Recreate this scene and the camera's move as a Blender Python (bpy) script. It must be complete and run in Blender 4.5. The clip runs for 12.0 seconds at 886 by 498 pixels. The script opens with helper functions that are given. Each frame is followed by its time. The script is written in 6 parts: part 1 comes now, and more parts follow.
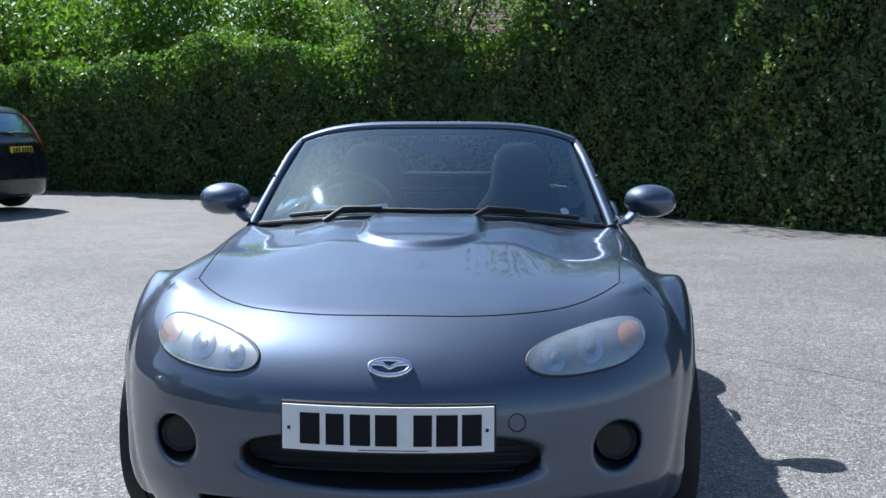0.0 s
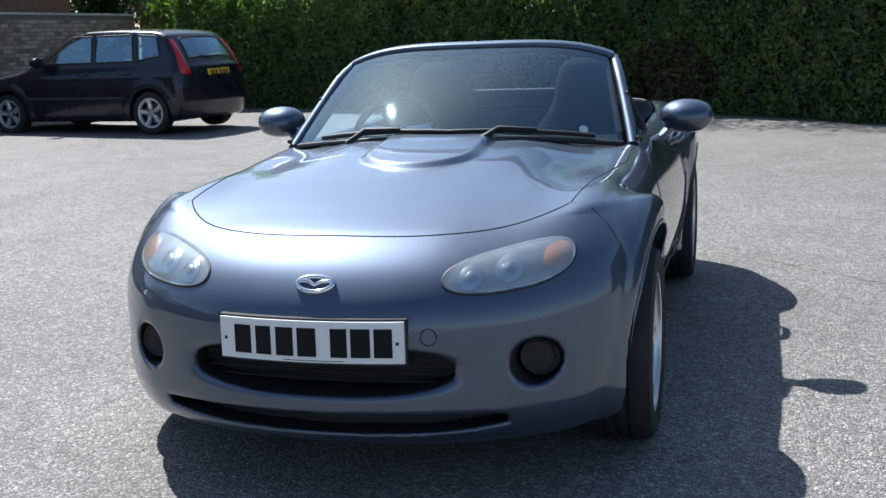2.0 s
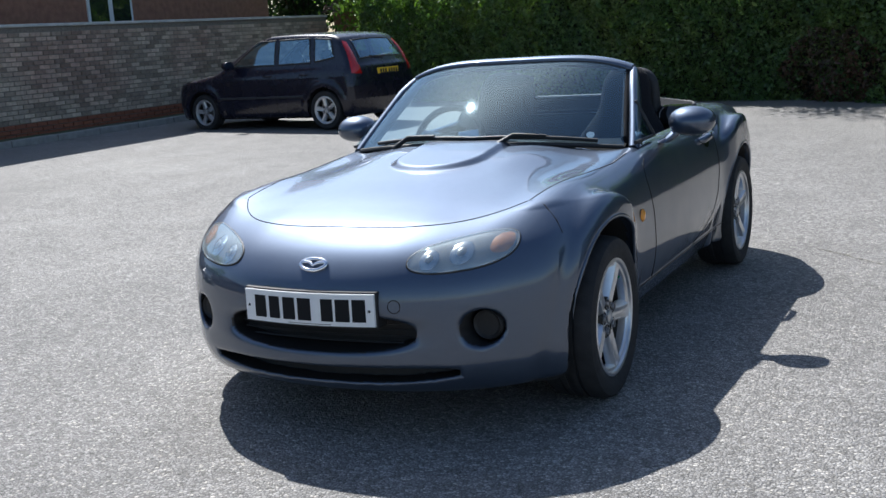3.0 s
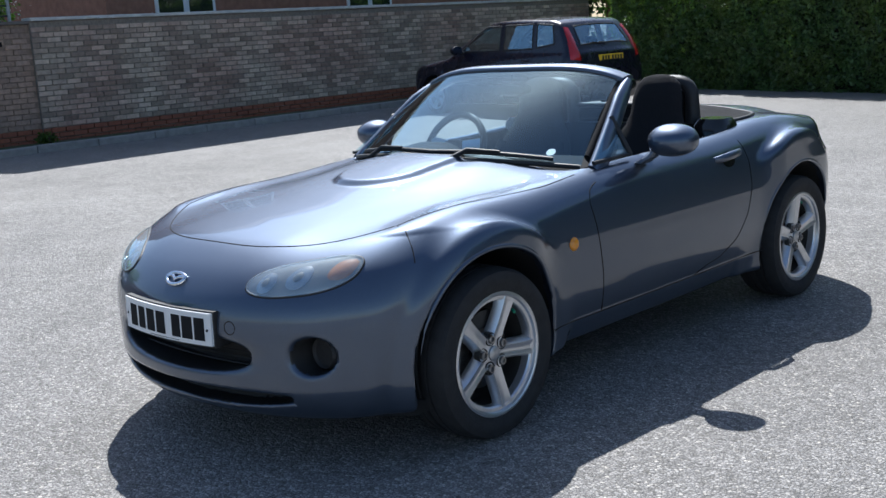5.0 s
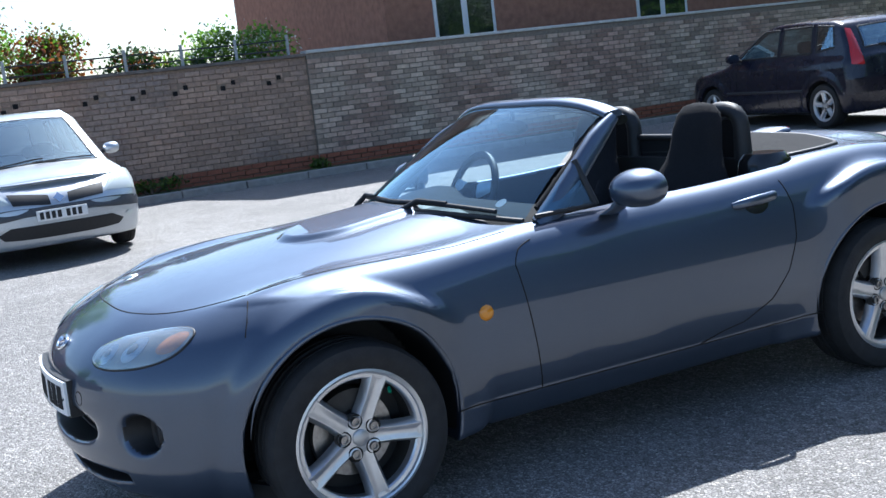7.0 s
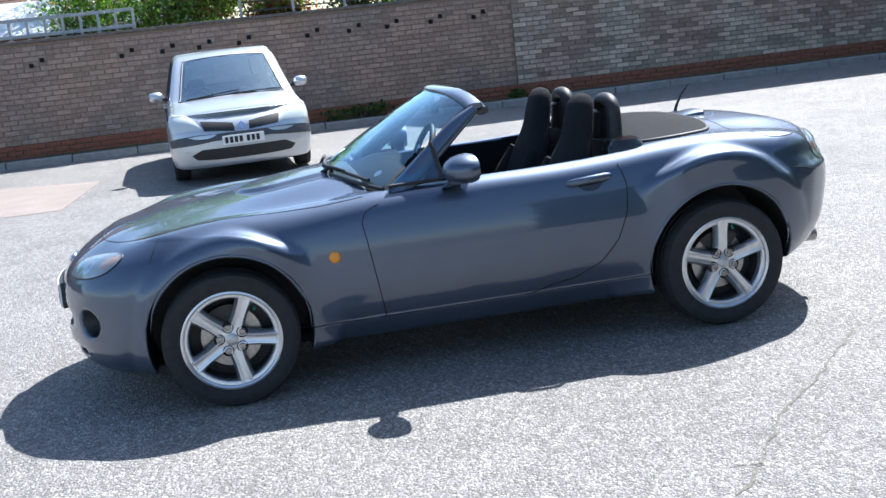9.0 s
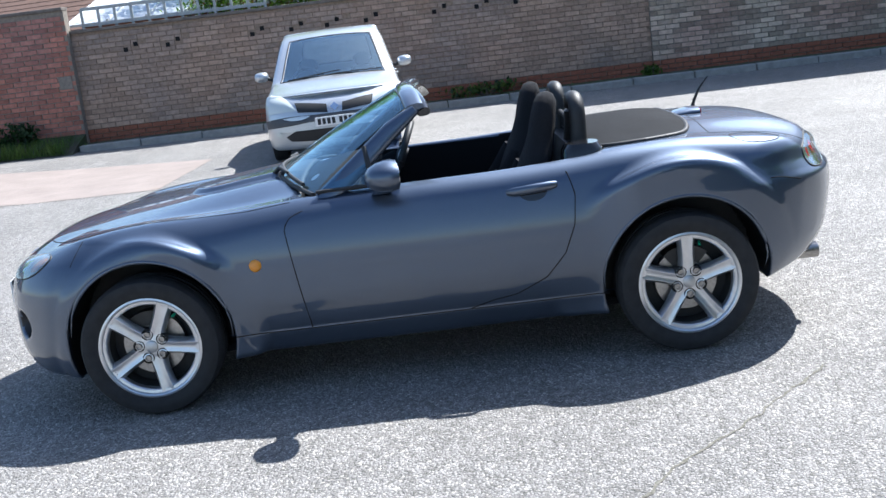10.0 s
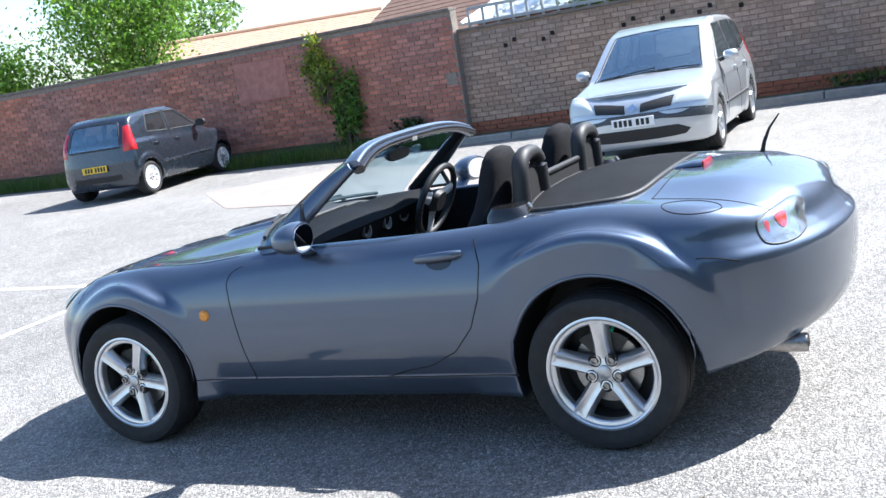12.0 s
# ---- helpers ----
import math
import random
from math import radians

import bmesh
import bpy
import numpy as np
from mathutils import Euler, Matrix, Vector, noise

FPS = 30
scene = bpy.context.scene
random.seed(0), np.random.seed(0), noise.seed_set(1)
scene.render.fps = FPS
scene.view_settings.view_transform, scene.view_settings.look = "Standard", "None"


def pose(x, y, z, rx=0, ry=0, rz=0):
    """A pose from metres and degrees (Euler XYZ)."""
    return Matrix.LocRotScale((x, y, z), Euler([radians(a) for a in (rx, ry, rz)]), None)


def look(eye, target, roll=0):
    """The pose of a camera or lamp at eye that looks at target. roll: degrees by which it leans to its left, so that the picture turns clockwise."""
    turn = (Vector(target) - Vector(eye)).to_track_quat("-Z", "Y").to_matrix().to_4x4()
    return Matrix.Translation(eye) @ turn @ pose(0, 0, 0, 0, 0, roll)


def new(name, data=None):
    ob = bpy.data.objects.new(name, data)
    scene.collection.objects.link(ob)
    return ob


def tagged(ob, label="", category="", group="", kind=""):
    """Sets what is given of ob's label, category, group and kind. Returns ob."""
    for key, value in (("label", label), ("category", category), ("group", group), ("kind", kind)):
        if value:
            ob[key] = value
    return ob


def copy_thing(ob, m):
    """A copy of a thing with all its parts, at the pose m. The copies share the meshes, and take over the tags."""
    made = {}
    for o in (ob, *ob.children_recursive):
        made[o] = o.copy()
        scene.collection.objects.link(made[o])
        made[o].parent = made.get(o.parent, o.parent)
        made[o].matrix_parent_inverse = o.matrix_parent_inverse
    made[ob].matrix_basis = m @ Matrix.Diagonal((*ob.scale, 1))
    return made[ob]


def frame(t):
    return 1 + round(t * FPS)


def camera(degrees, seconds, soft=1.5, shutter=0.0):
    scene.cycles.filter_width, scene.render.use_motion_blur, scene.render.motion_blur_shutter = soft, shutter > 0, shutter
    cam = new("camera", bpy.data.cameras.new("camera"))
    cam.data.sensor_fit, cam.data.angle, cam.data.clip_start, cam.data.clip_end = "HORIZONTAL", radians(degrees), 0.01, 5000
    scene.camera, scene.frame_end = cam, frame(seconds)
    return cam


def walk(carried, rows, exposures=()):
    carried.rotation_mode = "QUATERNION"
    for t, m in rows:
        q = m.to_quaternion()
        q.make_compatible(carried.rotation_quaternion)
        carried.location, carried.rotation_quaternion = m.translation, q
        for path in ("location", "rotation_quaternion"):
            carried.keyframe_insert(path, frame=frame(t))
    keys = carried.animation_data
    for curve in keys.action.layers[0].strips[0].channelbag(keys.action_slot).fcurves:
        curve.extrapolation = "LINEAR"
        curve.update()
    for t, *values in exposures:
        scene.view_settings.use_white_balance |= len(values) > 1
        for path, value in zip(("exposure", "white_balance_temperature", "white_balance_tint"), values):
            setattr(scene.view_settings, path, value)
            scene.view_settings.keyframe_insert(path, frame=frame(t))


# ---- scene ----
cam = camera(44.0, 12.0)
PATH = [
    (0, (0.279, -4.539, 1.235), (0.169, -2.555, 1.008), 0.07),
    (0.3, (0.417, -4.660, 1.217), (0.094, -2.701, 0.974), -0.67),
    (0.5, (0.445, -4.399, 1.213), (0.215, -2.453, 0.810), -0.34),
    (1, (0.656, -4.626, 1.262), (0.398, -2.667, 0.952), -0.99),
    (1.5, (0.920, -4.772, 1.290), (0.478, -2.850, 0.959), -1.61),
    (2, (1.111, -4.545, 1.278), (0.577, -2.656, 0.894), -2.12),
    (2.5, (1.478, -4.592, 1.293), (0.803, -2.730, 1.014), -3.23),
    (3, (2.078, -4.983, 1.391), (1.189, -3.233, 1.003), -3.86),
    (3.2, (2.277, -5.086, 1.418), (1.351, -3.360, 1.012), -4.32),
    (4.8, (3.116, -4.121, 1.424), (1.825, -2.645, 1.032), -3.14),
    (5, (3.250, -3.936, 1.422), (1.895, -2.518, 1.031), -3.63),
    (5.5, (3.419, -3.570, 1.423), (1.960, -2.259, 1.032), -3.68),
    (6, (3.536, -3.121, 1.413), (1.974, -1.937, 1.017), -4.23),
    (6.5, (3.688, -2.694, 1.435), (2.038, -1.635, 1.035), -5.15),
    (6.7, (3.754, -2.545, 1.375), (2.053, -1.555, 1.019), -5.94),
    (8.3, (5.219, -1.730, 1.540), (3.327, -1.202, 1.163), -6.05),
    (8.5, (5.469, -1.610, 1.539), (3.562, -1.133, 1.168), -5.70),
    (9, (5.580, -1.048, 1.588), (3.654, -0.698, 1.176), -6.29),
    (9.5, (5.604, -0.261, 1.526), (3.646, -0.157, 1.130), -6.71),
    (10, (5.368, 0.165, 1.570), (3.414, 0.151, 1.144), -7.03),
    (10.5, (5.220, 1.031, 1.476), (3.287, 0.665, 1.114), -8.72),
    (11, (4.876, 1.569, 1.541), (3.006, 0.987, 1.136), -9.58),
    (11.5, (4.746, 1.986, 1.496), (2.912, 1.275, 1.134), -9.97),
    (12, (4.527, 2.563, 1.555), (2.789, 1.635, 1.211), -9.81),
]
walk(cam, [(t, look(eye, target, roll)) for t, eye, target, roll in PATH],
     exposures=[(0.0, 0.72, 5720, 9), (1.0, 0.78, 5870, 9), (3.0, 0.64, 5970, 9), (5.5, 0.72, 5760, 9), (6.5, 1.02, 5620, 9), (8.5, 1.38, 5780, 9), (10.5, 1.36, 5850, 9), (12.0, 1.76, 5880, 9)])

# ---- world and sun ----
SUN_AZ = math.atan2(-0.59, 0.56)
SUN_EL = math.atan2(1.0, math.hypot(0.59, 0.56))
world = bpy.data.worlds.new("world")
scene.world = world
world.use_nodes = True
wn = world.node_tree
sky = wn.nodes.new("ShaderNodeTexSky")
sky.sky_type = 'NISHITA'
sky.sun_disc = False
sky.sun_elevation = SUN_EL
sky.sun_rotation = SUN_AZ
wn.links.new(sky.outputs[0], wn.nodes["Background"].inputs[0])
wn.nodes["Background"].inputs[1].default_value = 0.085
sun_data = bpy.data.lights.new("sun", 'SUN')
sun_data.energy = 4.8
sun_data.angle = radians(0.53)
sun_data.color = (1.0, 0.95, 0.88)
sun = new("sun", sun_data)
sun.matrix_world = look((-5.9, 5.6, 10.0), (0, 0, 0))


# ---- materials ----
def mat(name, color=(0.5, 0.5, 0.5), rough=0.5, metal=0.0, coat=0.0, coat_rough=0.05, spec=0.5,
        noise_scale=0.0, noise_amt=0.0, noise_detail=4.0, bump=0.0, bump_scale=50.0, random_amt=0.0,
        second=None, second_scale=3.0, second_at=0.5, emit=None, emit_strength=0.0, island=0.0, transmission=0.0, ior=1.45, alpha=1.0):
    m = bpy.data.materials.new(name)
    m.use_nodes = True
    nt = m.node_tree
    p = nt.nodes["Principled BSDF"]
    p.inputs["Roughness"].default_value = rough
    p.inputs["Metallic"].default_value = metal
    p.inputs["Coat Weight"].default_value = coat
    p.inputs["Coat Roughness"].default_value = coat_rough
    p.inputs["Specular IOR Level"].default_value = spec
    p.inputs["Transmission Weight"].default_value = transmission
    p.inputs["IOR"].default_value = ior
    p.inputs["Alpha"].default_value = alpha
    if emit:
        p.inputs["Emission Color"].default_value = (*emit, 1)
        p.inputs["Emission Strength"].default_value = emit_strength
    tc = nt.nodes.new("ShaderNodeTexCoord")
    geo = nt.nodes.new("ShaderNodeNewGeometry")
    rgb = nt.nodes.new("ShaderNodeRGB")
    rgb.outputs[0].default_value = (*color, 1)
    out = rgb.outputs[0]
    if second:
        n = nt.nodes.new("ShaderNodeTexNoise")
        n.inputs["Scale"].default_value = second_scale
        n.inputs["Detail"].default_value = 6
        nt.links.new(geo.outputs["Position"], n.inputs["Vector"])
        r = nt.nodes.new("ShaderNodeMapRange")
        r.inputs[1].default_value = second_at - 0.12
        r.inputs[2].default_value = second_at + 0.12
        nt.links.new(n.outputs[0], r.inputs[0])
        mx = nt.nodes.new("ShaderNodeMix")
        mx.data_type = 'RGBA'
        mx.inputs[7].default_value = (*second, 1)
        nt.links.new(r.outputs[0], mx.inputs[0])
        nt.links.new(out, mx.inputs[6])
        out = mx.outputs[2]
    if noise_amt:
        n = nt.nodes.new("ShaderNodeTexNoise")
        n.inputs["Scale"].default_value = noise_scale
        n.inputs["Detail"].default_value = noise_detail
        nt.links.new(geo.outputs["Position"], n.inputs["Vector"])
        r = nt.nodes.new("ShaderNodeMapRange")
        r.inputs[1].default_value = 0.25
        r.inputs[2].default_value = 0.75
        r.inputs[3].default_value = 1 - noise_amt
        r.inputs[4].default_value = 1 + noise_amt
        nt.links.new(n.outputs[0], r.inputs[0])
        mu = nt.nodes.new("ShaderNodeMix")
        mu.data_type = 'RGBA'
        mu.blend_type = 'MULTIPLY'
        mu.inputs[0].default_value = 1
        nt.links.new(out, mu.inputs[6])
        nt.links.new(r.outputs[0], mu.inputs[7])
        out = mu.outputs[2]
    if random_amt or island:
        if random_amt:
            oi = nt.nodes.new("ShaderNodeObjectInfo")
            src = oi.outputs["Random"]
        else:
            src = geo.outputs["Random Per Island"]
        amt = random_amt or island
        r = nt.nodes.new("ShaderNodeMapRange")
        r.inputs[3].default_value = 1 - amt
        r.inputs[4].default_value = 1 + amt
        nt.links.new(src, r.inputs[0])
        mu = nt.nodes.new("ShaderNodeMix")
        mu.data_type = 'RGBA'
        mu.blend_type = 'MULTIPLY'
        mu.inputs[0].default_value = 1
        nt.links.new(out, mu.inputs[6])
        nt.links.new(r.outputs[0], mu.inputs[7])
        out = mu.outputs[2]
    nt.links.new(out, p.inputs["Base Color"])
    if bump:
        n = nt.nodes.new("ShaderNodeTexNoise")
        n.inputs["Scale"].default_value = bump_scale
        n.inputs["Detail"].default_value = 5
        nt.links.new(geo.outputs["Position"], n.inputs["Vector"])
        b = nt.nodes.new("ShaderNodeBump")
        b.inputs["Strength"].default_value = bump
        b.inputs["Distance"].default_value = 0.01
        nt.links.new(n.outputs[0], b.inputs["Height"])
        nt.links.new(b.outputs[0], p.inputs["Normal"])
    return m


def asphalt_material():
    m = bpy.data.materials.new("asphalt")
    m.use_nodes = True
    nt = m.node_tree
    p = nt.nodes["Principled BSDF"]
    p.inputs["Roughness"].default_value = 0.75
    geo = nt.nodes.new("ShaderNodeNewGeometry")
    pos = geo.outputs["Position"]
    warp = nt.nodes.new("ShaderNodeTexNoise")
    warp.inputs["Scale"].default_value = 60.0
    warp.inputs["Detail"].default_value = 1.0
    nt.links.new(pos, warp.inputs["Vector"])
    bent = nt.nodes.new("ShaderNodeVectorMath")
    bent.operation = 'MULTIPLY_ADD'
    bent.inputs[1].default_value = (0.012, 0.012, 0.012)
    nt.links.new(warp.outputs["Color"], bent.inputs[0])
    nt.links.new(pos, bent.inputs[2])
    vor = nt.nodes.new("ShaderNodeTexVoronoi")
    vor.inputs["Scale"].default_value = 82.0
    nt.links.new(bent.outputs[0], vor.inputs["Vector"])
    edge = nt.nodes.new("ShaderNodeTexVoronoi")
    edge.feature = 'DISTANCE_TO_EDGE'
    edge.inputs["Scale"].default_value = 82.0
    nt.links.new(bent.outputs[0], edge.inputs["Vector"])
    # Darkens chip edges, standing in for shadow between the raised stones.
    gap_shade = nt.nodes.new("ShaderNodeMapRange")
    gap_shade.inputs[1].default_value, gap_shade.inputs[2].default_value = 0.02, 0.22
    gap_shade.inputs[3].default_value, gap_shade.inputs[4].default_value = 0.42, 1.12
    nt.links.new(edge.outputs["Distance"], gap_shade.inputs[0])
    sep = nt.nodes.new("ShaderNodeSeparateColor")
    nt.links.new(vor.outputs["Color"], sep.inputs[0])
    ramp = nt.nodes.new("ShaderNodeValToRGB")
    cr = ramp.color_ramp
    cr.elements[0].position, cr.elements[0].color = 0.0, (0.156, 0.146, 0.131, 1)
    cr.elements[1].position, cr.elements[1].color = 1.0, (0.475, 0.440, 0.388, 1)
    for at, v in ((0.35, 0.235), (0.7, 0.29), (0.9, 0.36)):
        e = cr.elements.new(at)
        e.color = (v * 1.02, v * 0.97, v * 0.91, 1)
    nt.links.new(sep.outputs[0], ramp.inputs[0])
    chip = nt.nodes.new("ShaderNodeMix")
    chip.data_type, chip.blend_type = 'RGBA', 'MULTIPLY'
    chip.inputs[0].default_value = 1
    nt.links.new(ramp.outputs[0], chip.inputs[6])
    nt.links.new(gap_shade.outputs[0], chip.inputs[7])
    out = chip.outputs[2]
    for scale, low, high, detail in ((0.35, 0.86, 1.12, 3.0), (2.2, 0.9, 1.1, 5.0), (14.0, 0.9, 1.1, 4.0)):
        n = nt.nodes.new("ShaderNodeTexNoise")
        n.inputs["Scale"].default_value = scale
        n.inputs["Detail"].default_value = detail
        nt.links.new(pos, n.inputs["Vector"])
        r = nt.nodes.new("ShaderNodeMapRange")
        r.inputs[1].default_value, r.inputs[2].default_value = 0.3, 0.7
        r.inputs[3].default_value, r.inputs[4].default_value = low, high
        nt.links.new(n.outputs[0], r.inputs[0])
        mu = nt.nodes.new("ShaderNodeMix")
        mu.data_type, mu.blend_type = 'RGBA', 'MULTIPLY'
        mu.inputs[0].default_value = 1
        nt.links.new(out, mu.inputs[6])
        nt.links.new(r.outputs[0], mu.inputs[7])
        out = mu.outputs[2]
    nt.links.new(out, p.inputs["Base Color"])
    b = nt.nodes.new("ShaderNodeBump")
    b.inputs["Strength"].default_value = 1.0
    b.inputs["Distance"].default_value = 0.0105
    grit = nt.nodes.new("ShaderNodeTexNoise")
    grit.inputs["Scale"].default_value = 66.0
    grit.inputs["Detail"].default_value = 1.0
    nt.links.new(pos, grit.inputs["Vector"])
    both = nt.nodes.new("ShaderNodeMath")
    both.operation = 'MULTIPLY_ADD'
    both.inputs[1].default_value = 0.7
    nt.links.new(edge.outputs["Distance"], both.inputs[0])
    nt.links.new(grit.outputs[0], both.inputs[2])
    nt.links.new(both.outputs[0], b.inputs["Height"])
    nt.links.new(b.outputs[0], p.inputs["Normal"])
    return m


def paint_material(name, color, flake=0.25, rough=0.28, metal=0.75, coat=1.0, coat_ior=1.5):
    """Metallic car paint: fine flake variation under a clear coat, with faint dust."""
    m = mat(name, color, rough=rough, metal=metal, coat=coat, coat_rough=0.03, noise_scale=900.0, noise_amt=flake, noise_detail=1.0)
    nt = m.node_tree
    p = nt.nodes["Principled BSDF"]
    p.inputs["Coat IOR"].default_value = coat_ior
    geo = nt.nodes.new("ShaderNodeNewGeometry")
    n = nt.nodes.new("ShaderNodeTexNoise")
    n.inputs["Scale"].default_value = 6.0
    n.inputs["Detail"].default_value = 6
    nt.links.new(geo.outputs["Position"], n.inputs["Vector"])
    r = nt.nodes.new("ShaderNodeMapRange")
    r.inputs[3].default_value, r.inputs[4].default_value = rough - 0.05, rough + 0.1
    nt.links.new(n.outputs[0], r.inputs[0])
    nt.links.new(r.outputs[0], p.inputs["Roughness"])
    return m


M_ASPHALT = asphalt_material()
M_PAINT = paint_material("grey_metallic_paint", (0.072, 0.096, 0.142), rough=0.46, metal=0.9, coat_ior=1.62)
M_BLACK = mat("black_plastic", (0.02, 0.02, 0.021), rough=0.55, noise_scale=60, noise_amt=0.2, bump=0.1, bump_scale=400)
M_BLACK_GLOSS = mat("black_gloss", (0.012, 0.012, 0.013), rough=0.15, coat=0.5)
M_GAP = mat("panel_gap", (0.006, 0.006, 0.007), rough=0.9)
M_RUBBER = mat("tyre_rubber", (0.022, 0.022, 0.023), rough=0.8, noise_scale=25, noise_amt=0.3, bump=0.2, bump_scale=150)
M_ALLOY = mat("silver_alloy", (0.62, 0.63, 0.65), rough=0.32, metal=0.85, coat=0.4, noise_scale=40, noise_amt=0.06)
M_STEEL = mat("brake_steel", (0.35, 0.34, 0.33), rough=0.35, metal=1.0, noise_scale=80, noise_amt=0.2)
M_DARKSTEEL = mat("dark_steel", (0.05, 0.048, 0.045), rough=0.6, metal=0.4, noise_scale=20, noise_amt=0.3)
M_VALVE = mat("green_plastic", (0.01, 0.22, 0.12), rough=0.4)
M_CHROME = mat("chrome", (0.8, 0.82, 0.85), rough=0.08, metal=1.0)
M_PLATE = mat("white_plate", (0.78, 0.78, 0.77), rough=0.35, noise_scale=30, noise_amt=0.03)
M_YPLATE = mat("yellow_plate", (0.75, 0.5, 0.03), rough=0.35)
M_AMBER = mat("amber_lens", (0.75, 0.28, 0.02), rough=0.15, coat=0.6)
M_AMBER_DULL = mat("amber_behind_hazed_lens", (0.42, 0.17, 0.055), rough=0.3, coat=1.0, noise_scale=20, noise_amt=0.25)
M_REDLENS = mat("red_lens", (0.45, 0.012, 0.015), rough=0.12, coat=0.8)
M_LENS = mat("lamp_housing", (0.24, 0.25, 0.255), rough=0.3, metal=0.6, noise_scale=8, noise_amt=0.4)
M_LENSDEEP = mat("lamp_bowl", (0.62, 0.63, 0.64), rough=0.15, metal=1.0, noise_scale=16, noise_amt=0.2)
M_SMOKELENS = mat("clear_tail_lens", (0.42, 0.43, 0.45), rough=0.12, coat=1.0, metal=0.85, noise_scale=30, noise_amt=0.35)
M_PALELENS = mat("pale_lens", (0.58, 0.62, 0.60), rough=0.1, coat=1.0)
M_FABRIC = mat("black_cloth", (0.017, 0.017, 0.019), rough=0.95, spec=0.2, noise_scale=250, noise_amt=0.4, bump=0.3, bump_scale=600)
M_SOFTTOP = mat("black_vinyl_top", (0.010, 0.0108, 0.0125), rough=0.8, spec=0.14, noise_scale=12, noise_amt=0.25, bump=0.25, bump_scale=500)
M_DASH = mat("dark_dash_plastic", (0.008, 0.0092, 0.011), rough=0.75, spec=0.12, bump=0.2, bump_scale=700)
M_BRIGHTSILVER = mat("bright_silver_plastic", (0.82, 0.82, 0.82), rough=0.42, metal=0.35, noise_scale=60, noise_amt=0.05)
M_SILVER = mat("silver_plastic", (0.5, 0.5, 0.5), rough=0.35, metal=0.7)
M_MIRROR = mat("mirror_glass", (0.9, 0.9, 0.9), rough=0.01, metal=1.0)


def glass_material(name, tint=(0.8, 0.9, 0.92), gloss=0.08, dust=0.05):
    m = bpy.data.materials.new(name)
    m.use_nodes = True
    nt = m.node_tree
    nt.nodes.remove(nt.nodes["Principled BSDF"])
    out = nt.nodes["Material Output"]
    tr = nt.nodes.new("ShaderNodeBsdfTransparent")
    tr.inputs[0].default_value = (*tint, 1)
    gl = nt.nodes.new("ShaderNodeBsdfGlossy")
    gl.inputs["Roughness"].default_value = 0.02
    gl.inputs[0].default_value = (0.66, 0.89, 1.0, 1)
    lw = nt.nodes.new("ShaderNodeLayerWeight")
    lw.inputs[0].default_value = 0.5
    fr = nt.nodes.new("ShaderNodeMath")
    fr.operation = 'POWER'
    fr.inputs[1].default_value = 4.5
    nt.links.new(lw.outputs["Facing"], fr.inputs[0])
    ad = nt.nodes.new("ShaderNodeMath")
    ad.use_clamp = True
    ad.inputs[1].default_value = gloss + 0.04
    nt.links.new(fr.outputs[0], ad.inputs[0])
    mx = nt.nodes.new("ShaderNodeMixShader")
    nt.links.new(ad.outputs[0], mx.inputs[0])
    nt.links.new(tr.outputs[0], mx.inputs[1])
    nt.links.new(gl.outputs[0], mx.inputs[2])
    df = nt.nodes.new("ShaderNodeBsdfDiffuse")
    df.inputs[0].default_value = (0.7, 0.75, 0.78, 1)
    dirt = nt.nodes.new("ShaderNodeTexNoise")
    dirt.inputs["Scale"].default_value = 5.0
    dirt.inputs["Detail"].default_value = 6
    rg = nt.nodes.new("ShaderNodeMapRange")
    rg.inputs[3].default_value, rg.inputs[4].default_value = dust * 0.5, dust * 1.5
    nt.links.new(dirt.outputs[0], rg.inputs[0])
    m2 = nt.nodes.new("ShaderNodeMixShader")
    nt.links.new(rg.outputs[0], m2.inputs[0])
    nt.links.new(mx.outputs[0], m2.inputs[1])
    nt.links.new(df.outputs[0], m2.inputs[2])
    nt.links.new(m2.outputs[0], out.inputs[0])
    return m


M_GLASS = glass_material("windscreen_glass", (0.62, 0.83, 0.94), 0.10, 0.001)
M_LAMPGLASS = glass_material("hazed_lamp_glass", (0.84, 0.89, 0.90), 0.14, 0.17)
M_CLEARGLASS = glass_material("clear_lamp_glass", (0.92, 0.93, 0.94), 0.10, 0.03)
M_CARGLASS = glass_material("parked_car_glass", (0.66, 0.80, 0.84), 0.26, 0.012)
M_DARKGLASS = mat("tinted_window", (0.015, 0.02, 0.022), rough=0.03, coat=1.0, spec=0.8)


# ---- mesh helpers ----
def mesh_object(name, verts, faces, material, parent=None, label="", smooth=True, normals=None):
    me = bpy.data.meshes.new(name)
    me.from_pydata([tuple(v) for v in verts], [], [tuple(f) for f in faces])
    me.update()
    if smooth:
        me.polygons.foreach_set("use_smooth", [True] * len(me.polygons))
    if normals is not None:
        me.normals_split_custom_set_from_vertices([tuple(n) for n in normals])
    me.materials.append(material)
    ob = new(name, me)
    if parent:
        ob.parent = parent
    if label:
        tagged(ob, label)
    return ob


def part(name, bm, material, parent=None, label="", smooth=False, angle=None):
    me = bpy.data.meshes.new(name)
    bmesh.ops.recalc_face_normals(bm, faces=bm.faces[:])
    bm.to_mesh(me)
    bm.free()
    if smooth:
        me.polygons.foreach_set("use_smooth", [True] * len(me.polygons))
        me.set_sharp_from_angle(angle=radians(angle if angle else 40))
    me.materials.append(material)
    ob = new(name, me)
    if parent:
        ob.parent = parent
    if label:
        tagged(ob, label)
    return ob


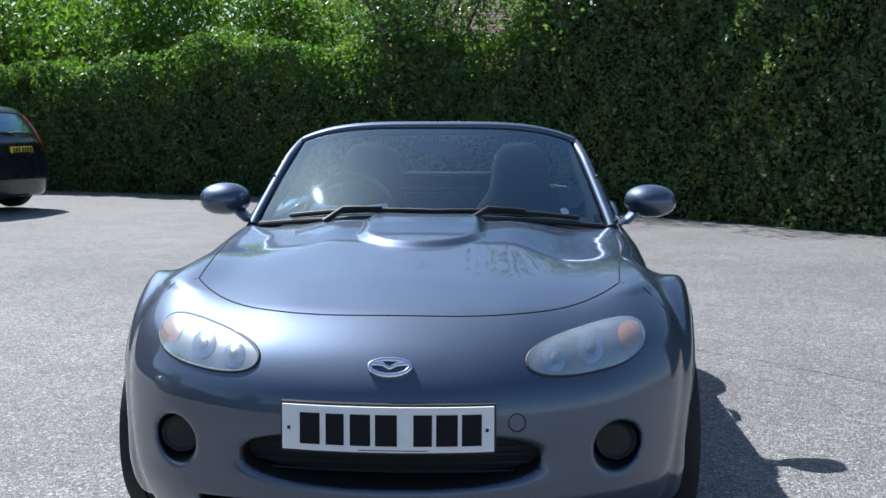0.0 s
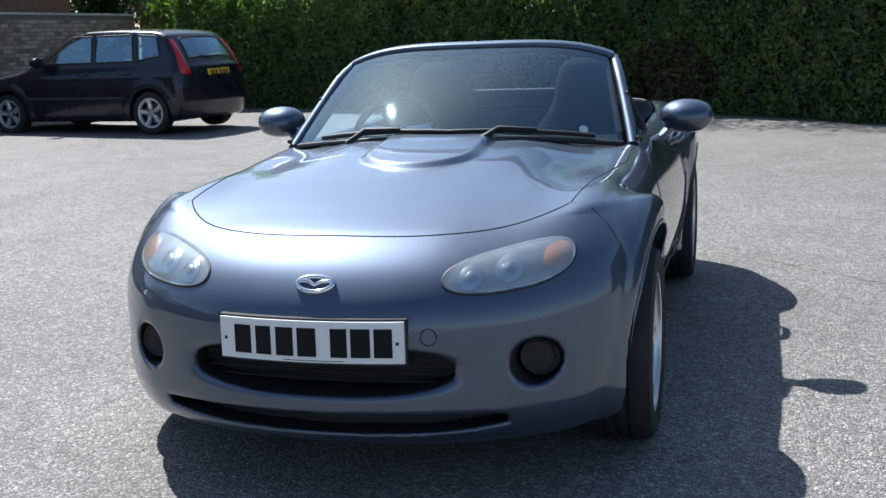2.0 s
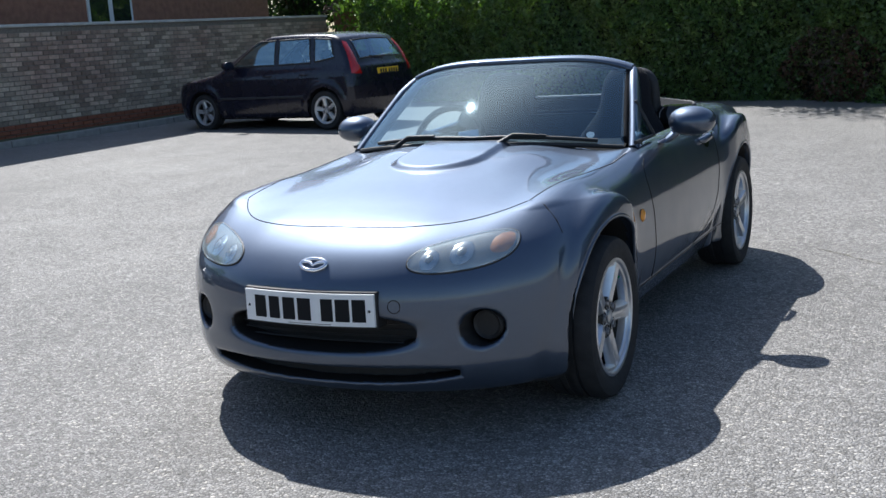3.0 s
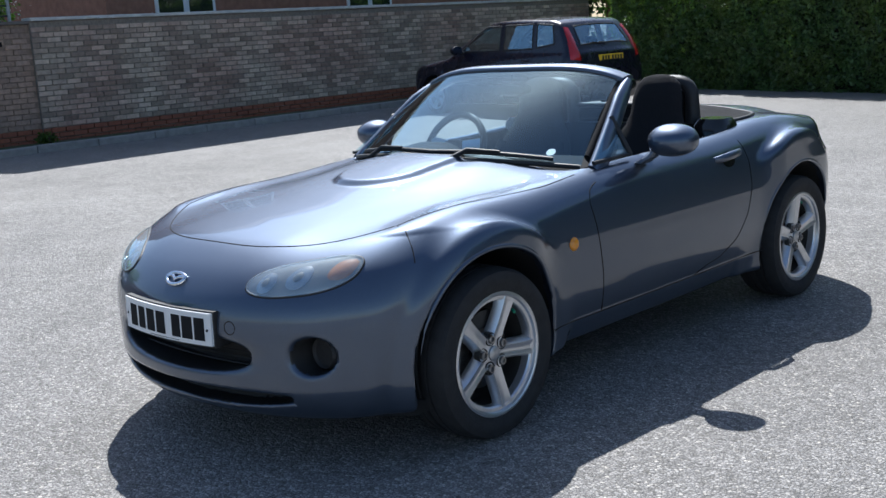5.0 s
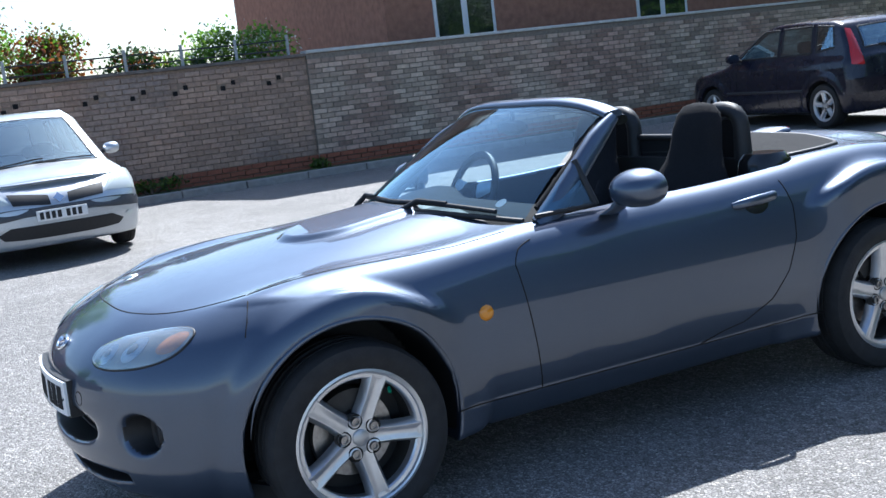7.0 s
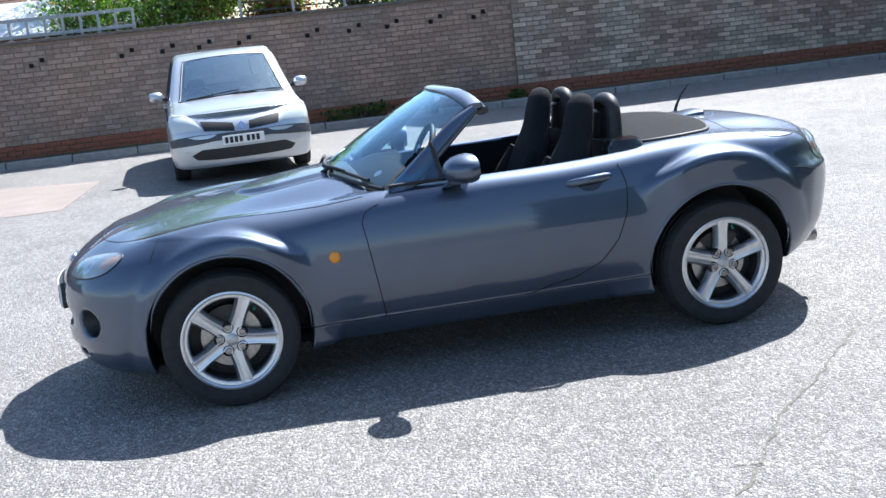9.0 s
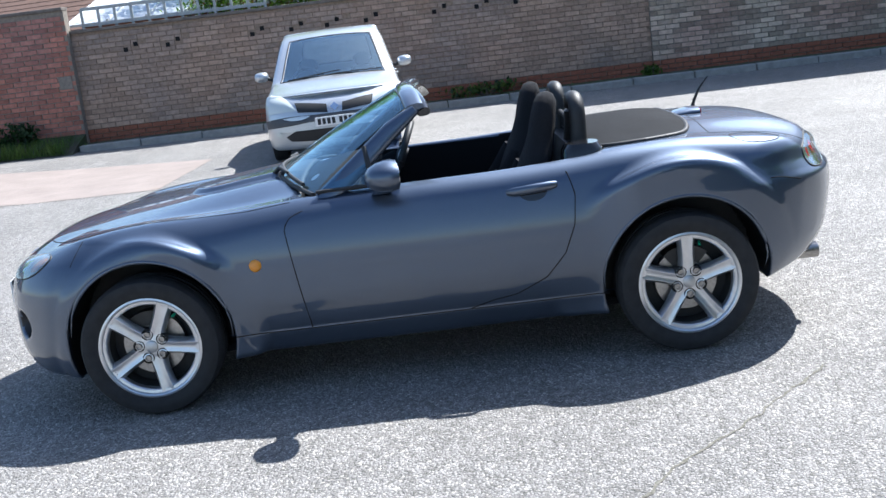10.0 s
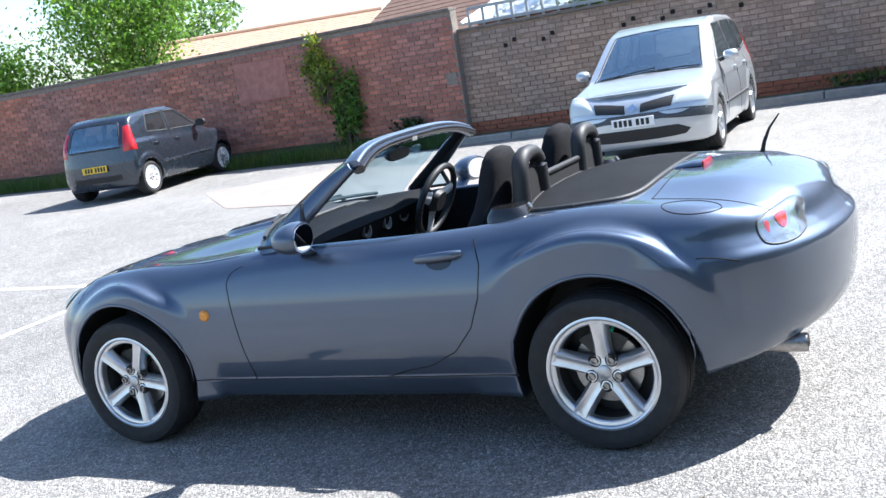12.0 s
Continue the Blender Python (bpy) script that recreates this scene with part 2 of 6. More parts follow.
def thing(name, label, category, group="", m=None):
    ob = new(name)
    tagged(ob, label, category, group)
    if m is not None:
        ob.matrix_world = m
    return ob


def add_box(bm, x0, x1, y0, y1, z0, z1, bevel=0.0, m=None):
    r = bmesh.ops.create_cube(bm, size=1.0)
    mm = Matrix.Translation(((x0 + x1) / 2, (y0 + y1) / 2, (z0 + z1) / 2)) @ Matrix.Diagonal((x1 - x0, y1 - y0, z1 - z0, 1))
    if m is not None:
        mm = m @ mm
    bmesh.ops.transform(bm, matrix=mm, verts=r["verts"])
    if bevel:
        edges = list({e for v in r["verts"] for e in v.link_edges})
        bmesh.ops.bevel(bm, geom=edges, offset=bevel, segments=2, affect='EDGES', profile=0.5)


def box(x0, x1, y0, y1, z0, z1, bevel=0.0, m=None):
    bm = bmesh.new()
    add_box(bm, x0, x1, y0, y1, z0, z1, bevel, m)
    return bm


def add_tube(bm, pts, radius, sides=8, caps=True, squash=None):
    """A tube along a polyline; radius may be one number or one per point; squash scales it along an up vector."""
    pts = [Vector(p) for p in pts]
    rings = []
    n = len(pts)
    up = Vector((0, 0, 1))
    for i, p in enumerate(pts):
        d = (pts[min(i + 1, n - 1)] - pts[max(i - 1, 0)]).normalized()
        a = d.cross(up if abs(d.z) < 0.95 else Vector((1, 0, 0))).normalized()
        b = a.cross(d).normalized()
        r = radius[i] if isinstance(radius, (list, tuple)) else radius
        s = squash or (1, 1)
        rings.append([bm.verts.new(p + r * (math.cos(2 * math.pi * k / sides) * a * s[0] + math.sin(2 * math.pi * k / sides) * b * s[1])) for k in range(sides)])
    for i in range(n - 1):
        for k in range(sides):
            bm.faces.new((rings[i][k], rings[i][(k + 1) % sides], rings[i + 1][(k + 1) % sides], rings[i + 1][k]))
    if caps:
        bm.faces.new(rings[0][::-1])
        bm.faces.new(rings[-1])


def tube(pts, radius, sides=8, squash=None):
    bm = bmesh.new()
    add_tube(bm, pts, radius, sides, True, squash)
    return bm


def add_revolve(bm, profile, sides=48, axis='x', closed=False):
    """Revolve (radius, along) pairs about the x axis."""
    rings = []
    for r, a in profile:
        ring = []
        for k in range(sides):
            t = 2 * math.pi * k / sides
            c, s = r * math.cos(t), r * math.sin(t)
            ring.append(bm.verts.new((a, c, s) if axis == 'x' else ((c, s, a) if axis == 'z' else (c, a, s))))
        rings.append(ring)
    count = len(rings)
    for i in range(count if closed else count - 1):
        for k in range(sides):
            j = (i + 1) % count
            bm.faces.new((rings[i][k], rings[i][(k + 1) % sides], rings[j][(k + 1) % sides], rings[j][k]))
    return rings


def revolve(profile, sides=48, axis='x', closed=False):
    bm = bmesh.new()
    add_revolve(bm, profile, sides, axis, closed)
    return bm


def add_loft(bm, rings, closed=True, caps=True):
    rr = [[bm.verts.new(p) for p in ring] for ring in rings]
    n = len(rr[0])
    for i in range(len(rr) - 1):
        for k in range(n if closed else n - 1):
            bm.faces.new((rr[i][k], rr[i][(k + 1) % n], rr[i + 1][(k + 1) % n], rr[i + 1][k]))
    if caps and closed:
        bm.faces.new(rr[0][::-1])
        bm.faces.new(rr[-1])


def loft(rings, closed=True, caps=True):
    bm = bmesh.new()
    add_loft(bm, rings, closed, caps)
    return bm


def ellipse_ring(center, rx, ry, n=20, power=2.0, plane='xy'):
    out = []
    for k in range(n):
        t = 2 * math.pi * k / n
        c, s = math.cos(t), math.sin(t)
        a = rx * math.copysign(abs(c) ** (2 / power), c)
        b = ry * math.copysign(abs(s) ** (2 / power), s)
        x, y, z = center
        out.append((x + a, y + b, z) if plane == 'xy' else ((x + a, y, z + b) if plane == 'xz' else (x, y + a, z + b)))
    return out


# ---- smooth solid modelling on a grid ----
def smax(a, b, k):
    h = np.clip(0.5 + 0.5 * (a - b) / k, 0, 1)
    return b + (a - b) * h + k * h * (1 - h)


def smin(a, b, k):
    return -smax(-a, -b, k)


def sstep(a, b, x):
    t = np.clip((x - a) / (b - a), 0, 1)
    return t * t * (3 - 2 * t)


def curve(xs, ys):
    """A smooth curve through the given pairs (monotone cubic)."""
    xs, ys = np.array(xs, float), np.array(ys, float)
    d = np.diff(ys) / np.diff(xs)
    m = np.concatenate([[d[0]], (d[1:] + d[:-1]) / 2, [d[-1]]])
    for i in range(len(d)):
        if d[i] == 0:
            m[i] = m[i + 1] = 0
        else:
            a, b = m[i] / d[i], m[i + 1] / d[i]
            if a < 0:
                m[i] = 0
            if b < 0:
                m[i + 1] = 0
            s = math.hypot(max(a, 0), max(b, 0))
            if s > 3:
                m[i], m[i + 1] = 3 / s * m[i], 3 / s * m[i + 1]

    def f(x):
        x = np.clip(x, xs[0], xs[-1])
        i = np.clip(np.searchsorted(xs, x) - 1, 0, len(d) - 1)
        h = xs[i + 1] - xs[i]
        t = (x - xs[i]) / h
        return ((2 * t ** 3 - 3 * t ** 2 + 1) * ys[i] + (t ** 3 - 2 * t ** 2 + t) * h * m[i]
                + (-2 * t ** 3 + 3 * t ** 2) * ys[i + 1] + (t ** 3 - t ** 2) * h * m[i + 1])
    return f


def gradient(fn, p, e=0.002):
    g = np.empty_like(p)
    for a in range(3):
        d = np.zeros(3)
        d[a] = e
        g[:, a] = (fn(p + d) - fn(p - d)) / (2 * e)
    return g


def settle(fn, p, steps=5):
    """Move points onto the surface fn = 0 along its gradient."""
    p = np.array(p, float)
    for _ in range(steps):
        g = gradient(fn, p)
        p = p - np.clip(fn(p), -0.02, 0.02)[:, None] * g / np.maximum((g * g).sum(1), 1e-6)[:, None]
    return p


def solid(fn, lo, hi, h, steps=4):
    """Quads of the surface fn = 0 in a box (surface nets), with its normals."""
    axes = [np.arange(lo[a], hi[a] + h, h) for a in range(3)]
    nx, ny, nz = (len(a) for a in axes)
    vals = np.empty((nx, ny, nz))
    yy, zz = np.meshgrid(axes[1], axes[2], indexing='ij')
    for i, x in enumerate(axes[0]):
        vals[i] = fn(np.stack([np.full(yy.size, x), yy.ravel(), zz.ravel()], 1)).reshape(ny, nz)
    s = vals < 0
    c = np.zeros((nx - 1, ny - 1, nz - 1), int)
    for dx in (0, 1):
        for dy in (0, 1):
            for dz in (0, 1):
                c += s[dx:nx - 1 + dx, dy:ny - 1 + dy, dz:nz - 1 + dz]
    cells = np.argwhere((c > 0) & (c < 8))
    index = -np.ones(c.shape, int)
    index[tuple(cells.T)] = np.arange(len(cells))
    total, count = np.zeros((len(cells), 3)), np.zeros(len(cells))
    corners = [(dx, dy, dz) for dx in (0, 1) for dy in (0, 1) for dz in (0, 1)]
    for a in corners:
        for b in corners:
            if sum(abs(a[k] - b[k]) for k in range(3)) == 1 and a < b:
                va, vb = vals[tuple((cells + a).T)], vals[tuple((cells + b).T)]
                cross = (va < 0) != (vb < 0)
                t = np.where(cross, va / np.where(cross, va - vb, 1), 0)
                total += np.where(cross[:, None], cells + np.array(a) + t[:, None] * (np.array(b) - a), 0)
                count += cross
    verts = total / count[:, None] * h + np.array([a[0] for a in axes])
    faces = []
    for ax, (u, v) in enumerate(((1, 2), (2, 0), (0, 1))):
        sl0, sl1 = [slice(None)] * 3, [slice(None)] * 3
        sl0[ax], sl1[ax] = slice(0, -1), slice(1, None)
        e = np.argwhere(s[tuple(sl0)] != s[tuple(sl1)])
        e = e[(e[:, u] > 0) & (e[:, v] > 0) & (e[:, u] < vals.shape[u] - 1) & (e[:, v] < vals.shape[v] - 1)]
        du, dv = np.zeros(3, int), np.zeros(3, int)
        du[u], dv[v] = 1, 1
        q = np.stack([index[tuple((e - du - dv).T)], index[tuple((e - dv).T)], index[tuple(e.T)], index[tuple((e - du).T)]], 1)
        flip = ~s[tuple(sl0)][tuple(e.T)]
        q[flip] = q[flip][:, ::-1]
        faces.append(q)
    faces = np.concatenate(faces)
    faces = faces[(faces >= 0).all(1)]
    verts = settle(fn, verts, steps)
    g = gradient(fn, verts)
    normals = g / np.maximum(np.linalg.norm(g, axis=1, keepdims=True), 1e-9)
    return verts, faces, normals


def split_solid(verts, faces, normals, classes, names, parent, materials, sided=()):
    """One mesh for each class of faces (and side, if sided); shading runs on across the joints."""
    cx = verts[faces].mean(1)
    for k, name in enumerate(names):
        mine = classes == k
        groups = [mine]
        if name in sided:
            groups = [mine & (cx[:, 0] > 0), mine & (cx[:, 0] <= 0)]
            if name == "wheel_arch":
                groups = [g & q for g in groups for q in (cx[:, 1] > 0, cx[:, 1] <= 0)]
        for g in groups:
            f = faces[g]
            if len(f):
                used, inv = np.unique(f, return_inverse=True)
                mesh_object(name, verts[used], inv.reshape(-1, 4), materials[k], parent, normals=normals[used])


def strip(fn, pts, radius, parent, name, material, lift=0.0, sides=6, label=""):
    """A thin cord laid on the surface fn = 0."""
    p = settle(fn, pts, 8)
    if lift:
        g = gradient(fn, p)
        p = p + lift * g / np.linalg.norm(g, axis=1, keepdims=True)
    return part(name, tube([tuple(q) for q in p], radius, sides), material, parent, label, smooth=True, angle=80)


def lens_patch(fn, outline, lift, parent, name, material, rings=7, label="", dome=0.0):
    """A patch laid on the surface fn = 0 inside an outline of points, domed by a little."""
    o = np.array(outline, float)
    c = o.mean(0)
    pts, n = [c], len(o)
    for r in range(1, rings + 1):
        pts += list(c + (o - c) * (r / rings))
    p = settle(fn, pts, 10)
    g = gradient(fn, p)
    g /= np.linalg.norm(g, axis=1, keepdims=True)
    rr = np.concatenate([[0], np.repeat(np.arange(1, rings + 1) / rings, n)])
    p = p + g * (lift + dome * (1 - rr ** 2))[:, None]
    faces = [(0, 1 + (k + 1) % n, 1 + k) for k in range(n)]
    for r in range(rings - 1):
        a, b = 1 + r * n, 1 + (r + 1) * n
        faces += [(a + k, a + (k + 1) % n, b + (k + 1) % n, b + k) for k in range(n)]
    bm = bmesh.new()
    vs = [bm.verts.new(q) for q in p]
    for f in faces:
        bm.faces.new([vs[i] for i in f])
    return part(name, bm, material, parent, label, smooth=True, angle=60)


# ---- ground ----
def ground_z(x, y):
    """The car park rises gently towards the boundary wall and the far end."""
    t = min(max((-x - 2.5) / 3.5, 0), 1)
    return 0.011 * min(max(0, -x - 0.8), 14) + t * 0.02 * min(max(0, -4.5 - y), 16)


def ground_sheet():
    bm = bmesh.new()
    xs = [-400, -120, -60, -30] + list(range(-20, 13)) + [30, 60, 120, 400]
    ys = [-400, -120, -60, -30] + list(range(-24, 25)) + [30, 60, 120, 400]
    grid = [[bm.verts.new((x, y, ground_z(x, y))) for y in ys] for x in xs]
    for i in range(len(xs) - 1):
        for j in range(len(ys) - 1):
            bm.faces.new((grid[i][j], grid[i + 1][j], grid[i + 1][j + 1], grid[i][j + 1]))
    ob = part("ground", bm, M_ASPHALT, smooth=True)
    tagged(ob, "worn grey tarmac car park with light stone chips", "ground", kind="structure")


ground_sheet()

# ---- the roadster ----
R_HC = curve([-2.0, -1.9, -1.82, -1.72, -1.5, -1.165, -0.9, -0.6, -0.4, 0, 0.6, 0.9, 1.2, 1.5, 1.7, 1.82, 1.92, 2.05],
             [0.60, 0.655, 0.695, 0.735, 0.78, 0.825, 0.86, 0.895, 0.905, 0.91, 0.915, 0.925, 0.935, 0.93, 0.905, 0.865, 0.80, 0.70])
R_HF = curve([-2.0, -1.8, -1.6, -1.4, -1.165, -0.85, -0.6, -0.4, 0, 0.4, 0.7, 0.95, 1.165, 1.45, 1.65, 1.8, 1.92, 2.05],
             [0.58, 0.66, 0.735, 0.785, 0.812, 0.82, 0.835, 0.85, 0.862, 0.866, 0.88, 0.90, 0.905, 0.885, 0.855, 0.80, 0.74, 0.66])
R_WM = curve([-1.9, -1.6, -1.165, -0.8, -0.4, 0, 0.5, 0.9, 1.165, 1.5, 1.8, 2.0],
             [0.78, 0.805, 0.812, 0.812, 0.818, 0.824, 0.828, 0.828, 0.826, 0.81, 0.775, 0.74])
R_LO = curve([-2.0, -1.85, -1.6, -1.2, 0, 1.2, 1.5, 1.75, 2.0], [0.185, 0.18, 0.178, 0.19, 0.195, 0.20, 0.25, 0.30, 0.36])
R_FX = curve([-0.35, -0.2, 0, 0.2, 0.35, 0.5, 0.6, 0.7, 0.76, 0.80, 0.84, 0.88], [-1.897, -1.93, -1.945, -1.93, -1.897, -1.835, -1.772, -1.672, -1.59, -1.515, -1.42, -1.29])
R_FZ = curve([0.15, 0.22, 0.27, 0.31, 0.45, 0.56, 0.62, 0.68, 0.76], [0.10, 0.035, 0.01, 0.002, 0.0, 0.012, 0.045, 0.10, 0.22])
R_RX = curve([-0.3, 0, 0.3, 0.5, 0.62, 0.7, 0.76, 0.8, 0.84, 0.88], [1.955, 1.99, 1.955, 1.885, 1.81, 1.73, 1.65, 1.575, 1.475, 1.34])
R_RZ = curve([0.2, 0.3, 0.4, 0.5, 0.62, 0.68, 0.72, 0.76, 0.82, 0.92], [-0.2, -0.10, -0.03, -0.005, 0.01, 0.005, -0.03, -0.06, -0.07, -0.10])
AXLES = (-1.165, 1.165)


def r_top(x, y):
    hc, hf = R_HC(y), R_HF(y)
    t = sstep(0.28, 0.66, x)
    h = hc - 0.02 * (x / 0.5) ** 2 * (1 - t) + (hf - hc) * t
    h = h - 0.006 * np.exp(-((x - 0.55) / 0.09) ** 2) * sstep(-1.6, -1.3, y) * sstep(-0.5, -0.75, y)
    h = h - 0.085 * np.clip((x - 0.63) / 0.19, 0, 1.3) ** 2 * np.exp(-((y + 1.2) / 0.55) ** 2)
    d = np.hypot(x / 0.2, np.maximum(0, -(y + 0.85)) / 0.2)
    return h + 0.019 * sstep(1.10, 0.90, d) * sstep(-0.45, -0.6, y)


def r_cockpit(x, y, z):
    qx, qy = x - 0.565, np.abs(y - 0.17) - 0.53
    d = np.hypot(np.maximum(qx, 0), np.maximum(qy, 0)) + np.minimum(np.maximum(qx, qy), 0) - 0.10
    return np.maximum(d, 0.30 - z)


def r_shell(p):
    x, y, z = np.abs(p[:, 0]), p[:, 1], p[:, 2]
    w = R_WM(y) - 0.082 * (np.maximum(z - 0.55, 0) / 0.33) ** 2 - 0.068 * (np.maximum(0.50 - z, 0) / 0.28) ** 2
    w = w + 0.006 * sstep(0.306, 0.288, z) * sstep(0.95, 0.75, np.abs(y))
    f = smax((z - r_top(x, y)) * 0.95, (x - w) * 0.96, 0.085)
    for a in AXLES:
        r = np.hypot(y - a, z - 0.31)
        ahead = (y - a) * (1 if a < 0 else -1)
        s = sstep(0.18, 0.48, ahead)
        q = sstep(0.26, 0.46, -ahead)
        flare = smax(x - (0.860 - 0.075 * s - 0.015 * q - 0.05 * np.maximum(0.3 - z, 0)), r - ((0.462 if a < 0 else 0.535) + 0.03 * s), 0.045)
        f = smin(f, flare, 0.032)
    bx = R_FX(x)
    sl = np.abs(R_FX(x + 0.01) - bx) / 0.01
    f = smax(f, (bx + R_FZ(z) - y) / np.sqrt(1 + sl ** 2), 0.07)
    rx = R_RX(x)
    sl = np.abs(R_RX(x + 0.01) - rx) / 0.01
    f = smax(f, (y - rx - R_RZ(z)) / np.sqrt(1 + sl ** 2), 0.06)
    return smax(f, R_LO(y) - z, 0.03)


def r_body(p):
    x, y, z = np.abs(p[:, 0]), p[:, 1], p[:, 2]
    f = r_shell(p)
    for a in AXLES:
        f = smax(f, -np.maximum(np.hypot(y - a, z - 0.318) - 0.362, 0.5 - x), 0.014)
    f = smax(f, -r_cockpit(x, y, z), 0.025)
    grille = (((x / 0.375) ** 2.6 + (np.abs(z - 0.408) / 0.066) ** 2.6) ** (1 / 2.6) - 1) * 0.066
    f = smax(f, -np.maximum(grille, y + 1.80), 0.02)
    slot = np.maximum(np.abs(z - 0.258 - 0.008 * (x / 0.5) ** 2) - 0.028 + 0.014 * (x / 0.47) ** 4, x - 0.50)
    f = smax(f, -np.maximum(slot, y - R_FX(x) - 0.11), 0.018)
    fog = np.hypot(x - 0.575, z - 0.415) - 0.062
    return smax(f, -np.maximum(fog, y + 1.70), 0.018)


def ring_points(cx, cy, rx, ry, n=40, power=2.0, tilt=0.0):
    out = []
    for k in range(n):
        t = 2 * math.pi * k / n
        c, s = math.cos(t), math.sin(t)
        a, b = rx * math.copysign(abs(c) ** (2 / power), c), ry * math.copysign(abs(s) ** (2 / power), s)
        out.append((cx + a * math.cos(tilt) - b * math.sin(tilt), cy + a * math.sin(tilt) + b * math.cos(tilt)))
    return out


def alloy_wheel(parent, radius=0.305, width=0.205, rim=0.218, turn=0.0, m=None, spoke_mat=None, spokes=5, name="wheel", cap=True):
    """A wheel about the x axis, its outer face towards +x."""
    wheel = new(name)
    wheel.parent = parent
    wheel.matrix_local = m
    h = width / 2
    tyre = [(rim - 0.008, -h * 0.9), (rim + 0.02, -h), (radius * 0.88, -h * 1.06), (radius * 0.955, -h), (radius * 0.99, -h * 0.8), (radius, -h * 0.45), (radius, -h * 0.42), (radius - 0.008, -h * 0.40),
            (radius - 0.008, -h * 0.34), (radius, -h * 0.32), (radius, -0.012), (radius - 0.008, -0.01), (radius - 0.008, 0.01), (radius, 0.012), (radius, h * 0.32), (radius - 0.008, h * 0.34),
            (radius - 0.008, h * 0.40), (radius, h * 0.42), (radius, h * 0.45), (radius * 0.99, h * 0.8), (radius * 0.955, h), (radius * 0.9, h * 1.05), (radius * 0.84, h * 1.07), (rim + 0.022, h * 1.0), (rim + 0.012, h * 0.97), (rim - 0.008, h * 0.9)]
    part("tyre", revolve(tyre, 64, closed=True), M_RUBBER, wheel, "black road tyre", smooth=True, angle=35)
    bm = revolve([(rim, h * 0.9), (rim + 0.004, h * 0.96), (rim - 0.004, h * 0.98), (rim - 0.010, h * 0.95), (rim - 0.013, h * 0.86), (rim - 0.024, h * 0.84), (rim - 0.029, h * 0.78), (rim - 0.031, h * 0.50)], 64)
    sm = spoke_mat or M_ALLOY
    part("rim", bm, sm, wheel, smooth=True, angle=35)
    part("barrel", revolve([(rim - 0.031, h * 0.50), (rim - 0.034, h * 0.2), (rim - 0.030, -h * 0.9), (rim, -h * 0.9)], 48), M_DARKSTEEL, wheel, "dark inside of the rim", smooth=True, angle=35)
    for k in range(spokes):
        a = turn + 2 * math.pi * k / spokes
        rows = []
        for r, wd, front, back in ((0.030, 0.034, 0.70, 0.35), (0.065, 0.030, 0.72, 0.36), (0.11, 0.028, 0.78, 0.42), (0.16, 0.030, 0.84, 0.5), (rim - 0.022, 0.034, 0.87, 0.55), (rim - 0.006, 0.036, 0.88, 0.6)):
            ring = []
            for sx, sy in ((back, -1.25), (front - 0.13, -1.08), (front, -0.74), (front - 0.01, -0.50), (front - 0.045, -0.26), (front - 0.045, 0.26), (front - 0.01, 0.50), (front, 0.74), (front - 0.13, 1.08), (back, 1.25)):
                yy, zz = sy * wd, r
                ring.append((sx * h, yy * math.cos(a) - zz * math.sin(a), yy * math.sin(a) + zz * math.cos(a)))
            rows.append(ring)
        part("spoke", loft(rows), sm, wheel, smooth=True, angle=38)
    part("hub", revolve([(0.001, h * 0.74), (0.024, h * 0.74), (0.027, h * 0.70), (0.045, h * 0.68), (0.070, h * 0.62), (0.075, h * 0.4), (0.001, h * 0.4)], 32), sm, wheel, smooth=True, angle=35)
    if cap:
        part("centre_cap", revolve([(0.001, h * 0.80), (0.022, h * 0.79), (0.027, h * 0.76), (0.0280, h * 0.66)], 24), M_SILVER, wheel, "round silver centre cap", smooth=True, angle=35)
    for k in range(5):
        a = turn + 2 * math.pi * (k + 0.5) / 5
        bm = revolve([(0.001, h * 0.72), (0.009, h * 0.72), (0.010, h * 0.80), (0.0140, h * 0.80), (0.0158, h * 0.73), (0.0160, h * 0.5)], 10)
        bmesh.ops.translate(bm, verts=bm.verts[:], vec=(0, -0.055 * math.sin(a), 0.055 * math.cos(a)))
        part("wheel_nut", bm, M_STEEL, wheel, smooth=True)
        # Dark pocket ring: shade of the recess round each nut, put in colour.
        bm = revolve([(0.0161, h * 0.62), (0.0235, h * 0.725), (0.0255, h * 0.70), (0.0255, h * 0.5)], 14)
        bmesh.ops.translate(bm, verts=bm.verts[:], vec=(0, -0.055 * math.sin(a), 0.055 * math.cos(a)))
        part("shaded_nut_pocket", bm, M_DARKSTEEL, wheel, smooth=True)
    if cap:
        a = turn - 0.32
        part("valve_cap", tube([(h * 0.62, -0.178 * math.sin(a), 0.178 * math.cos(a)), (h * 0.80, -0.168 * math.sin(a), 0.168 * math.cos(a))], 0.006, 8), M_VALVE, wheel, "small green valve cap")
    part("brake_disc", revolve([(0.06, 0.012), (0.135, 0.012), (0.137, 0.004), (0.137, -0.01), (0.06, -0.01)], 40, closed=True), M_STEEL, wheel, "grey cast brake disc", smooth=True, angle=35)
    bm = bmesh.new()
    rings = []
    for k in range(9):
        a = math.radians(-40 + 10 * k + 90)
        rings.append([(s, r * math.cos(a), r * math.sin(a)) for s, r in ((0.03, 0.085), (0.035, 0.15), (-0.03, 0.15), (-0.03, 0.085))])
    add_loft(bm, rings)
    part("brake_caliper", bm, M_DARKSTEEL, wheel, smooth=True, angle=30)
    part("backing", revolve([(0.001, -0.03), (rim - 0.03, -0.03)], 32), M_BLACK, wheel)
    return wheel


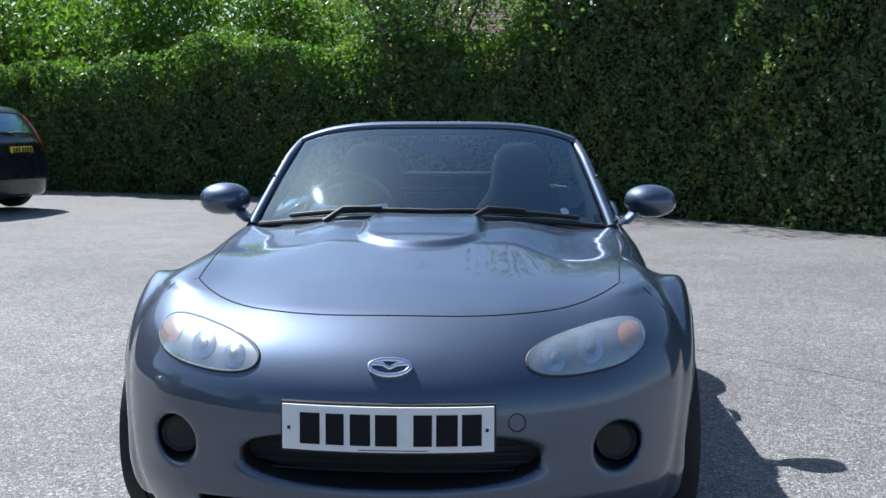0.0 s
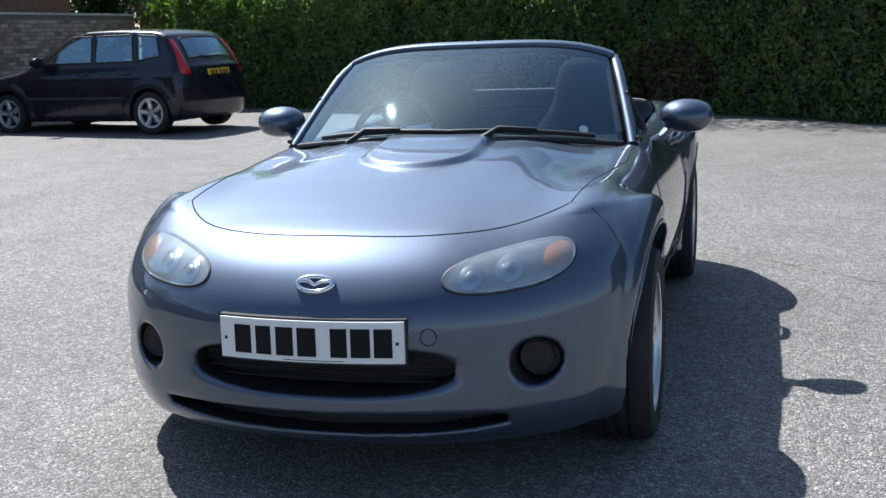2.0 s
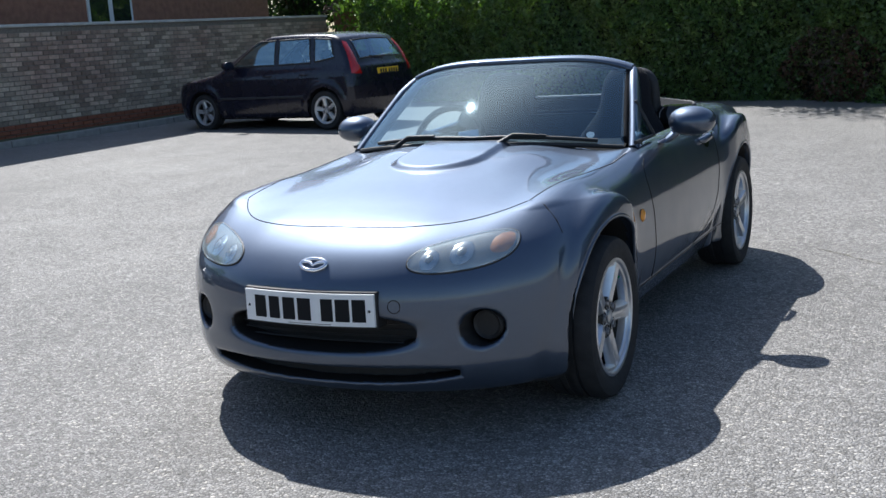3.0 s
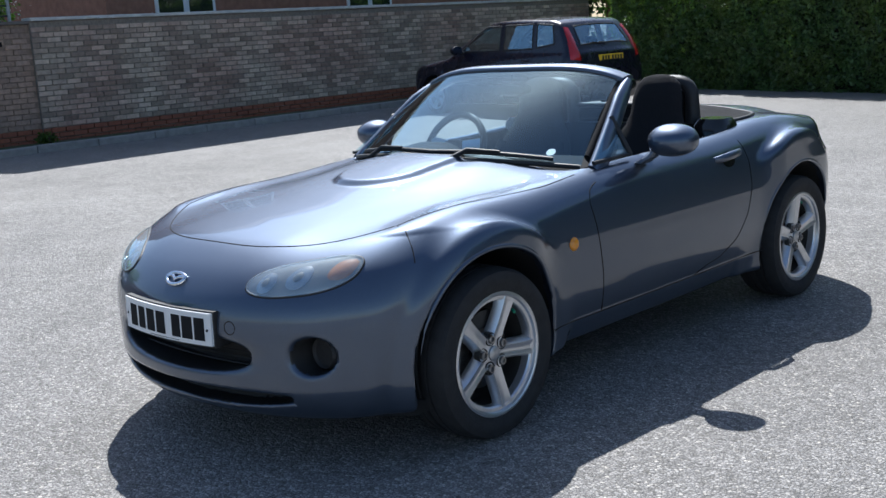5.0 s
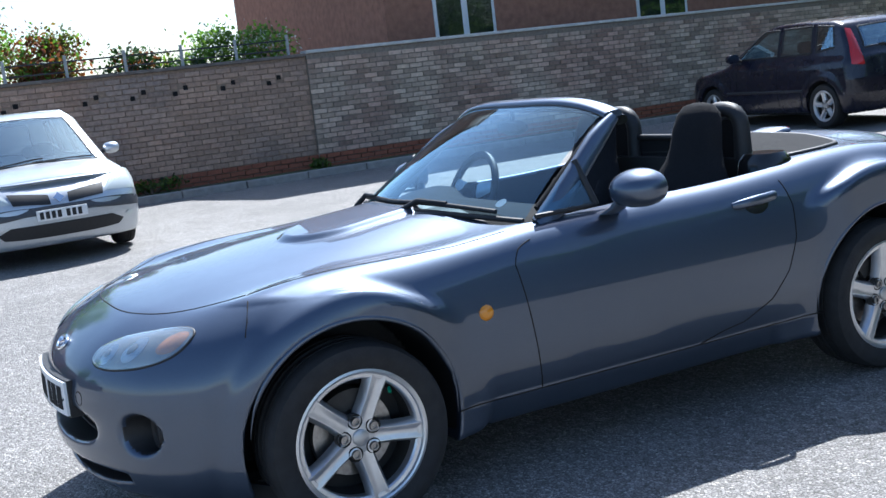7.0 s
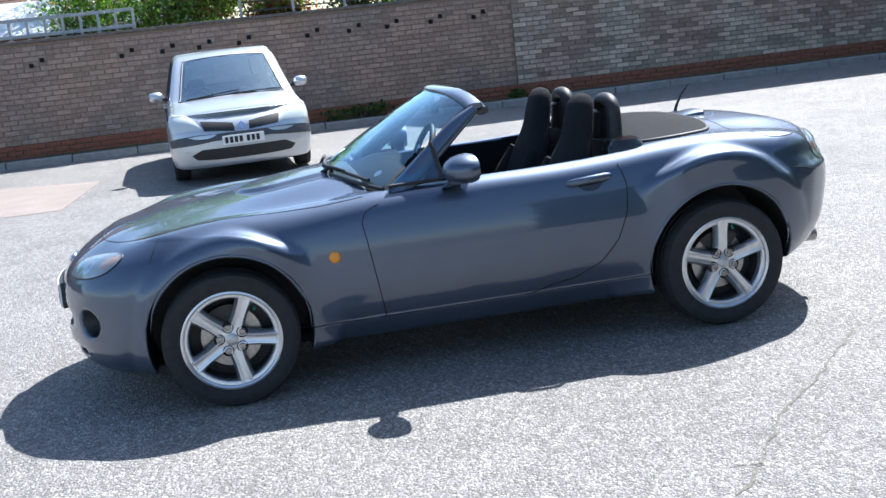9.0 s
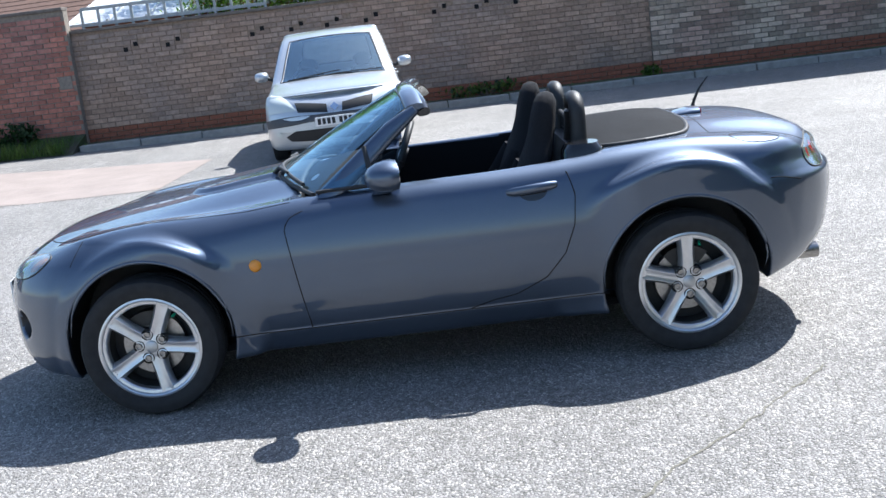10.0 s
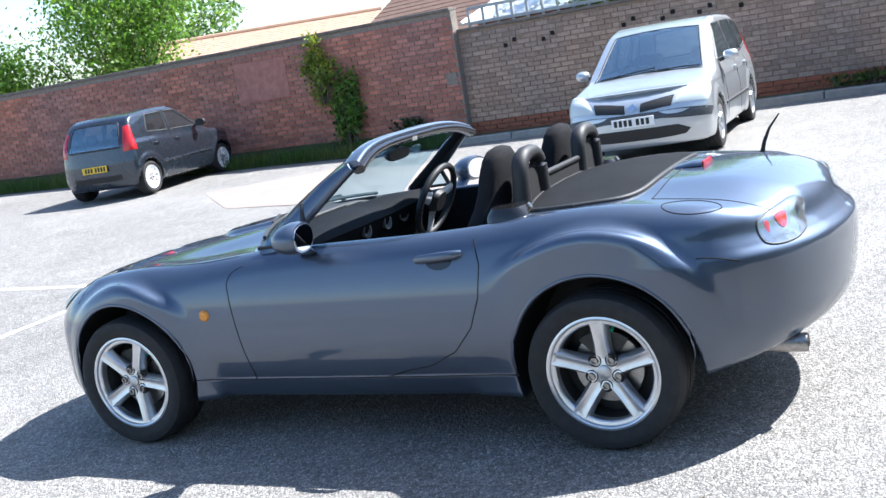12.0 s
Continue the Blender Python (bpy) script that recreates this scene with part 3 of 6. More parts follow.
def roadster():
    car = thing("sports_car", "grey metallic open two-seat roadster with its black hood folded down", "car")
    verts, faces, normals = solid(r_body, (-0.93, -2.02, 0.13), (0.93, 2.06, 1.02), 0.0115)
    c = verts[faces].mean(1)
    x, y, z = np.abs(c[:, 0]), c[:, 1], c[:, 2]
    shell = r_shell(c)
    nz = normals[faces].mean(1)[:, 2]
    names = ["front_wing", "bonnet", "front_bumper", "door", "sill", "rear_wing", "boot_lid", "rear_bumper", "interior_trim", "wheel_arch", "cowl", "air_intake", "lower_intake", "fog_recess"]
    k = np.zeros(len(faces), int)
    hood_front = -1.72 + 0.34 * (x / 0.62) ** 3.2
    hood_side = np.interp(y, [-1.4, -1.2, -0.7, -0.4], [0.61, 0.63, 0.70, 0.69])
    k[(y > -0.47)] = 3
    k[(y > np.interp(z, [0.2, 0.33, 0.40, 0.5, 0.62, 0.75, 0.9], [0.30, 0.42, 0.56, 0.65, 0.70, 0.715, 0.69]))] = 5
    k[(z < 0.30) & (y > -0.9) & (y < 0.9)] = 4
    k[(y > 1.36) & (x < 0.56) & (z > 0.76)] = 6
    k[(y > 1.56) & (z < 0.715)] = 7
    k[(y < -1.42) & (y < -1.42 + 0 * x)] = 2
    k[(y > hood_front) & (x < hood_side) & (y < -0.5) & (nz > 0.2)] = 1
    k[(y > -0.615 + 0.24 * (x / 0.68) ** 2.2) & (y < -0.3) & (x < 0.60) & (nz > 0.2)] = 10
    inside = shell < -0.012
    k[inside & (r_cockpit(x, y, z) < 0.02) & (z > 0.28)] = 8
    k[inside & (np.minimum(np.hypot(y + 1.165, z - 0.318), np.hypot(y - 1.165, z - 0.318)) < 0.375) & (x > 0.48) & (shell < -0.032)] = 9
    k[inside & (y < -1.4) & (k != 9) & (np.hypot(y + 1.165, z - 0.318) > 0.41)] = 11
    k[(k == 11) & (z < 0.315)] = 12
    k[(k == 11) & (x > 0.46)] = 13
    k[(k == 13) & (np.hypot(x - 0.575, z - 0.415) > 0.085)] = 9
    mats = [M_PAINT] * 8 + [M_DASH, M_BLACK, M_BLACK, M_BLACK, M_BLACK, M_BLACK]
    split_solid(verts, faces, normals, k, names, car, mats, ("front_wing", "door", "sill", "rear_wing", "wheel_arch", "fog_recess"))

    # panel gaps
    def gap(pts, both=True, r=0.0028):
        for s in ((1, -1) if both else (1,)):
            strip(r_shell, [(s * a, b, d) for a, b, d in pts], r, car, "panel_gap", M_GAP, lift=-0.0008)
    xs = np.linspace(-0.61, 0.61, 61)
    gap([(a, -1.72 + 0.34 * (abs(a) / 0.62) ** 3.2, 0.75) for a in xs], both=False)
    gap([(np.interp(b, [-1.4, -1.2, -0.7, -0.45], [0.61, 0.63, 0.70, 0.69]), b, 0.82) for b in np.linspace(-1.4, -0.5, 30)])
    gap([(0.62, -1.40, 0.79), (0.68, -1.42, 0.775), (0.74, -1.45, 0.73), (0.77, -1.47, 0.69)])
    gap([(0.83, np.interp(d, [0.3, 0.75, 0.82, 0.86], [-0.47, -0.53, -0.50, -0.44]), d) for d in np.linspace(0.30, 0.855, 26)])
    gap([(0.83, np.interp(d, [0.30, 0.33, 0.40, 0.5, 0.62, 0.75, 0.88], [0.22, 0.42, 0.56, 0.65, 0.70, 0.715, 0.69]), d) for d in np.linspace(0.30, 0.885, 36)])
    gap([(0.82, b, 0.298) for b in np.linspace(-0.80, 0.82, 30)])
    gap([(0.56, b, 0.90) for b in np.linspace(1.36, 1.86, 20)])
    gap([(a, 1.36, 0.93) for a in np.linspace(-0.56, 0.56, 30)], both=False)
    gap([(0.8, b, 0.715) for b in np.linspace(1.56, 1.74, 8)])
    # rolled lips round the wheel arches
    for s in (1, -1):
        for a in AXLES:
            pts = [(s * 0.86, a + 0.370 * math.cos(t), 0.318 + 0.370 * math.sin(t)) for t in np.linspace(-0.30, math.pi + (0.30 if a > 0 else 0.3), 48)]
            pts = [q for q in pts if q[2] > (0.36 if a < 0 and q[1] < a else 0.28)]
            n = len(pts)
            radii = [0.009 * min(1.0, (min(i, n - 1 - i) + 0.4) / 7) for i in range(n)]
            strip(r_shell, pts, radii, car, "arch_lip", M_PAINT, lift=-0.006, sides=12)

    # number plate, bent to the bumper on its black plinth
    def bent(x0, x1, z0, z1, out, back, n=2):
        rows = []
        for a in np.linspace(x0, x1, n):
            yy = float(R_FX(np.array(abs(a))))
            rows.append([(a, yy - out, z0), (a, yy - out + 0.003, z1), (a, yy - back + 0.003, z1), (a, yy - back, z0)])
        return loft(rows)
    plate = part("number_plate", bent(-0.26, 0.26, 0.442, 0.553, 0.021, 0.012, 15), M_PLATE, car, "white number plate with dark bars")
    part("plate_backing", bent(-0.265, 0.265, 0.435, 0.558, 0.0115, -0.05, 15), M_BLACK, car)
    for x0, x1 in ((-0.215, -0.165), (-0.150, -0.105), (-0.090, -0.04), (-0.028, 0.025), (0.065, 0.11), (0.12, 0.172), (0.182, 0.23)):
        part("plate_bar", bent(x0, x1, 0.458, 0.535, 0.0225, 0.018, 3), M_GAP, plate)
    part("plate_bar", bent(-0.07, 0.10, 0.4465, 0.4495, 0.0225, 0.018, 5), M_BLACK, plate)
    for sx in (-0.243, 0.243):
        part("plate_screw", bent(sx - 0.004, sx + 0.004, 0.492, 0.500, 0.023, 0.018), M_BLACK, plate)

    # round towing-eye cover, and the black deflectors ahead of the front wheels
    strip(r_shell, [(0.315 + 0.022 * math.cos(t), -1.90, 0.505 + 0.022 * math.sin(t)) for t in np.linspace(0, 2 * math.pi, 25)], 0.0018, car, "towing_eye_cover", M_GAP, lift=-0.0004)
    for s in (1, -1):
        part("air_deflector", loft([[(s * a, b - 0.012, 0.205), (s * a, b + 0.012, 0.205), (s * a, b + 0.03, c), (s * a, b + 0.012, c)] for a, b, c in ((0.30, -1.62, 0.175), (0.42, -1.60, 0.145), (0.58, -1.53, 0.135), (0.70, -1.46, 0.14), (0.76, -1.43, 0.17))]), M_BLACK, car, "black plastic deflector under the bumper", smooth=True, angle=40)

    # emblem: plain chrome oval with a winged bar
    ring = [(a, -1.90, d) for a, d in ring_points(0, 0.655, 0.051, 0.038, 36)]
    ring.append(ring[0])
    emblem = strip(r_shell, ring, 0.0072, car, "emblem", M_CHROME, lift=0.004, sides=8, label="chrome oval emblem")
    strip(r_shell, [(-0.046, -1.9, 0.668), (-0.018, -1.9, 0.664), (0, -1.9, 0.645), (0.018, -1.9, 0.664), (0.046, -1.9, 0.668)], 0.0072, emblem, "emblem_bar", M_CHROME, lift=0.004)

    # headlights
    for s in (1, -1):
        lamp = new("headlight")
        lamp.parent = car
        tagged(lamp, "hazed almond headlight with amber indicator")
        o = []
        for a, d in ring_points(0, 0, 0.160, 0.054, 44, 2.4):
            d2 = d * (1.0 + 0.16 * a / 0.18)
            xx = 0.500 + a * math.cos(0.135) - d2 * math.sin(0.135)
            zz = 0.664 + a * math.sin(0.135) + d2 * math.cos(0.135)
            o.append((s * xx, float(R_FX(np.array(xx)) + R_FZ(np.array(zz))), zz))
        def disc(cx, cz, rx, rz, power=2.0):
            return [(s * (cx + a), float(R_FX(np.array(cx + a)) + R_FZ(np.array(d))), d) for a, d in ring_points(0, cz, rx, rz, 28, power)]
        lens_patch(r_shell, o, 0.001, lamp, "lamp_housing", M_LENS, 9, "dark silvered lamp housing", dome=0.0)
        strip(r_shell, o + [o[0]], 0.0055, lamp, "gasket", M_BLACK, lift=-0.001)
        lens_patch(r_shell, disc(0.615, 0.684, 0.032, 0.030, 2.4), 0.003, lamp, "indicator", M_AMBER_DULL, 4, "amber indicator", dome=0.004)
        for px, pz, pr in ((0.41, 0.648, 0.031), (0.505, 0.665, 0.036)):
            lens_patch(r_shell, disc(px, pz, pr, pr), 0.003, lamp, "reflector", M_LENSDEEP, 5, "silvered reflector", dome=0.006)
            lens_patch(r_shell, disc(px, pz, pr * 0.4, pr * 0.4), 0.010, lamp, "bulb_shield", M_LENS, 3, dome=0.003)
        lens = lens_patch(r_shell, o, 0.005, lamp, "lens", M_LAMPGLASS, 9, "hazed clear lens", dome=0.013)
        lens.visible_shadow = False

    # fog lamp, grille bars
    for s in (1, -1):
        fog = part("fog_lamp", revolve([(0.001, -1.725), (0.04, -1.728), (0.05, -1.735), (0.058, -1.72), (0.058, -1.69)], 28, 'y'), M_BLACK, car, "round dark fog lamp blank")
        fog.location = (s * 0.575, 0, 0.415)
    for i in range(5):
        d = 0.362 + i * 0.022
        w = 0.36 * (1 - (abs(d - 0.408) / 0.07) ** 2.6) ** (1 / 2.6) if abs(d - 0.408) < 0.069 else 0.1
        part("grille_bar", tube([(a, -1.86 + 0.25 * a * a, d) for a in np.linspace(-w, w, 13)], 0.0035, 6), M_BLACK, car)

    # side repeaters, handles, mirrors
    for s in (1, -1):
        q = settle(r_shell, [(s * 0.85, -0.67, 0.605)], 8)[0]
        bm = revolve([(0.001, 0.012), (0.015, 0.011), (0.024, 0.006), (0.027, 0.0)], 24)
        ob = part("side_repeater", bm, M_AMBER, car, "round amber side repeater", smooth=True)
        ob.matrix_local = Matrix.Translation(q) @ (pose(0, 0, 0) if s > 0 else pose(0, 0, 0, 0, 0, 180))
        handle = part("door_handle", tube([(s * 0.785, 0.43, 0.778), (s * 0.806, 0.455, 0.782), (s * 0.812, 0.54, 0.788), (s * 0.809, 0.61, 0.792), (s * 0.787, 0.64, 0.792)], [0.012, 0.018, 0.0195, 0.019, 0.014], 12, (0.7, 1.0)), M_PAINT, car, "grey pull handle", smooth=True, angle=60)
        # Flat black patch stands in for the shaded hollow behind the handle.
        o = [(s * 0.81, 0.54 + a, 0.78 + d) for a, d in ring_points(0, -0.006, 0.058, 0.038, 24)]
        lens_patch(r_shell, o, 0.0012, handle, "handle_recess_shade", M_BLACK_GLOSS, 4)
        mirror = new("door_mirror")
        mirror.parent = car
        mirror.matrix_local = Matrix.Translation((s * 0.875, -0.07, 0.922)) @ (pose(0, 0, 0, 0, 0, 9) if s > 0 else pose(0, 0, 0, 0, 0, -9))
        rings = []
        for yy, a, b, zo in ((-0.085, 0.012, 0.008, 0), (-0.080, 0.04, 0.025, 0), (-0.062, 0.072, 0.046, 0), (-0.032, 0.094, 0.060, 0.002), (0.0, 0.104, 0.066, 0.003), (0.03, 0.105, 0.066, 0.004), (0.05, 0.098, 0.061, 0.004)):
            rings.append(ellipse_ring((0, yy, zo), a, b, 28, 2.2, 'xz'))
        part("mirror_shell", loft(rings), M_PAINT, mirror, smooth=True, angle=50)
        part("mirror_glass", loft([ellipse_ring((0, 0.0505, 0.004), 0.088, 0.052, 28, 2.3, 'xz'), ellipse_ring((0, 0.0525, 0.004), 0.087, 0.051, 28, 2.3, 'xz')]), M_MIRROR, mirror, "silvered mirror glass")
        part("mirror_foot", loft([ellipse_ring((-s * 0.125, -0.01, -0.085), 0.035, 0.045, 16), ellipse_ring((-s * 0.085, -0.005, -0.06), 0.028, 0.038, 16), ellipse_ring((-s * 0.055, 0, -0.03), 0.03, 0.04, 16)]), M_PAINT, mirror, smooth=True, angle=60)

    # windscreen with its frame
    def base(t):
        return Vector((0.655 * t, -0.60 + 0.21 * t * t, 0.904 - 0.046 * t * t))

    def top(t):
        return Vector((0.545 * t, 0.0 + 0.045 * t * t, 1.222 - 0.052 * t ** 4))
    bm = bmesh.new()
    grid = []
    for i in range(25):
        t = -1 + 2 * i / 24
        col = []
        for j in range(11):
            u = j / 10
            q = base(t).lerp(top(t), u) + Vector((0, -0.025, 0.02)) * 4 * u * (1 - u) * 0.5
            col.append(bm.verts.new(q))
        grid.append(col)
    for i in range(24):
        for j in range(10):
            bm.faces.new((grid[i][j], grid[i + 1][j], grid[i + 1][j + 1], grid[i][j + 1]))
    screen = part("windscreen", bm, M_GLASS, car, "clear curved windscreen", smooth=True)
    screen.visible_shadow = False
    q0 = base(0.80).lerp(top(0.80), 0.13)
    up_ = (top(0.80) - base(0.80)).normalized()
    sd = (base(0.86) - base(0.74)).normalized()
    nrm = sd.cross(up_).normalized()
    bm = bmesh.new()
    rim = [bm.verts.new(q0 + nrm * -0.012 + sd * 0.018 * math.cos(2 * math.pi * i / 24) + up_ * 0.022 * math.sin(2 * math.pi * i / 24)) for i in range(24)]
    bm.faces.new(rim)
    part("sticker", bm, M_SILVER, screen, "small pale sticker inside the glass")
    part("screen_seal", tube([tuple(top(t) + Vector((0, 0.004, -0.004))) for t in np.linspace(-1, 1, 31)], 0.012, 8), M_BLACK, car)
    part("screen_seal", tube([tuple(base(t) + Vector((0, -0.010, -0.006))) for t in np.linspace(-1, 1, 31)], 0.010, 8), M_BLACK, car)
    # pillars and header as one swept frame
    def section(cx, cy, cz, outw, fwd, a, b):
        ring = []
        for kk in range(14):
            t = 2 * math.pi * kk / 14
            cc, ss = math.cos(t), math.sin(t)
            ring.append(Vector((cx, cy, cz)) + outw * (a * math.copysign(abs(cc) ** 0.75, cc)) + fwd * (b * math.copysign(abs(ss) ** 0.75, ss)))
        return ring
    for s in (1, -1):
        rows = []
        for u in np.linspace(0, 1, 9):
            t = s * (1.045 - 0.01 * u)
            q = base(t).lerp(top(t), u)
            q = q + Vector((s * 0.012, 0.018 + 0.012 * math.sin(math.pi * u), 0.008 * math.sin(math.pi * u) - 0.03 * (1 - u)))
            d = (top(t) - base(t)).normalized()
            outw = Vector((s * 1.0, -0.25, 0.1)).normalized()
            fwd = d.cross(outw).normalized()
            e = max(0.0, (u - 0.8) / 0.2)
            q = q + Vector((-s * 0.006 * e, 0.020 * e, -0.004 * e))
            rows.append(section(*q, outw, fwd, 0.024 - 0.004 * e, 0.045 - 0.008 * u - 0.016 * e))
        part("a_pillar", loft(rows), M_PAINT, car, smooth=True, angle=60)
        rows = []
        for u in np.linspace(0.05, 1, 9):
            t = s * 0.99
            q = base(t).lerp(top(t), u) + Vector((-s * 0.004, 0.050, 0.0))
            d = (top(t) - base(t)).normalized()
            outw = Vector((s * 1.0, 0.0, 0.1)).normalized()
            rows.append(section(*q, outw, d.cross(outw).normalized(), 0.015, 0.022))
        part("pillar_trim", loft(rows), M_FABRIC, car, smooth=True, angle=60)
    rows, rows2 = [], []
    for t in np.linspace(-1.045, 1.045, 33):
        q = top(t) + Vector((0, 0.035, 0.004))
        fwd, up = Vector((0, 1, 0.12)).normalized(), Vector((0, -0.12, 1)).normalized()
        rows.append(section(*q, fwd, up, 0.042, 0.018))
        rows2.append(section(*(q + Vector((0, 0.035, -0.022))), fwd, up, 0.030, 0.018))
    part("screen_header", loft(rows), M_PAINT, car, smooth=True, angle=60)
    part("header_trim", loft(rows2), M_BLACK_GLOSS, car, "black header seal", smooth=True, angle=60)
    part("header_catch", box(-0.03, 0.03, 0.05, 0.10, 1.185, 1.215, 0.008), M_SILVER, car)
    part("interior_mirror", loft([ellipse_ring((0, -0.03 + d, 1.135), a, b, 20, 2.6, 'xz') for d, a, b in ((0, 0.09, 0.022), (0.02, 0.105, 0.030), (0.035, 0.10, 0.027))]), M_BLACK, car, smooth=True)
    part("mirror_stem", tube([(0, -0.01, 1.15), (0, 0.0, 1.20)], 0.01), M_BLACK, car)
    for s in (1, -1):
        a, b, d = Vector((s * 0.705, -0.38, 0.868)), Vector((s * 0.715, -0.13, 0.872)), Vector((s * 0.640, -0.155, 1.03))
        bm = bmesh.new()
        bm.faces.new([bm.verts.new(q) for q in (a, b, d)])
        ql = part("quarter_light", bm, M_GLASS, car, "small triangular quarter window")
        ql.visible_shadow = False
        part("quarter_frame", tube([tuple(b), tuple(d)], 0.012), M_BLACK, ql)
        part("quarter_frame", tube([tuple(a), tuple(b)], 0.008), M_BLACK, ql)
    # wipers
    for x0, x1, dy in ((-0.52, 0.05, 0.0), (0.02, 0.56, 0.0)):
        pts = []
        for t in np.linspace(x0, x1, 9):
            q = base(t / 0.655).lerp(top(t / 0.655), 0.022 + 0.015 * math.sin((t - x0) / (x1 - x0) * math.pi))
            pts.append((q.x, q.y - 0.012, q.z + 0.010))
        w = part("wiper", tube(pts, 0.009, 8), M_BLACK, car, smooth=True)
        q0 = Vector(pts[2]) + Vector((0, -0.06, -0.03))
        part("wiper_arm", tube([tuple(q0), tuple(Vector(pts[3]) + Vector((0, -0.02, 0.012))), tuple(Vector(pts[5]) + Vector((0, -0.006, 0.01)))], [0.012, 0.010, 0.006], 8), M_BLACK, w, smooth=True)
    for sx in (-0.13, 0.16):
        part("washer_jet", box(sx - 0.012, sx + 0.012, -0.70, -0.68, 0.885, 0.90, 0.004), M_BLACK, car)

    # rear: lamps, flap, high brake lamp, aerial, exhaust
    for s in (1, -1):
        lamp = new("tail_lamp")
        lamp.parent = car
        tagged(lamp, "clear tail lamp with round red lens")
        def spot(a, d):
            return (s * (0.522 - 0.76 * a), 1.87 + 0.32 * a, 0.818 + 0.24 * a + d * (1.0 + 1.2 * a))
        o = [spot(a, d) for a, d in ring_points(0, 0, 0.205, 0.106, 56, 1.85)]
        lens_patch(r_shell, o, 0.002, lamp, "bowl", M_SMOKELENS, 8, "bright reflector under a clear lens", dome=0.006)
        strip(r_shell, o + [o[0]], 0.005, lamp, "gasket", M_BLACK, lift=-0.001)
        for aa, rr, lift, name, material in ((-0.035, 0.062, 0.005, "chrome_ring", M_CHROME), (-0.035, 0.045, 0.010, "red_lens", M_REDLENS), (-0.140, 0.019, 0.005, "red_lens", M_REDLENS), (0.085, 0.055, 0.005, "reflector", M_LENSDEEP)):
            oc = [spot(aa + a, d - 0.004) for a, d in ring_points(0, 0, rr * 0.95, rr, 28)]
            lens_patch(r_shell, oc, lift, lamp, name, material, 5, dome=0.003)
        lens = lens_patch(r_shell, o, 0.006, lamp, "lens", M_CLEARGLASS, 9, "clear outer lens", dome=0.018)
        lens.visible_shadow = False
    pts = [(0.655 + 0.075 * math.sin(t), 1.53 + 0.110 * math.cos(t), 0.88) for t in np.linspace(0, 2 * math.pi, 49)]
    strip(r_shell, pts, 0.0026, car, "fuel_flap_gap", M_GAP, lift=-0.0005)
    bl = part("high_brake_lamp", loft([ellipse_ring((0, yy, zz), a, b, 20, 2.6, 'xz') for yy, zz, a, b in ((1.30, 0.93, 0.07, 0.004), (1.34, 0.935, 0.085, 0.014), (1.40, 0.938, 0.09, 0.022), (1.44, 0.938, 0.088, 0.02))]), M_PAINT, car, "painted pod of the high brake lamp", smooth=True)
    part("red_lens", box(-0.075, 0.075, 1.438, 1.447, 0.93, 0.954, 0.003), M_REDLENS, bl)
    q = settle(r_shell, [(-0.585, 1.56, 0.91)], 8)[0]
    an = part("aerial", tube([tuple(q), (q[0], q[1] + 0.015, q[2] + 0.05), (q[0] + 0.005, q[1] + 0.045, q[2] + 0.11), (q[0] + 0.01, q[1] + 0.095, q[2] + 0.17)], [0.013, 0.009, 0.006, 0.003], 8), M_BLACK, car, "short black whip aerial")
    part("exhaust_pipe", revolve([(0.034, 1.62), (0.036, 1.862), (0.034, 1.865), (0.031, 1.862), (0.029, 1.72), (0.001, 1.72)], 28, 'y'), M_STEEL, car, "round steel tailpipe", smooth=True).location = (0.45, -0.02, 0.285)

    # folded soft top and tonneau
    o = []
    for a, d in ring_points(0, 0, 0.615, 0.25, 64, 4.5):
        o.append((a * (1 - 0.10 * max(0, d) / 0.235), 1.06 + d, 0.93))
    lens_patch(r_shell, o, 0.010, car, "folded_hood", M_SOFTTOP, 10, "folded black vinyl soft top", dome=0.022)
    strip(r_shell, o + [o[0]], 0.012, car, "hood_well_seal", M_BLACK, lift=0.002, sides=8)
    part("deck_trim", loft([ellipse_ring((0, 0.80, z), 0.64, 0.055, 40, 5) for z in (0.62, 0.88, 0.905)]), M_BLACK, car, "black trim behind the seats", smooth=True, angle=40)

    # seats, hoops, dashboard, wheel
    for s in (1, -1):
        seat = new("seat")
        seat.parent = car
        tagged(seat, "black cloth bucket seat")
        x0 = s * 0.355
        rows = []
        for yy, z, a, b in ((0.38, 0.36, 0.21, 0.05), (0.44, 0.46, 0.24, 0.075), (0.50, 0.58, 0.245, 0.08), (0.555, 0.72, 0.235, 0.075), (0.60, 0.84, 0.205, 0.068), (0.625, 0.91, 0.155, 0.062), (0.64, 0.965, 0.135, 0.058), (0.655, 1.04, 0.128, 0.055), (0.67, 1.10, 0.112, 0.05), (0.675, 1.135, 0.08, 0.035), (0.677, 1.147, 0.03, 0.012)):
            rows.append(ellipse_ring((x0, yy, z), a, b, 28, 2.8))
        part("backrest", loft(rows), M_FABRIC, seat, smooth=True, angle=60)
        rows = [ellipse_ring((x0, 0.12, z), a, b, 28, 3.5) for z, a, b in ((0.26, 0.22, 0.26), (0.33, 0.25, 0.29), (0.42, 0.255, 0.295), (0.46, 0.23, 0.27), (0.45, 0.12, 0.15))]
        part("seat_cushion", loft(rows), M_FABRIC, seat, smooth=True, angle=60)
        part("side_bolster", tube([(x0 + 0.2, 0.36, 0.5), (x0 + 0.21, 0.47, 0.66), (x0 + 0.18, 0.55, 0.82)], [0.05, 0.055, 0.03], 10), M_FABRIC, seat, smooth=True, angle=60)
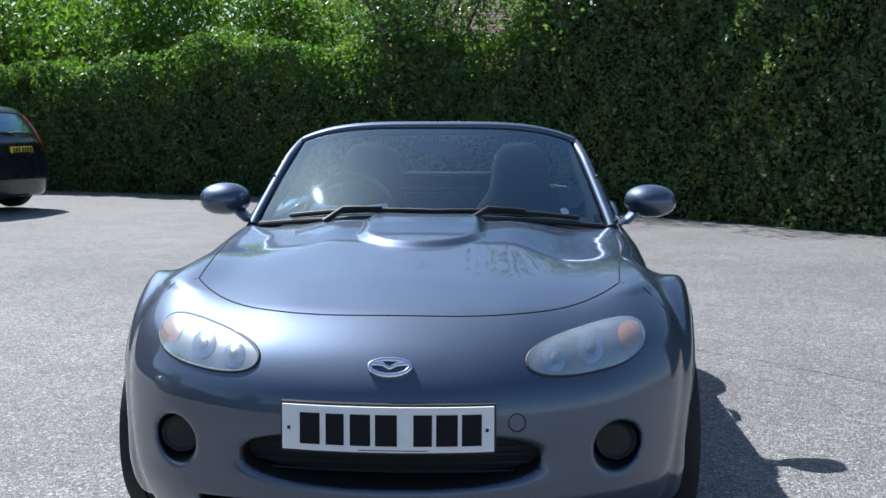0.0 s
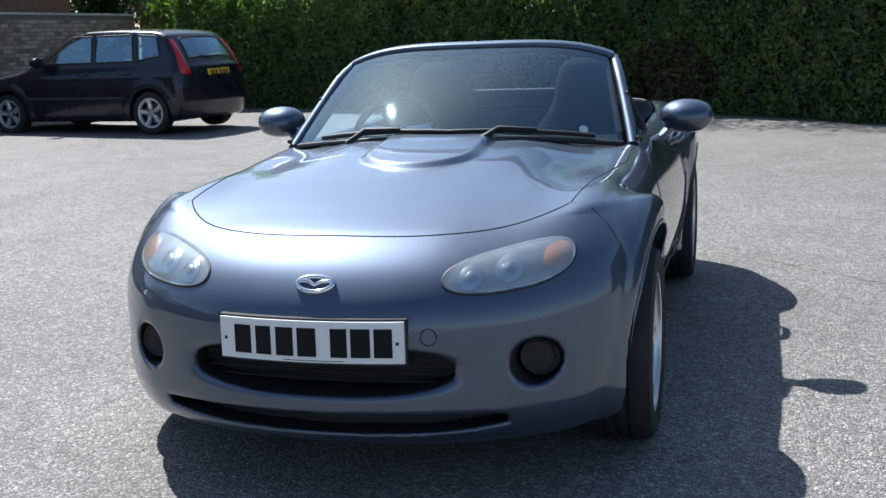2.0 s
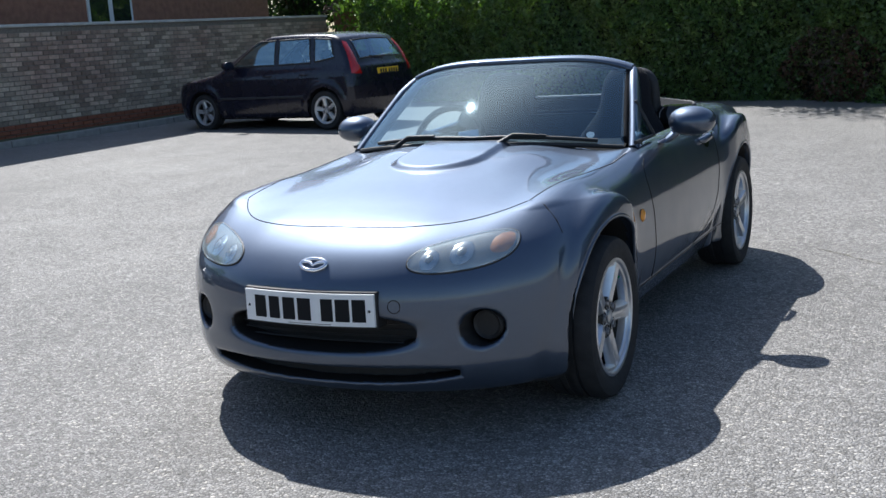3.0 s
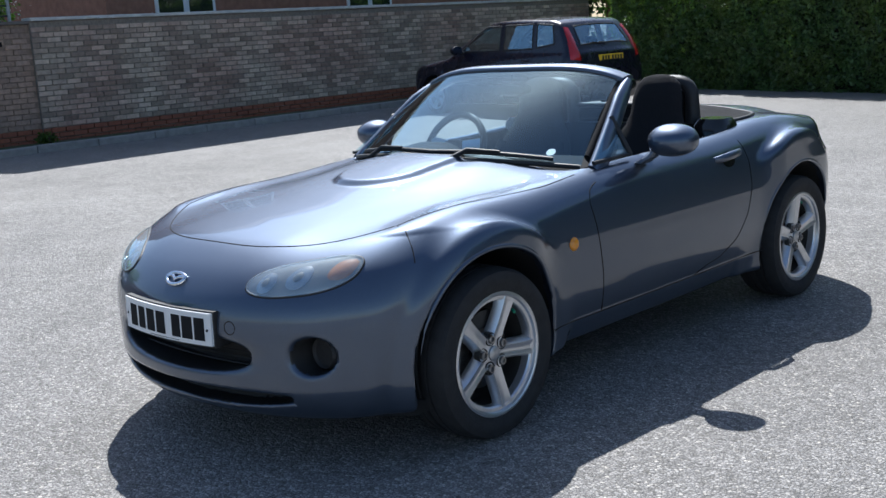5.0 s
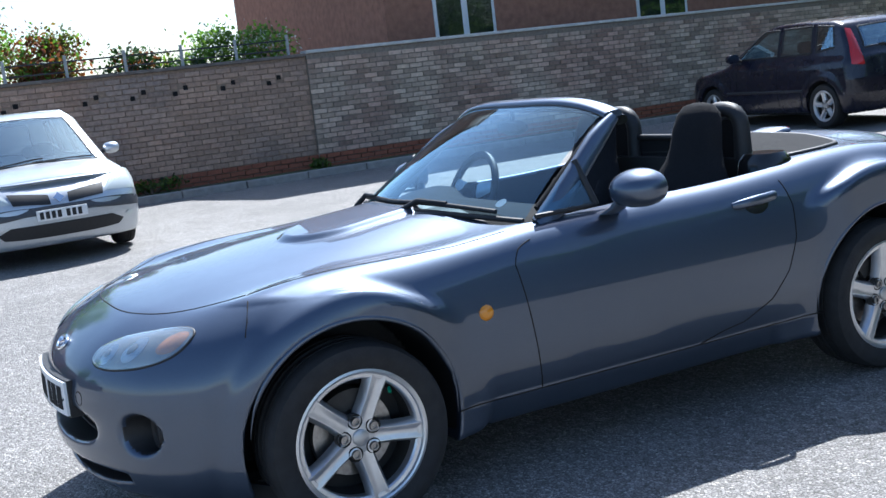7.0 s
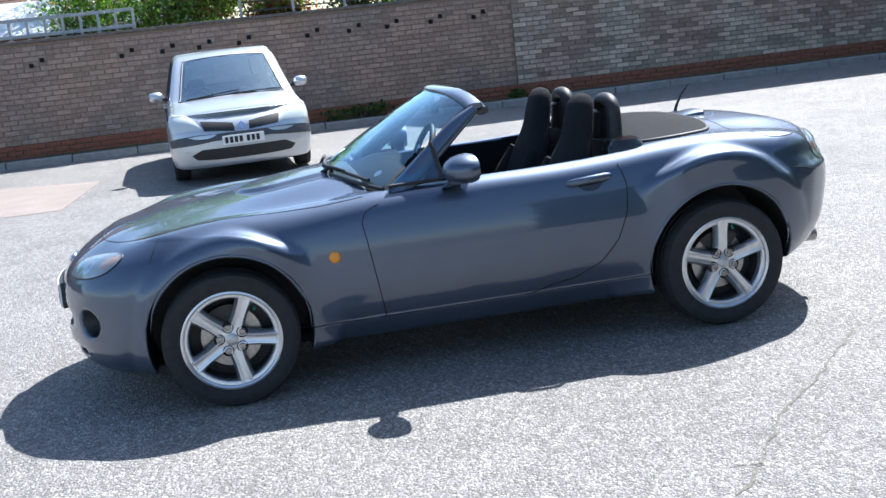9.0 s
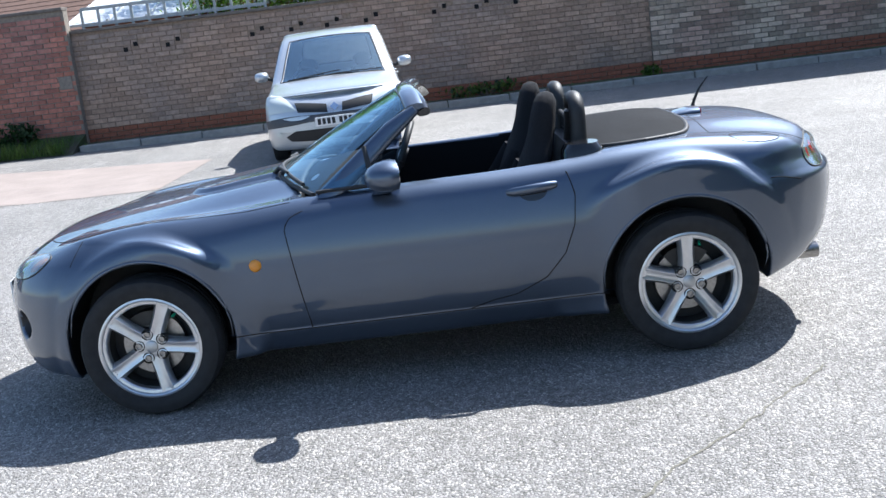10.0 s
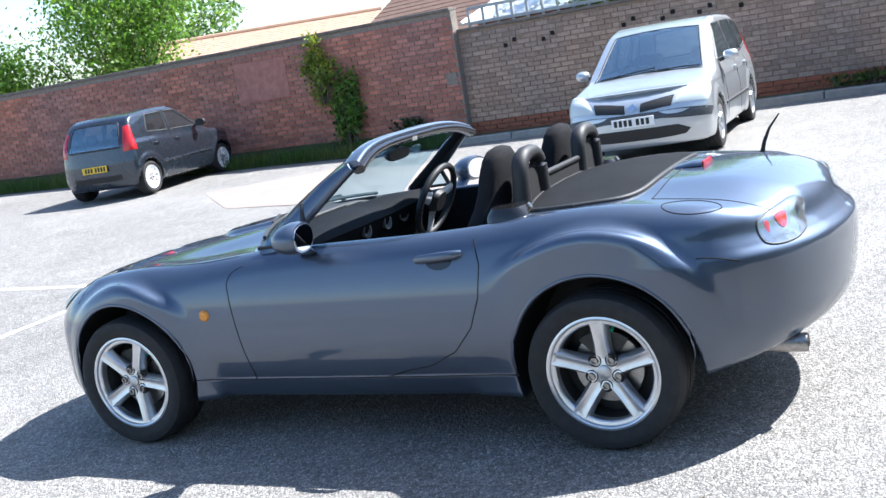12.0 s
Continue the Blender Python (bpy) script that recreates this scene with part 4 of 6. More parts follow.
        part("side_bolster", tube([(x0 - 0.2, 0.36, 0.5), (x0 - 0.21, 0.47, 0.66), (x0 - 0.18, 0.55, 0.82)], [0.05, 0.055, 0.03], 10), M_FABRIC, seat, smooth=True, angle=60)
        hoop = new("roll_hoop")
        hoop.parent = car
        tagged(hoop, "black moulded roll hoop behind the seat")
        pts, xr = [], 0.105
        for t in np.linspace(math.pi, 0, 15):
            pts.append((x0 + xr * math.copysign(abs(math.cos(t)) ** 0.7, math.cos(t)), 0.80, 1.01 + 0.095 * math.sin(t) ** 0.8))
        pts = [(x0 - xr - 0.01, 0.79, 0.86)] + pts + [(x0 + xr + 0.01, 0.79, 0.86)]
        part("hoop_cover", tube(pts, [0.042] + [0.036] * 15 + [0.042], 12, (1.0, 0.9)), M_BLACK, hoop, smooth=True, angle=60)
        part("hoop_infill", box(x0 - 0.09, x0 + 0.09, 0.795, 0.805, 0.87, 1.06, 0.003), M_GAP, hoop)
        sb = part("belt_tower", loft([ellipse_ring((s * 0.585, 0.79, z), a, b, 20, 3) for z, a, b in ((0.84, 0.10, 0.10), (0.90, 0.095, 0.09), (0.93, 0.075, 0.07))]), M_BLACK_GLOSS, car, "black glossy belt tower", smooth=True, angle=50)
    deflector = part("wind_deflector", box(-0.235, 0.235, 0.80, 0.806, 0.90, 0.985, 0.002), M_GAP, car, "low black wind deflector between the hoops")
    part("rail", tube([(-0.24, 0.80, 0.99), (0.24, 0.80, 0.99)], 0.014, 10), M_BLACK, deflector, smooth=True)
    rows = []
    for x in np.linspace(-0.62, 0.62, 25):
        yf = -0.56 + 0.21 * (x / 0.655) ** 2
        zf = 0.045 * (x / 0.62) ** 2
        hb = 0.035 * math.exp(-((x + 0.36) / 0.17) ** 4)
        rows.append([(x, yf + 0.02, 0.60), (x, yf, 0.86 - zf), (x, yf + 0.06, 0.885 - zf), (x, max(-0.30, yf + 0.12), 0.882 + hb - zf), (x, -0.20 + hb, 0.868 + hb), (x, -0.165 + hb, 0.835 + hb * 0.5), (x, -0.22, 0.74), (x, -0.25, 0.60)])
    part("dashboard", loft(rows), M_DASH, car, "dark moulded dashboard", smooth=True, angle=45)
    for gx in (-0.47, -0.36, -0.25):
        g = part("gauge", revolve([(0.001, -0.185), (0.045, -0.185), (0.05, -0.17), (0.046, -0.17), (0.044, -0.182)], 24, 'y'), M_SILVER, car, smooth=True)
        g.location = (gx, 0, 0.82)
    for gx in (-0.6, 0.12, -0.08, 0.6):
        g = part("air_vent", revolve([(0.001, -0.195), (0.03, -0.195), (0.036, -0.172), (0.03, -0.172), (0.028, -0.19)], 20, 'y'), M_SILVER, car, smooth=True)
        g.location = (gx, 0, 0.80)
    part("centre_console", loft([ellipse_ring((0, yy, zz), 0.10, 0.10, 16, 4, 'xz') for yy, zz in ((-0.35, 0.62), (-0.15, 0.52), (0.2, 0.44), (0.6, 0.5), (0.72, 0.66))]), M_DASH, car, smooth=True, angle=40)
    part("gear_lever", tube([(0, -0.02, 0.52), (0, -0.03, 0.64), (0, -0.03, 0.67)], [0.012, 0.012, 0.026], 12), M_BLACK_GLOSS, car, smooth=True)
    wheel = new("steering_wheel")
    wheel.parent = car
    tagged(wheel, "black three-spoke steering wheel with silver spokes")
    wheel.matrix_local = Matrix.Translation((-0.36, -0.035, 0.845)) @ pose(0, 0, 0, 66, 0, 0)
    pts = [(0.182 * math.cos(t), 0.182 * math.sin(t), 0) for t in np.linspace(0, 2 * math.pi, 49)]
    part("rim", tube(pts, 0.017, 10), M_BLACK, wheel, smooth=True, angle=80)
    part("hub", loft([ellipse_ring((0, 0, z), a, b, 24, 2.5) for z, a, b in ((-0.03, 0.05, 0.05), (0.0, 0.072, 0.06), (0.022, 0.06, 0.05), (0.027, 0.03, 0.025))]), M_BLACK, wheel, smooth=True)
    for t in (-90, 15, 165):
        a = radians(t)
        part("spoke", tube([(0.06 * math.cos(a), 0.06 * math.sin(a), 0.008), (0.175 * math.cos(a), 0.175 * math.sin(a), 0.0)], [0.036, 0.024], 8, (1.0, 0.30)), M_BRIGHTSILVER, wheel, smooth=True)
    part("steering_column", tube([(-0.36, -0.05, 0.84), (-0.36, -0.30, 0.74)], [0.045, 0.055], 12), M_DASH, car, smooth=True)
    part("underbody", box(-0.62, 0.62, -1.60, 1.30, 0.185, 0.22, 0.01), M_GAP, car)
    for s in (1, -1):
        for a, turn in ((-1.165, -0.42), (1.165, 0.0)):
            alloy_wheel(car, turn=turn if s > 0 else 0.9, m=Matrix.Translation((s * 0.742, a, 0.305)) @ (pose(0, 0, 0) if s > 0 else pose(0, 0, 0, 0, 0, 180)))
    return car


roadster()


# ---- parked cars ----
def parked_car(spec):
    """A closed car: front towards -y, wheels on z = 0, built round the middle of the wheelbase."""
    wb, fo, ro, W, H = spec["wb"], spec["fo"], spec["ro"], spec["width"], spec["height"]
    yf, yr = -wb / 2 - fo, wb / 2 + ro
    low = curve(*zip(*spec["low"]))
    cab = curve(*zip(*spec["cabin"]))
    belt, tumble, wr = spec["belt"], spec["tumble"], spec["wheel"]
    paint = spec["paint"]
    hw = W / 2

    def wid(y, z):
        w = hw - 0.012 - 0.05 * (np.maximum(z - 0.6, 0) / 0.35) ** 2 - 0.05 * (np.maximum(0.5 - z, 0) / 0.3) ** 2
        for a in (-wb / 2, wb / 2):
            w = w + 0.02 * sstep(wr + 0.19, wr + 0.10, np.hypot(y - a, z - wr))
        return w

    def shell(p):
        x, y, z = np.abs(p[:, 0]), p[:, 1], p[:, 2]
        t = np.clip(x / hw, 0, 1)
        sl = np.abs(low(y + 0.02) - low(y - 0.02)) / 0.04
        f = smax((z - low(y) + 0.04 * t ** 3) / np.sqrt(1 + sl ** 2), x - wid(y, z), 0.09)
        sc = np.abs(cab(y + 0.02) - cab(y - 0.02)) / 0.04
        g = smax((z - cab(y + spec["curve"] * t ** 2 * np.sign(y - 0.1)) + 0.03 * t ** 2) / np.sqrt(1 + sc ** 2), x - (hw - 0.075 - tumble * (z - belt)), 0.07)
        f = smin(f, np.maximum(g, belt - 0.15 - z), 0.03)
        fr = yf + 0.30 * t ** 3.2 + spec["nose"] * np.clip((z - 0.5) / 0.4, 0, 1) ** 2 + 0.05 * np.clip((0.42 - z) / 0.2, 0, 1)
        f = smax(f, (fr - y) * 0.85, 0.08)
        rr = yr - 0.16 * t ** 3.5 - spec["tail"] * np.clip((z - 0.62) / 0.5, 0, 2) - 0.05 * np.clip((0.42 - z) / 0.2, 0, 1)
        f = smax(f, (y - rr) * 0.9, 0.07)
        return smax(f, 0.19 - z, 0.05)

    def body(p):
        x, y, z = np.abs(p[:, 0]), p[:, 1], p[:, 2]
        f = shell(p)
        for a in (-wb / 2, wb / 2):
            f = np.maximum(f, -np.maximum(np.hypot(y - a, z - wr) - wr - 0.045, hw * 0.55 - x))
        return f

    car = thing(spec["name"], spec["label"], "car")
    h = 0.024
    verts, faces, normals = solid(body, (-hw - 0.06, yf - 0.06, 0.12), (hw + 0.06, yr + 0.06, H + 0.06), h, 4)
    c = verts[faces].mean(1)
    x, y, z = np.abs(c[:, 0]), c[:, 1], c[:, 2]
    nz = normals[faces].mean(1)[:, 2]
    names = ["body_side", "bonnet", "front_bumper", "front_door", "rear_door", "tailgate", "rear_bumper", "roof", "wheel_arch"]
    k = np.zeros(len(faces), int)
    d0, d1, d2 = spec["doors"]
    side = (x > hw * 0.55) & (z < belt + 0.02) & (z > 0.28)
    k[side & (y > d0) & (y < d1)] = 3
    k[side & (y > d1) & (y < d2)] = 4
    k[(nz > 0.5) & (z > H - 0.2)] = 7
    k[(y < spec["cowl"]) & (nz > 0.35) & (x < hw * 0.82) & (z > 0.55)] = 1
    k[(y < -wb / 2 - wr + 0.02) & (z < 0.66)] = 2
    k[(y > yr - 0.45) & (z > 0.62) & (x < hw * 0.8) & (nz < 0.6)] = 5
    k[(y > wb / 2 + wr - 0.02) & (z < 0.60)] = 6
    k[(shell(c) < -0.03) & (z < wr * 2 + 0.1)] = 8

    def outline(corners, n):
        pts = []
        o = [Vector(q) for q in corners]
        for i, q in enumerate(o):
            r = o[(i + 1) % len(o)]
            pts += [tuple(q.lerp(r, t / n)) for t in range(n)]
        return pts

    def within(corners, u, v, ax, bx):
        q = settle(shell, outline(corners, 6), 8)
        q = q[:, (ax, bx)]
        q = q.mean(0) + (q - q.mean(0)) * 0.95
        ok = np.zeros(len(u), bool)
        for (x0, y0), (x1, y1) in zip(q, np.roll(q, -1, 0)):
            ok ^= ((y0 > v) != (y1 > v)) & (u < (x1 - x0) * (v - y0) / (y1 - y0 + 1e-9) + x0)
        return ok
    drop = np.zeros(len(faces), bool)
    nx = np.abs(normals[faces].mean(1)[:, 0])
    for w in spec["windows"]:
        drop |= within(w, y, z, 1, 2) & (x > hw * 0.5) & (nx > 0.5)
    drop |= within(spec["screen"], c[:, 0], z, 0, 2) & (y < 0.2) & (nx < 0.6)
    drop |= within(spec["backlight"], c[:, 0], z, 0, 2) & (y > 0.8) & (nx < 0.6)
    edge = np.intersect1d(np.unique(faces[drop]), np.unique(faces[~drop]))
    rim = [outline(spec["screen"], 40), outline(spec["backlight"], 40)]
    rim += [outline([(s * a, b, d) for a, b, d in w], 40) for w in spec["windows"] for s in (1, -1)]
    rim = settle(shell, [q for o in rim for q in o], 8)
    for i in edge:
        verts[i] = rim[np.argmin(((rim - verts[i]) ** 2).sum(1))]
    faces, k = faces[~drop], k[~drop]
    split_solid(verts, faces, normals, k, names, car, [paint] * 8 + [M_BLACK], ("body_side", "front_door", "rear_door", "wheel_arch"))

    def lay(corners, n, name, material, lift=0.004, dome=0.004, label="", rings=5, parent=car):
        """Lay a patch, its outline a closed run of corner points, each side cut into n."""
        return lens_patch(shell, outline(corners, n), lift, parent, name, material, rings, label, dome)

    # glass in black seals, and the cabin behind it
    def pane(corners, name, label, rings=5):
        ob = lay(corners, 8, name, spec["glass"], lift=0.002, dome=0.0, label=label, rings=rings)
        ob.visible_shadow = False
        o = outline(corners, 8)
        strip(shell, o + [o[0]], 0.017, ob, "window_seal", M_BLACK, lift=-0.006)
    pane(spec["screen"], "windscreen", "clear windscreen", 8)
    pane(spec["backlight"], "rear_window", "tinted rear window")
    cw, cy = hw - 0.16, spec["cowl"]
    part("cabin_lining", box(-cw, cw, cy + 0.1, yr - 0.35, 0.25, belt - 0.22, 0.02), M_DASH, car)
    part("dashboard", box(-cw, cw, cy + 0.05, cy + 0.55, 0.5, belt - 0.02, 0.06), M_DASH, car, smooth=True, angle=40)
    for sy, ht in ((0.30, 0.40), (1.05, 0.36)):
        for s in (1, -1):
            sx = s * hw * 0.44
            seat = part("seat", loft([ellipse_ring((sx, sy + dy, belt - 0.35 + z), a, b_, 16, 2.8) for dy, z, a, b_ in ((0, 0, 0.24, 0.09), (0.03, 0.2, 0.235, 0.08), (0.07, ht - 0.03, 0.17, 0.06), (0.08, ht, 0.08, 0.03))]), M_FABRIC, car, smooth=True, angle=60)
            part("headrest", loft([ellipse_ring((sx, sy + 0.09, belt - 0.35 + ht + z), a, 0.045, 16, 2.8) for z, a in ((0.01, 0.08), (0.05, 0.125), (0.13, 0.12), (0.17, 0.07))]), M_FABRIC, seat, smooth=True, angle=60)
    tq = [(0.19 * math.cos(t), 0.19 * math.sin(t), 0) for t in np.linspace(0, 2 * math.pi, 33)]
    sw = part("steering_wheel", tube(tq, 0.018, 8), M_BLACK, car, smooth=True, angle=80)
    sw.matrix_local = Matrix.Translation((-hw * 0.44, cy + 0.66, belt - 0.04)) @ pose(0, 0, 0, 62, 0, 0)
    for s in (1, -1):
        for w in spec["windows"]:
            pane([(s * a, b, d) for a, b, d in w], "side_window", "clear side window")
        for ln in spec["gaps"]:
            strip(shell, [(s * hw, b, d) for b, d in ln], 0.005, car, "panel_gap", M_GAP, lift=-0.001)
        strip(shell, [(s * hw, b, 0.50) for b in np.linspace(-wb / 2 + wr + 0.1, wb / 2 - wr - 0.1, 16)], 0.022, car, "rubbing_strip", spec["strip"], lift=-0.006)
        for b in spec["handles"]:
            q = settle(shell, [(s * hw, b, belt - 0.10)], 8)[0]
            part("door_handle", tube([(q[0], b - 0.08, q[2]), (q[0] + s * 0.03, b - 0.05, q[2]), (q[0] + s * 0.03, b + 0.05, q[2]), (q[0], b + 0.08, q[2])], 0.012, 8), spec["handle"], car, smooth=True)
        my = spec["mirror_y"]
        m = part("door_mirror", loft([ellipse_ring((s * (hw + 0.08), my + dy, belt + 0.08), a, b, 16, 2.5, 'xz') for dy, a, b in ((-0.09, 0.03, 0.02), (-0.06, 0.08, 0.055), (0, 0.10, 0.07), (0.04, 0.095, 0.065))]), spec["mirror"], car, smooth=True, angle=50)
        part("mirror_stalk", tube([(s * (hw - 0.07), my, belt + 0.03), (s * (hw + 0.02), my, belt + 0.06)], 0.025, 8), M_BLACK, m, smooth=True)
        lay([(s * a, b, d) for a, b, d in spec["headlamp"]], 14, "headlight", M_PALELENS, lift=0.006, rings=8, dome=0.012, label="clear headlight")
        lay([(s * a, b, d) for a, b, d in spec["taillamp"]], 6, "tail_lamp", M_REDLENS, dome=0.012, label="red tail lamp")
        for a in (-wb / 2, wb / 2):
            alloy_wheel(car, wr, 0.19, wr * spec["rim"], 0.2 + a, Matrix.Translation((s * (hw - 0.115), a, wr)) @ (pose(0, 0, 0) if s > 0 else pose(0, 0, 0, 0, 0, 180)), spec["spoke"], spec["spokes"])
    for name, pts, material in spec["extras"]:
        lay(pts, 18, name, material, lift=0.012 if name in ("fog_lamp", "emblem") else 0.007, dome=0.0, rings=14)
    # plates
    for q, material, d in ((spec["plate_f"], M_PLATE, -1), (spec["plate_r"], M_YPLATE, 1)):
        y0, z0 = q
        plate = part("number_plate", box(-0.26, 0.26, y0 - 0.008, y0 + 0.008, z0 - 0.056, z0 + 0.056, 0.004), material, car, "number plate with dark bars")
        for i in range(7):
            bx = -0.21 + i * 0.06 + (0.03 if i > 3 else 0)
            part("plate_bar", box(bx - 0.02, bx + 0.02, y0 + d * 0.008 - 0.002, y0 + d * 0.008 + 0.002, z0 - 0.038, z0 + 0.038), M_BLACK, plate)
    for x0, x1 in spec["wipers"]:
        a, b = Vector(x0), Vector(x1)
        p = settle(shell, [tuple(a.lerp(b, t)) for t in np.linspace(0, 1, 9)], 8)
        g = gradient(shell, p)
        p = p + 0.02 * g / np.linalg.norm(g, axis=1, keepdims=True)
        part("wiper", tube([tuple(q) for q in p], 0.009, 6), M_BLACK, car, smooth=True)
    part("underbody", box(-hw + 0.12, hw - 0.12, yf + 0.3, yr - 0.3, 0.17, 0.24, 0.01), M_GAP, car)
    return car


M_NAVY = paint_material("navy_paint", (0.007, 0.007, 0.018), rough=0.25, metal=0.1, coat=0.55)
M_SILVERPAINT = paint_material("silver_paint", (0.52, 0.545, 0.57), rough=0.34, metal=0.7)
M_SLATE = paint_material("slate_paint", (0.034, 0.044, 0.062), rough=0.25, metal=0.6)
M_DARKTRIM = mat("dark_grey_bumper", (0.035, 0.036, 0.04), rough=0.5, noise_scale=30, noise_amt=0.15)
# Grey bumper band, darkened in colour for the shade on the car's front.
M_SHADEDTRIM = mat("shaded_grey_bumper", (0.06, 0.064, 0.072), rough=0.45, noise_scale=30, noise_amt=0.15)
M_HUBCAP = mat("silver_hubcap", (0.75, 0.75, 0.76), rough=0.35, metal=0.4)

navy = parked_car(dict(
    name="hatchback", label="dark navy five-door hatchback parked by the hedge", wb=2.49, fo=0.79, ro=0.64, width=1.68, height=1.43, belt=0.93, tumble=0.28, wheel=0.29, rim=0.70,
    nose=0.16, tail=0.10, curve=0.10, cowl=-0.92, doors=(-0.62, 0.32, 1.02), paint=M_NAVY, glass=M_CARGLASS, strip=M_DARKTRIM, handle=M_NAVY, mirror=M_NAVY, spoke=M_ALLOY, spokes=5,
    low=[(-2.1, 0.60), (-1.95, 0.70), (-1.7, 0.78), (-1.2, 0.87), (-0.85, 0.92), (0, 0.93), (1.2, 0.95), (1.95, 0.95)],
    cabin=[(-1.2, 0.80), (-1.0, 0.92), (-0.6, 1.15), (-0.2, 1.36), (0.1, 1.42), (0.5, 1.43), (1.1, 1.41), (1.5, 1.35), (1.62, 1.22), (1.8, 0.96), (1.95, 0.7)],
    screen=[(-0.60, -0.93, 0.96), (0.60, -0.93, 0.96), (0.50, -0.22, 1.34), (-0.50, -0.22, 1.34)],
    backlight=[(-0.52, 1.74, 1.02), (0.52, 1.74, 1.02), (0.46, 1.60, 1.33), (-0.46, 1.60, 1.33)],
    windows=[[(0.72, -0.62, 0.97), (0.72, 0.27, 0.97), (0.62, 0.25, 1.33), (0.62, -0.10, 1.32)], [(0.72, 0.34, 0.97), (0.72, 0.98, 0.98), (0.62, 0.93, 1.33), (0.62, 0.33, 1.33)], [(0.72, 1.06, 0.99), (0.71, 1.42, 1.04), (0.63, 1.34, 1.30), (0.63, 1.02, 1.33)]],
    gaps=[[(-0.62, d) for d in np.linspace(0.28, 0.92, 10)], [(0.31, d) for d in np.linspace(0.28, 0.95, 10)], [(1.02 - 0.25 * max(0, 0.6 - d), d) for d in np.linspace(0.35, 0.95, 10)]],
    handles=(0.15, 0.88), mirror_y=-0.55,
    headlamp=[(0.42, -1.98, 0.62), (0.72, -1.80, 0.66), (0.74, -1.62, 0.76), (0.48, -1.86, 0.74)],
    taillamp=[(0.60, 1.84, 0.80), (0.72, 1.70, 0.80), (0.66, 1.58, 1.36), (0.585, 1.65, 1.36)],
    extras=[("grille", [(-0.35, -2.0, 0.40), (0.35, -2.0, 0.40), (0.32, -2.0, 0.52), (-0.32, -2.0, 0.52)], M_BLACK)],
    plate_f=(-2.035, 0.45), plate_r=(1.845, 0.80), wipers=[((-0.5, -0.95, 0.95), (0.1, -0.86, 1.0)), ((0.05, -0.95, 0.95), (0.55, -0.86, 1.0)), ((0.0, 1.76, 1.0), (0.32, 1.74, 1.03))]))
navy.matrix_world = Matrix.Translation((-7.9, 9.85, ground_z(-7.9, 9.85))) @ pose(0, 0, 0, 0, 0, -97)

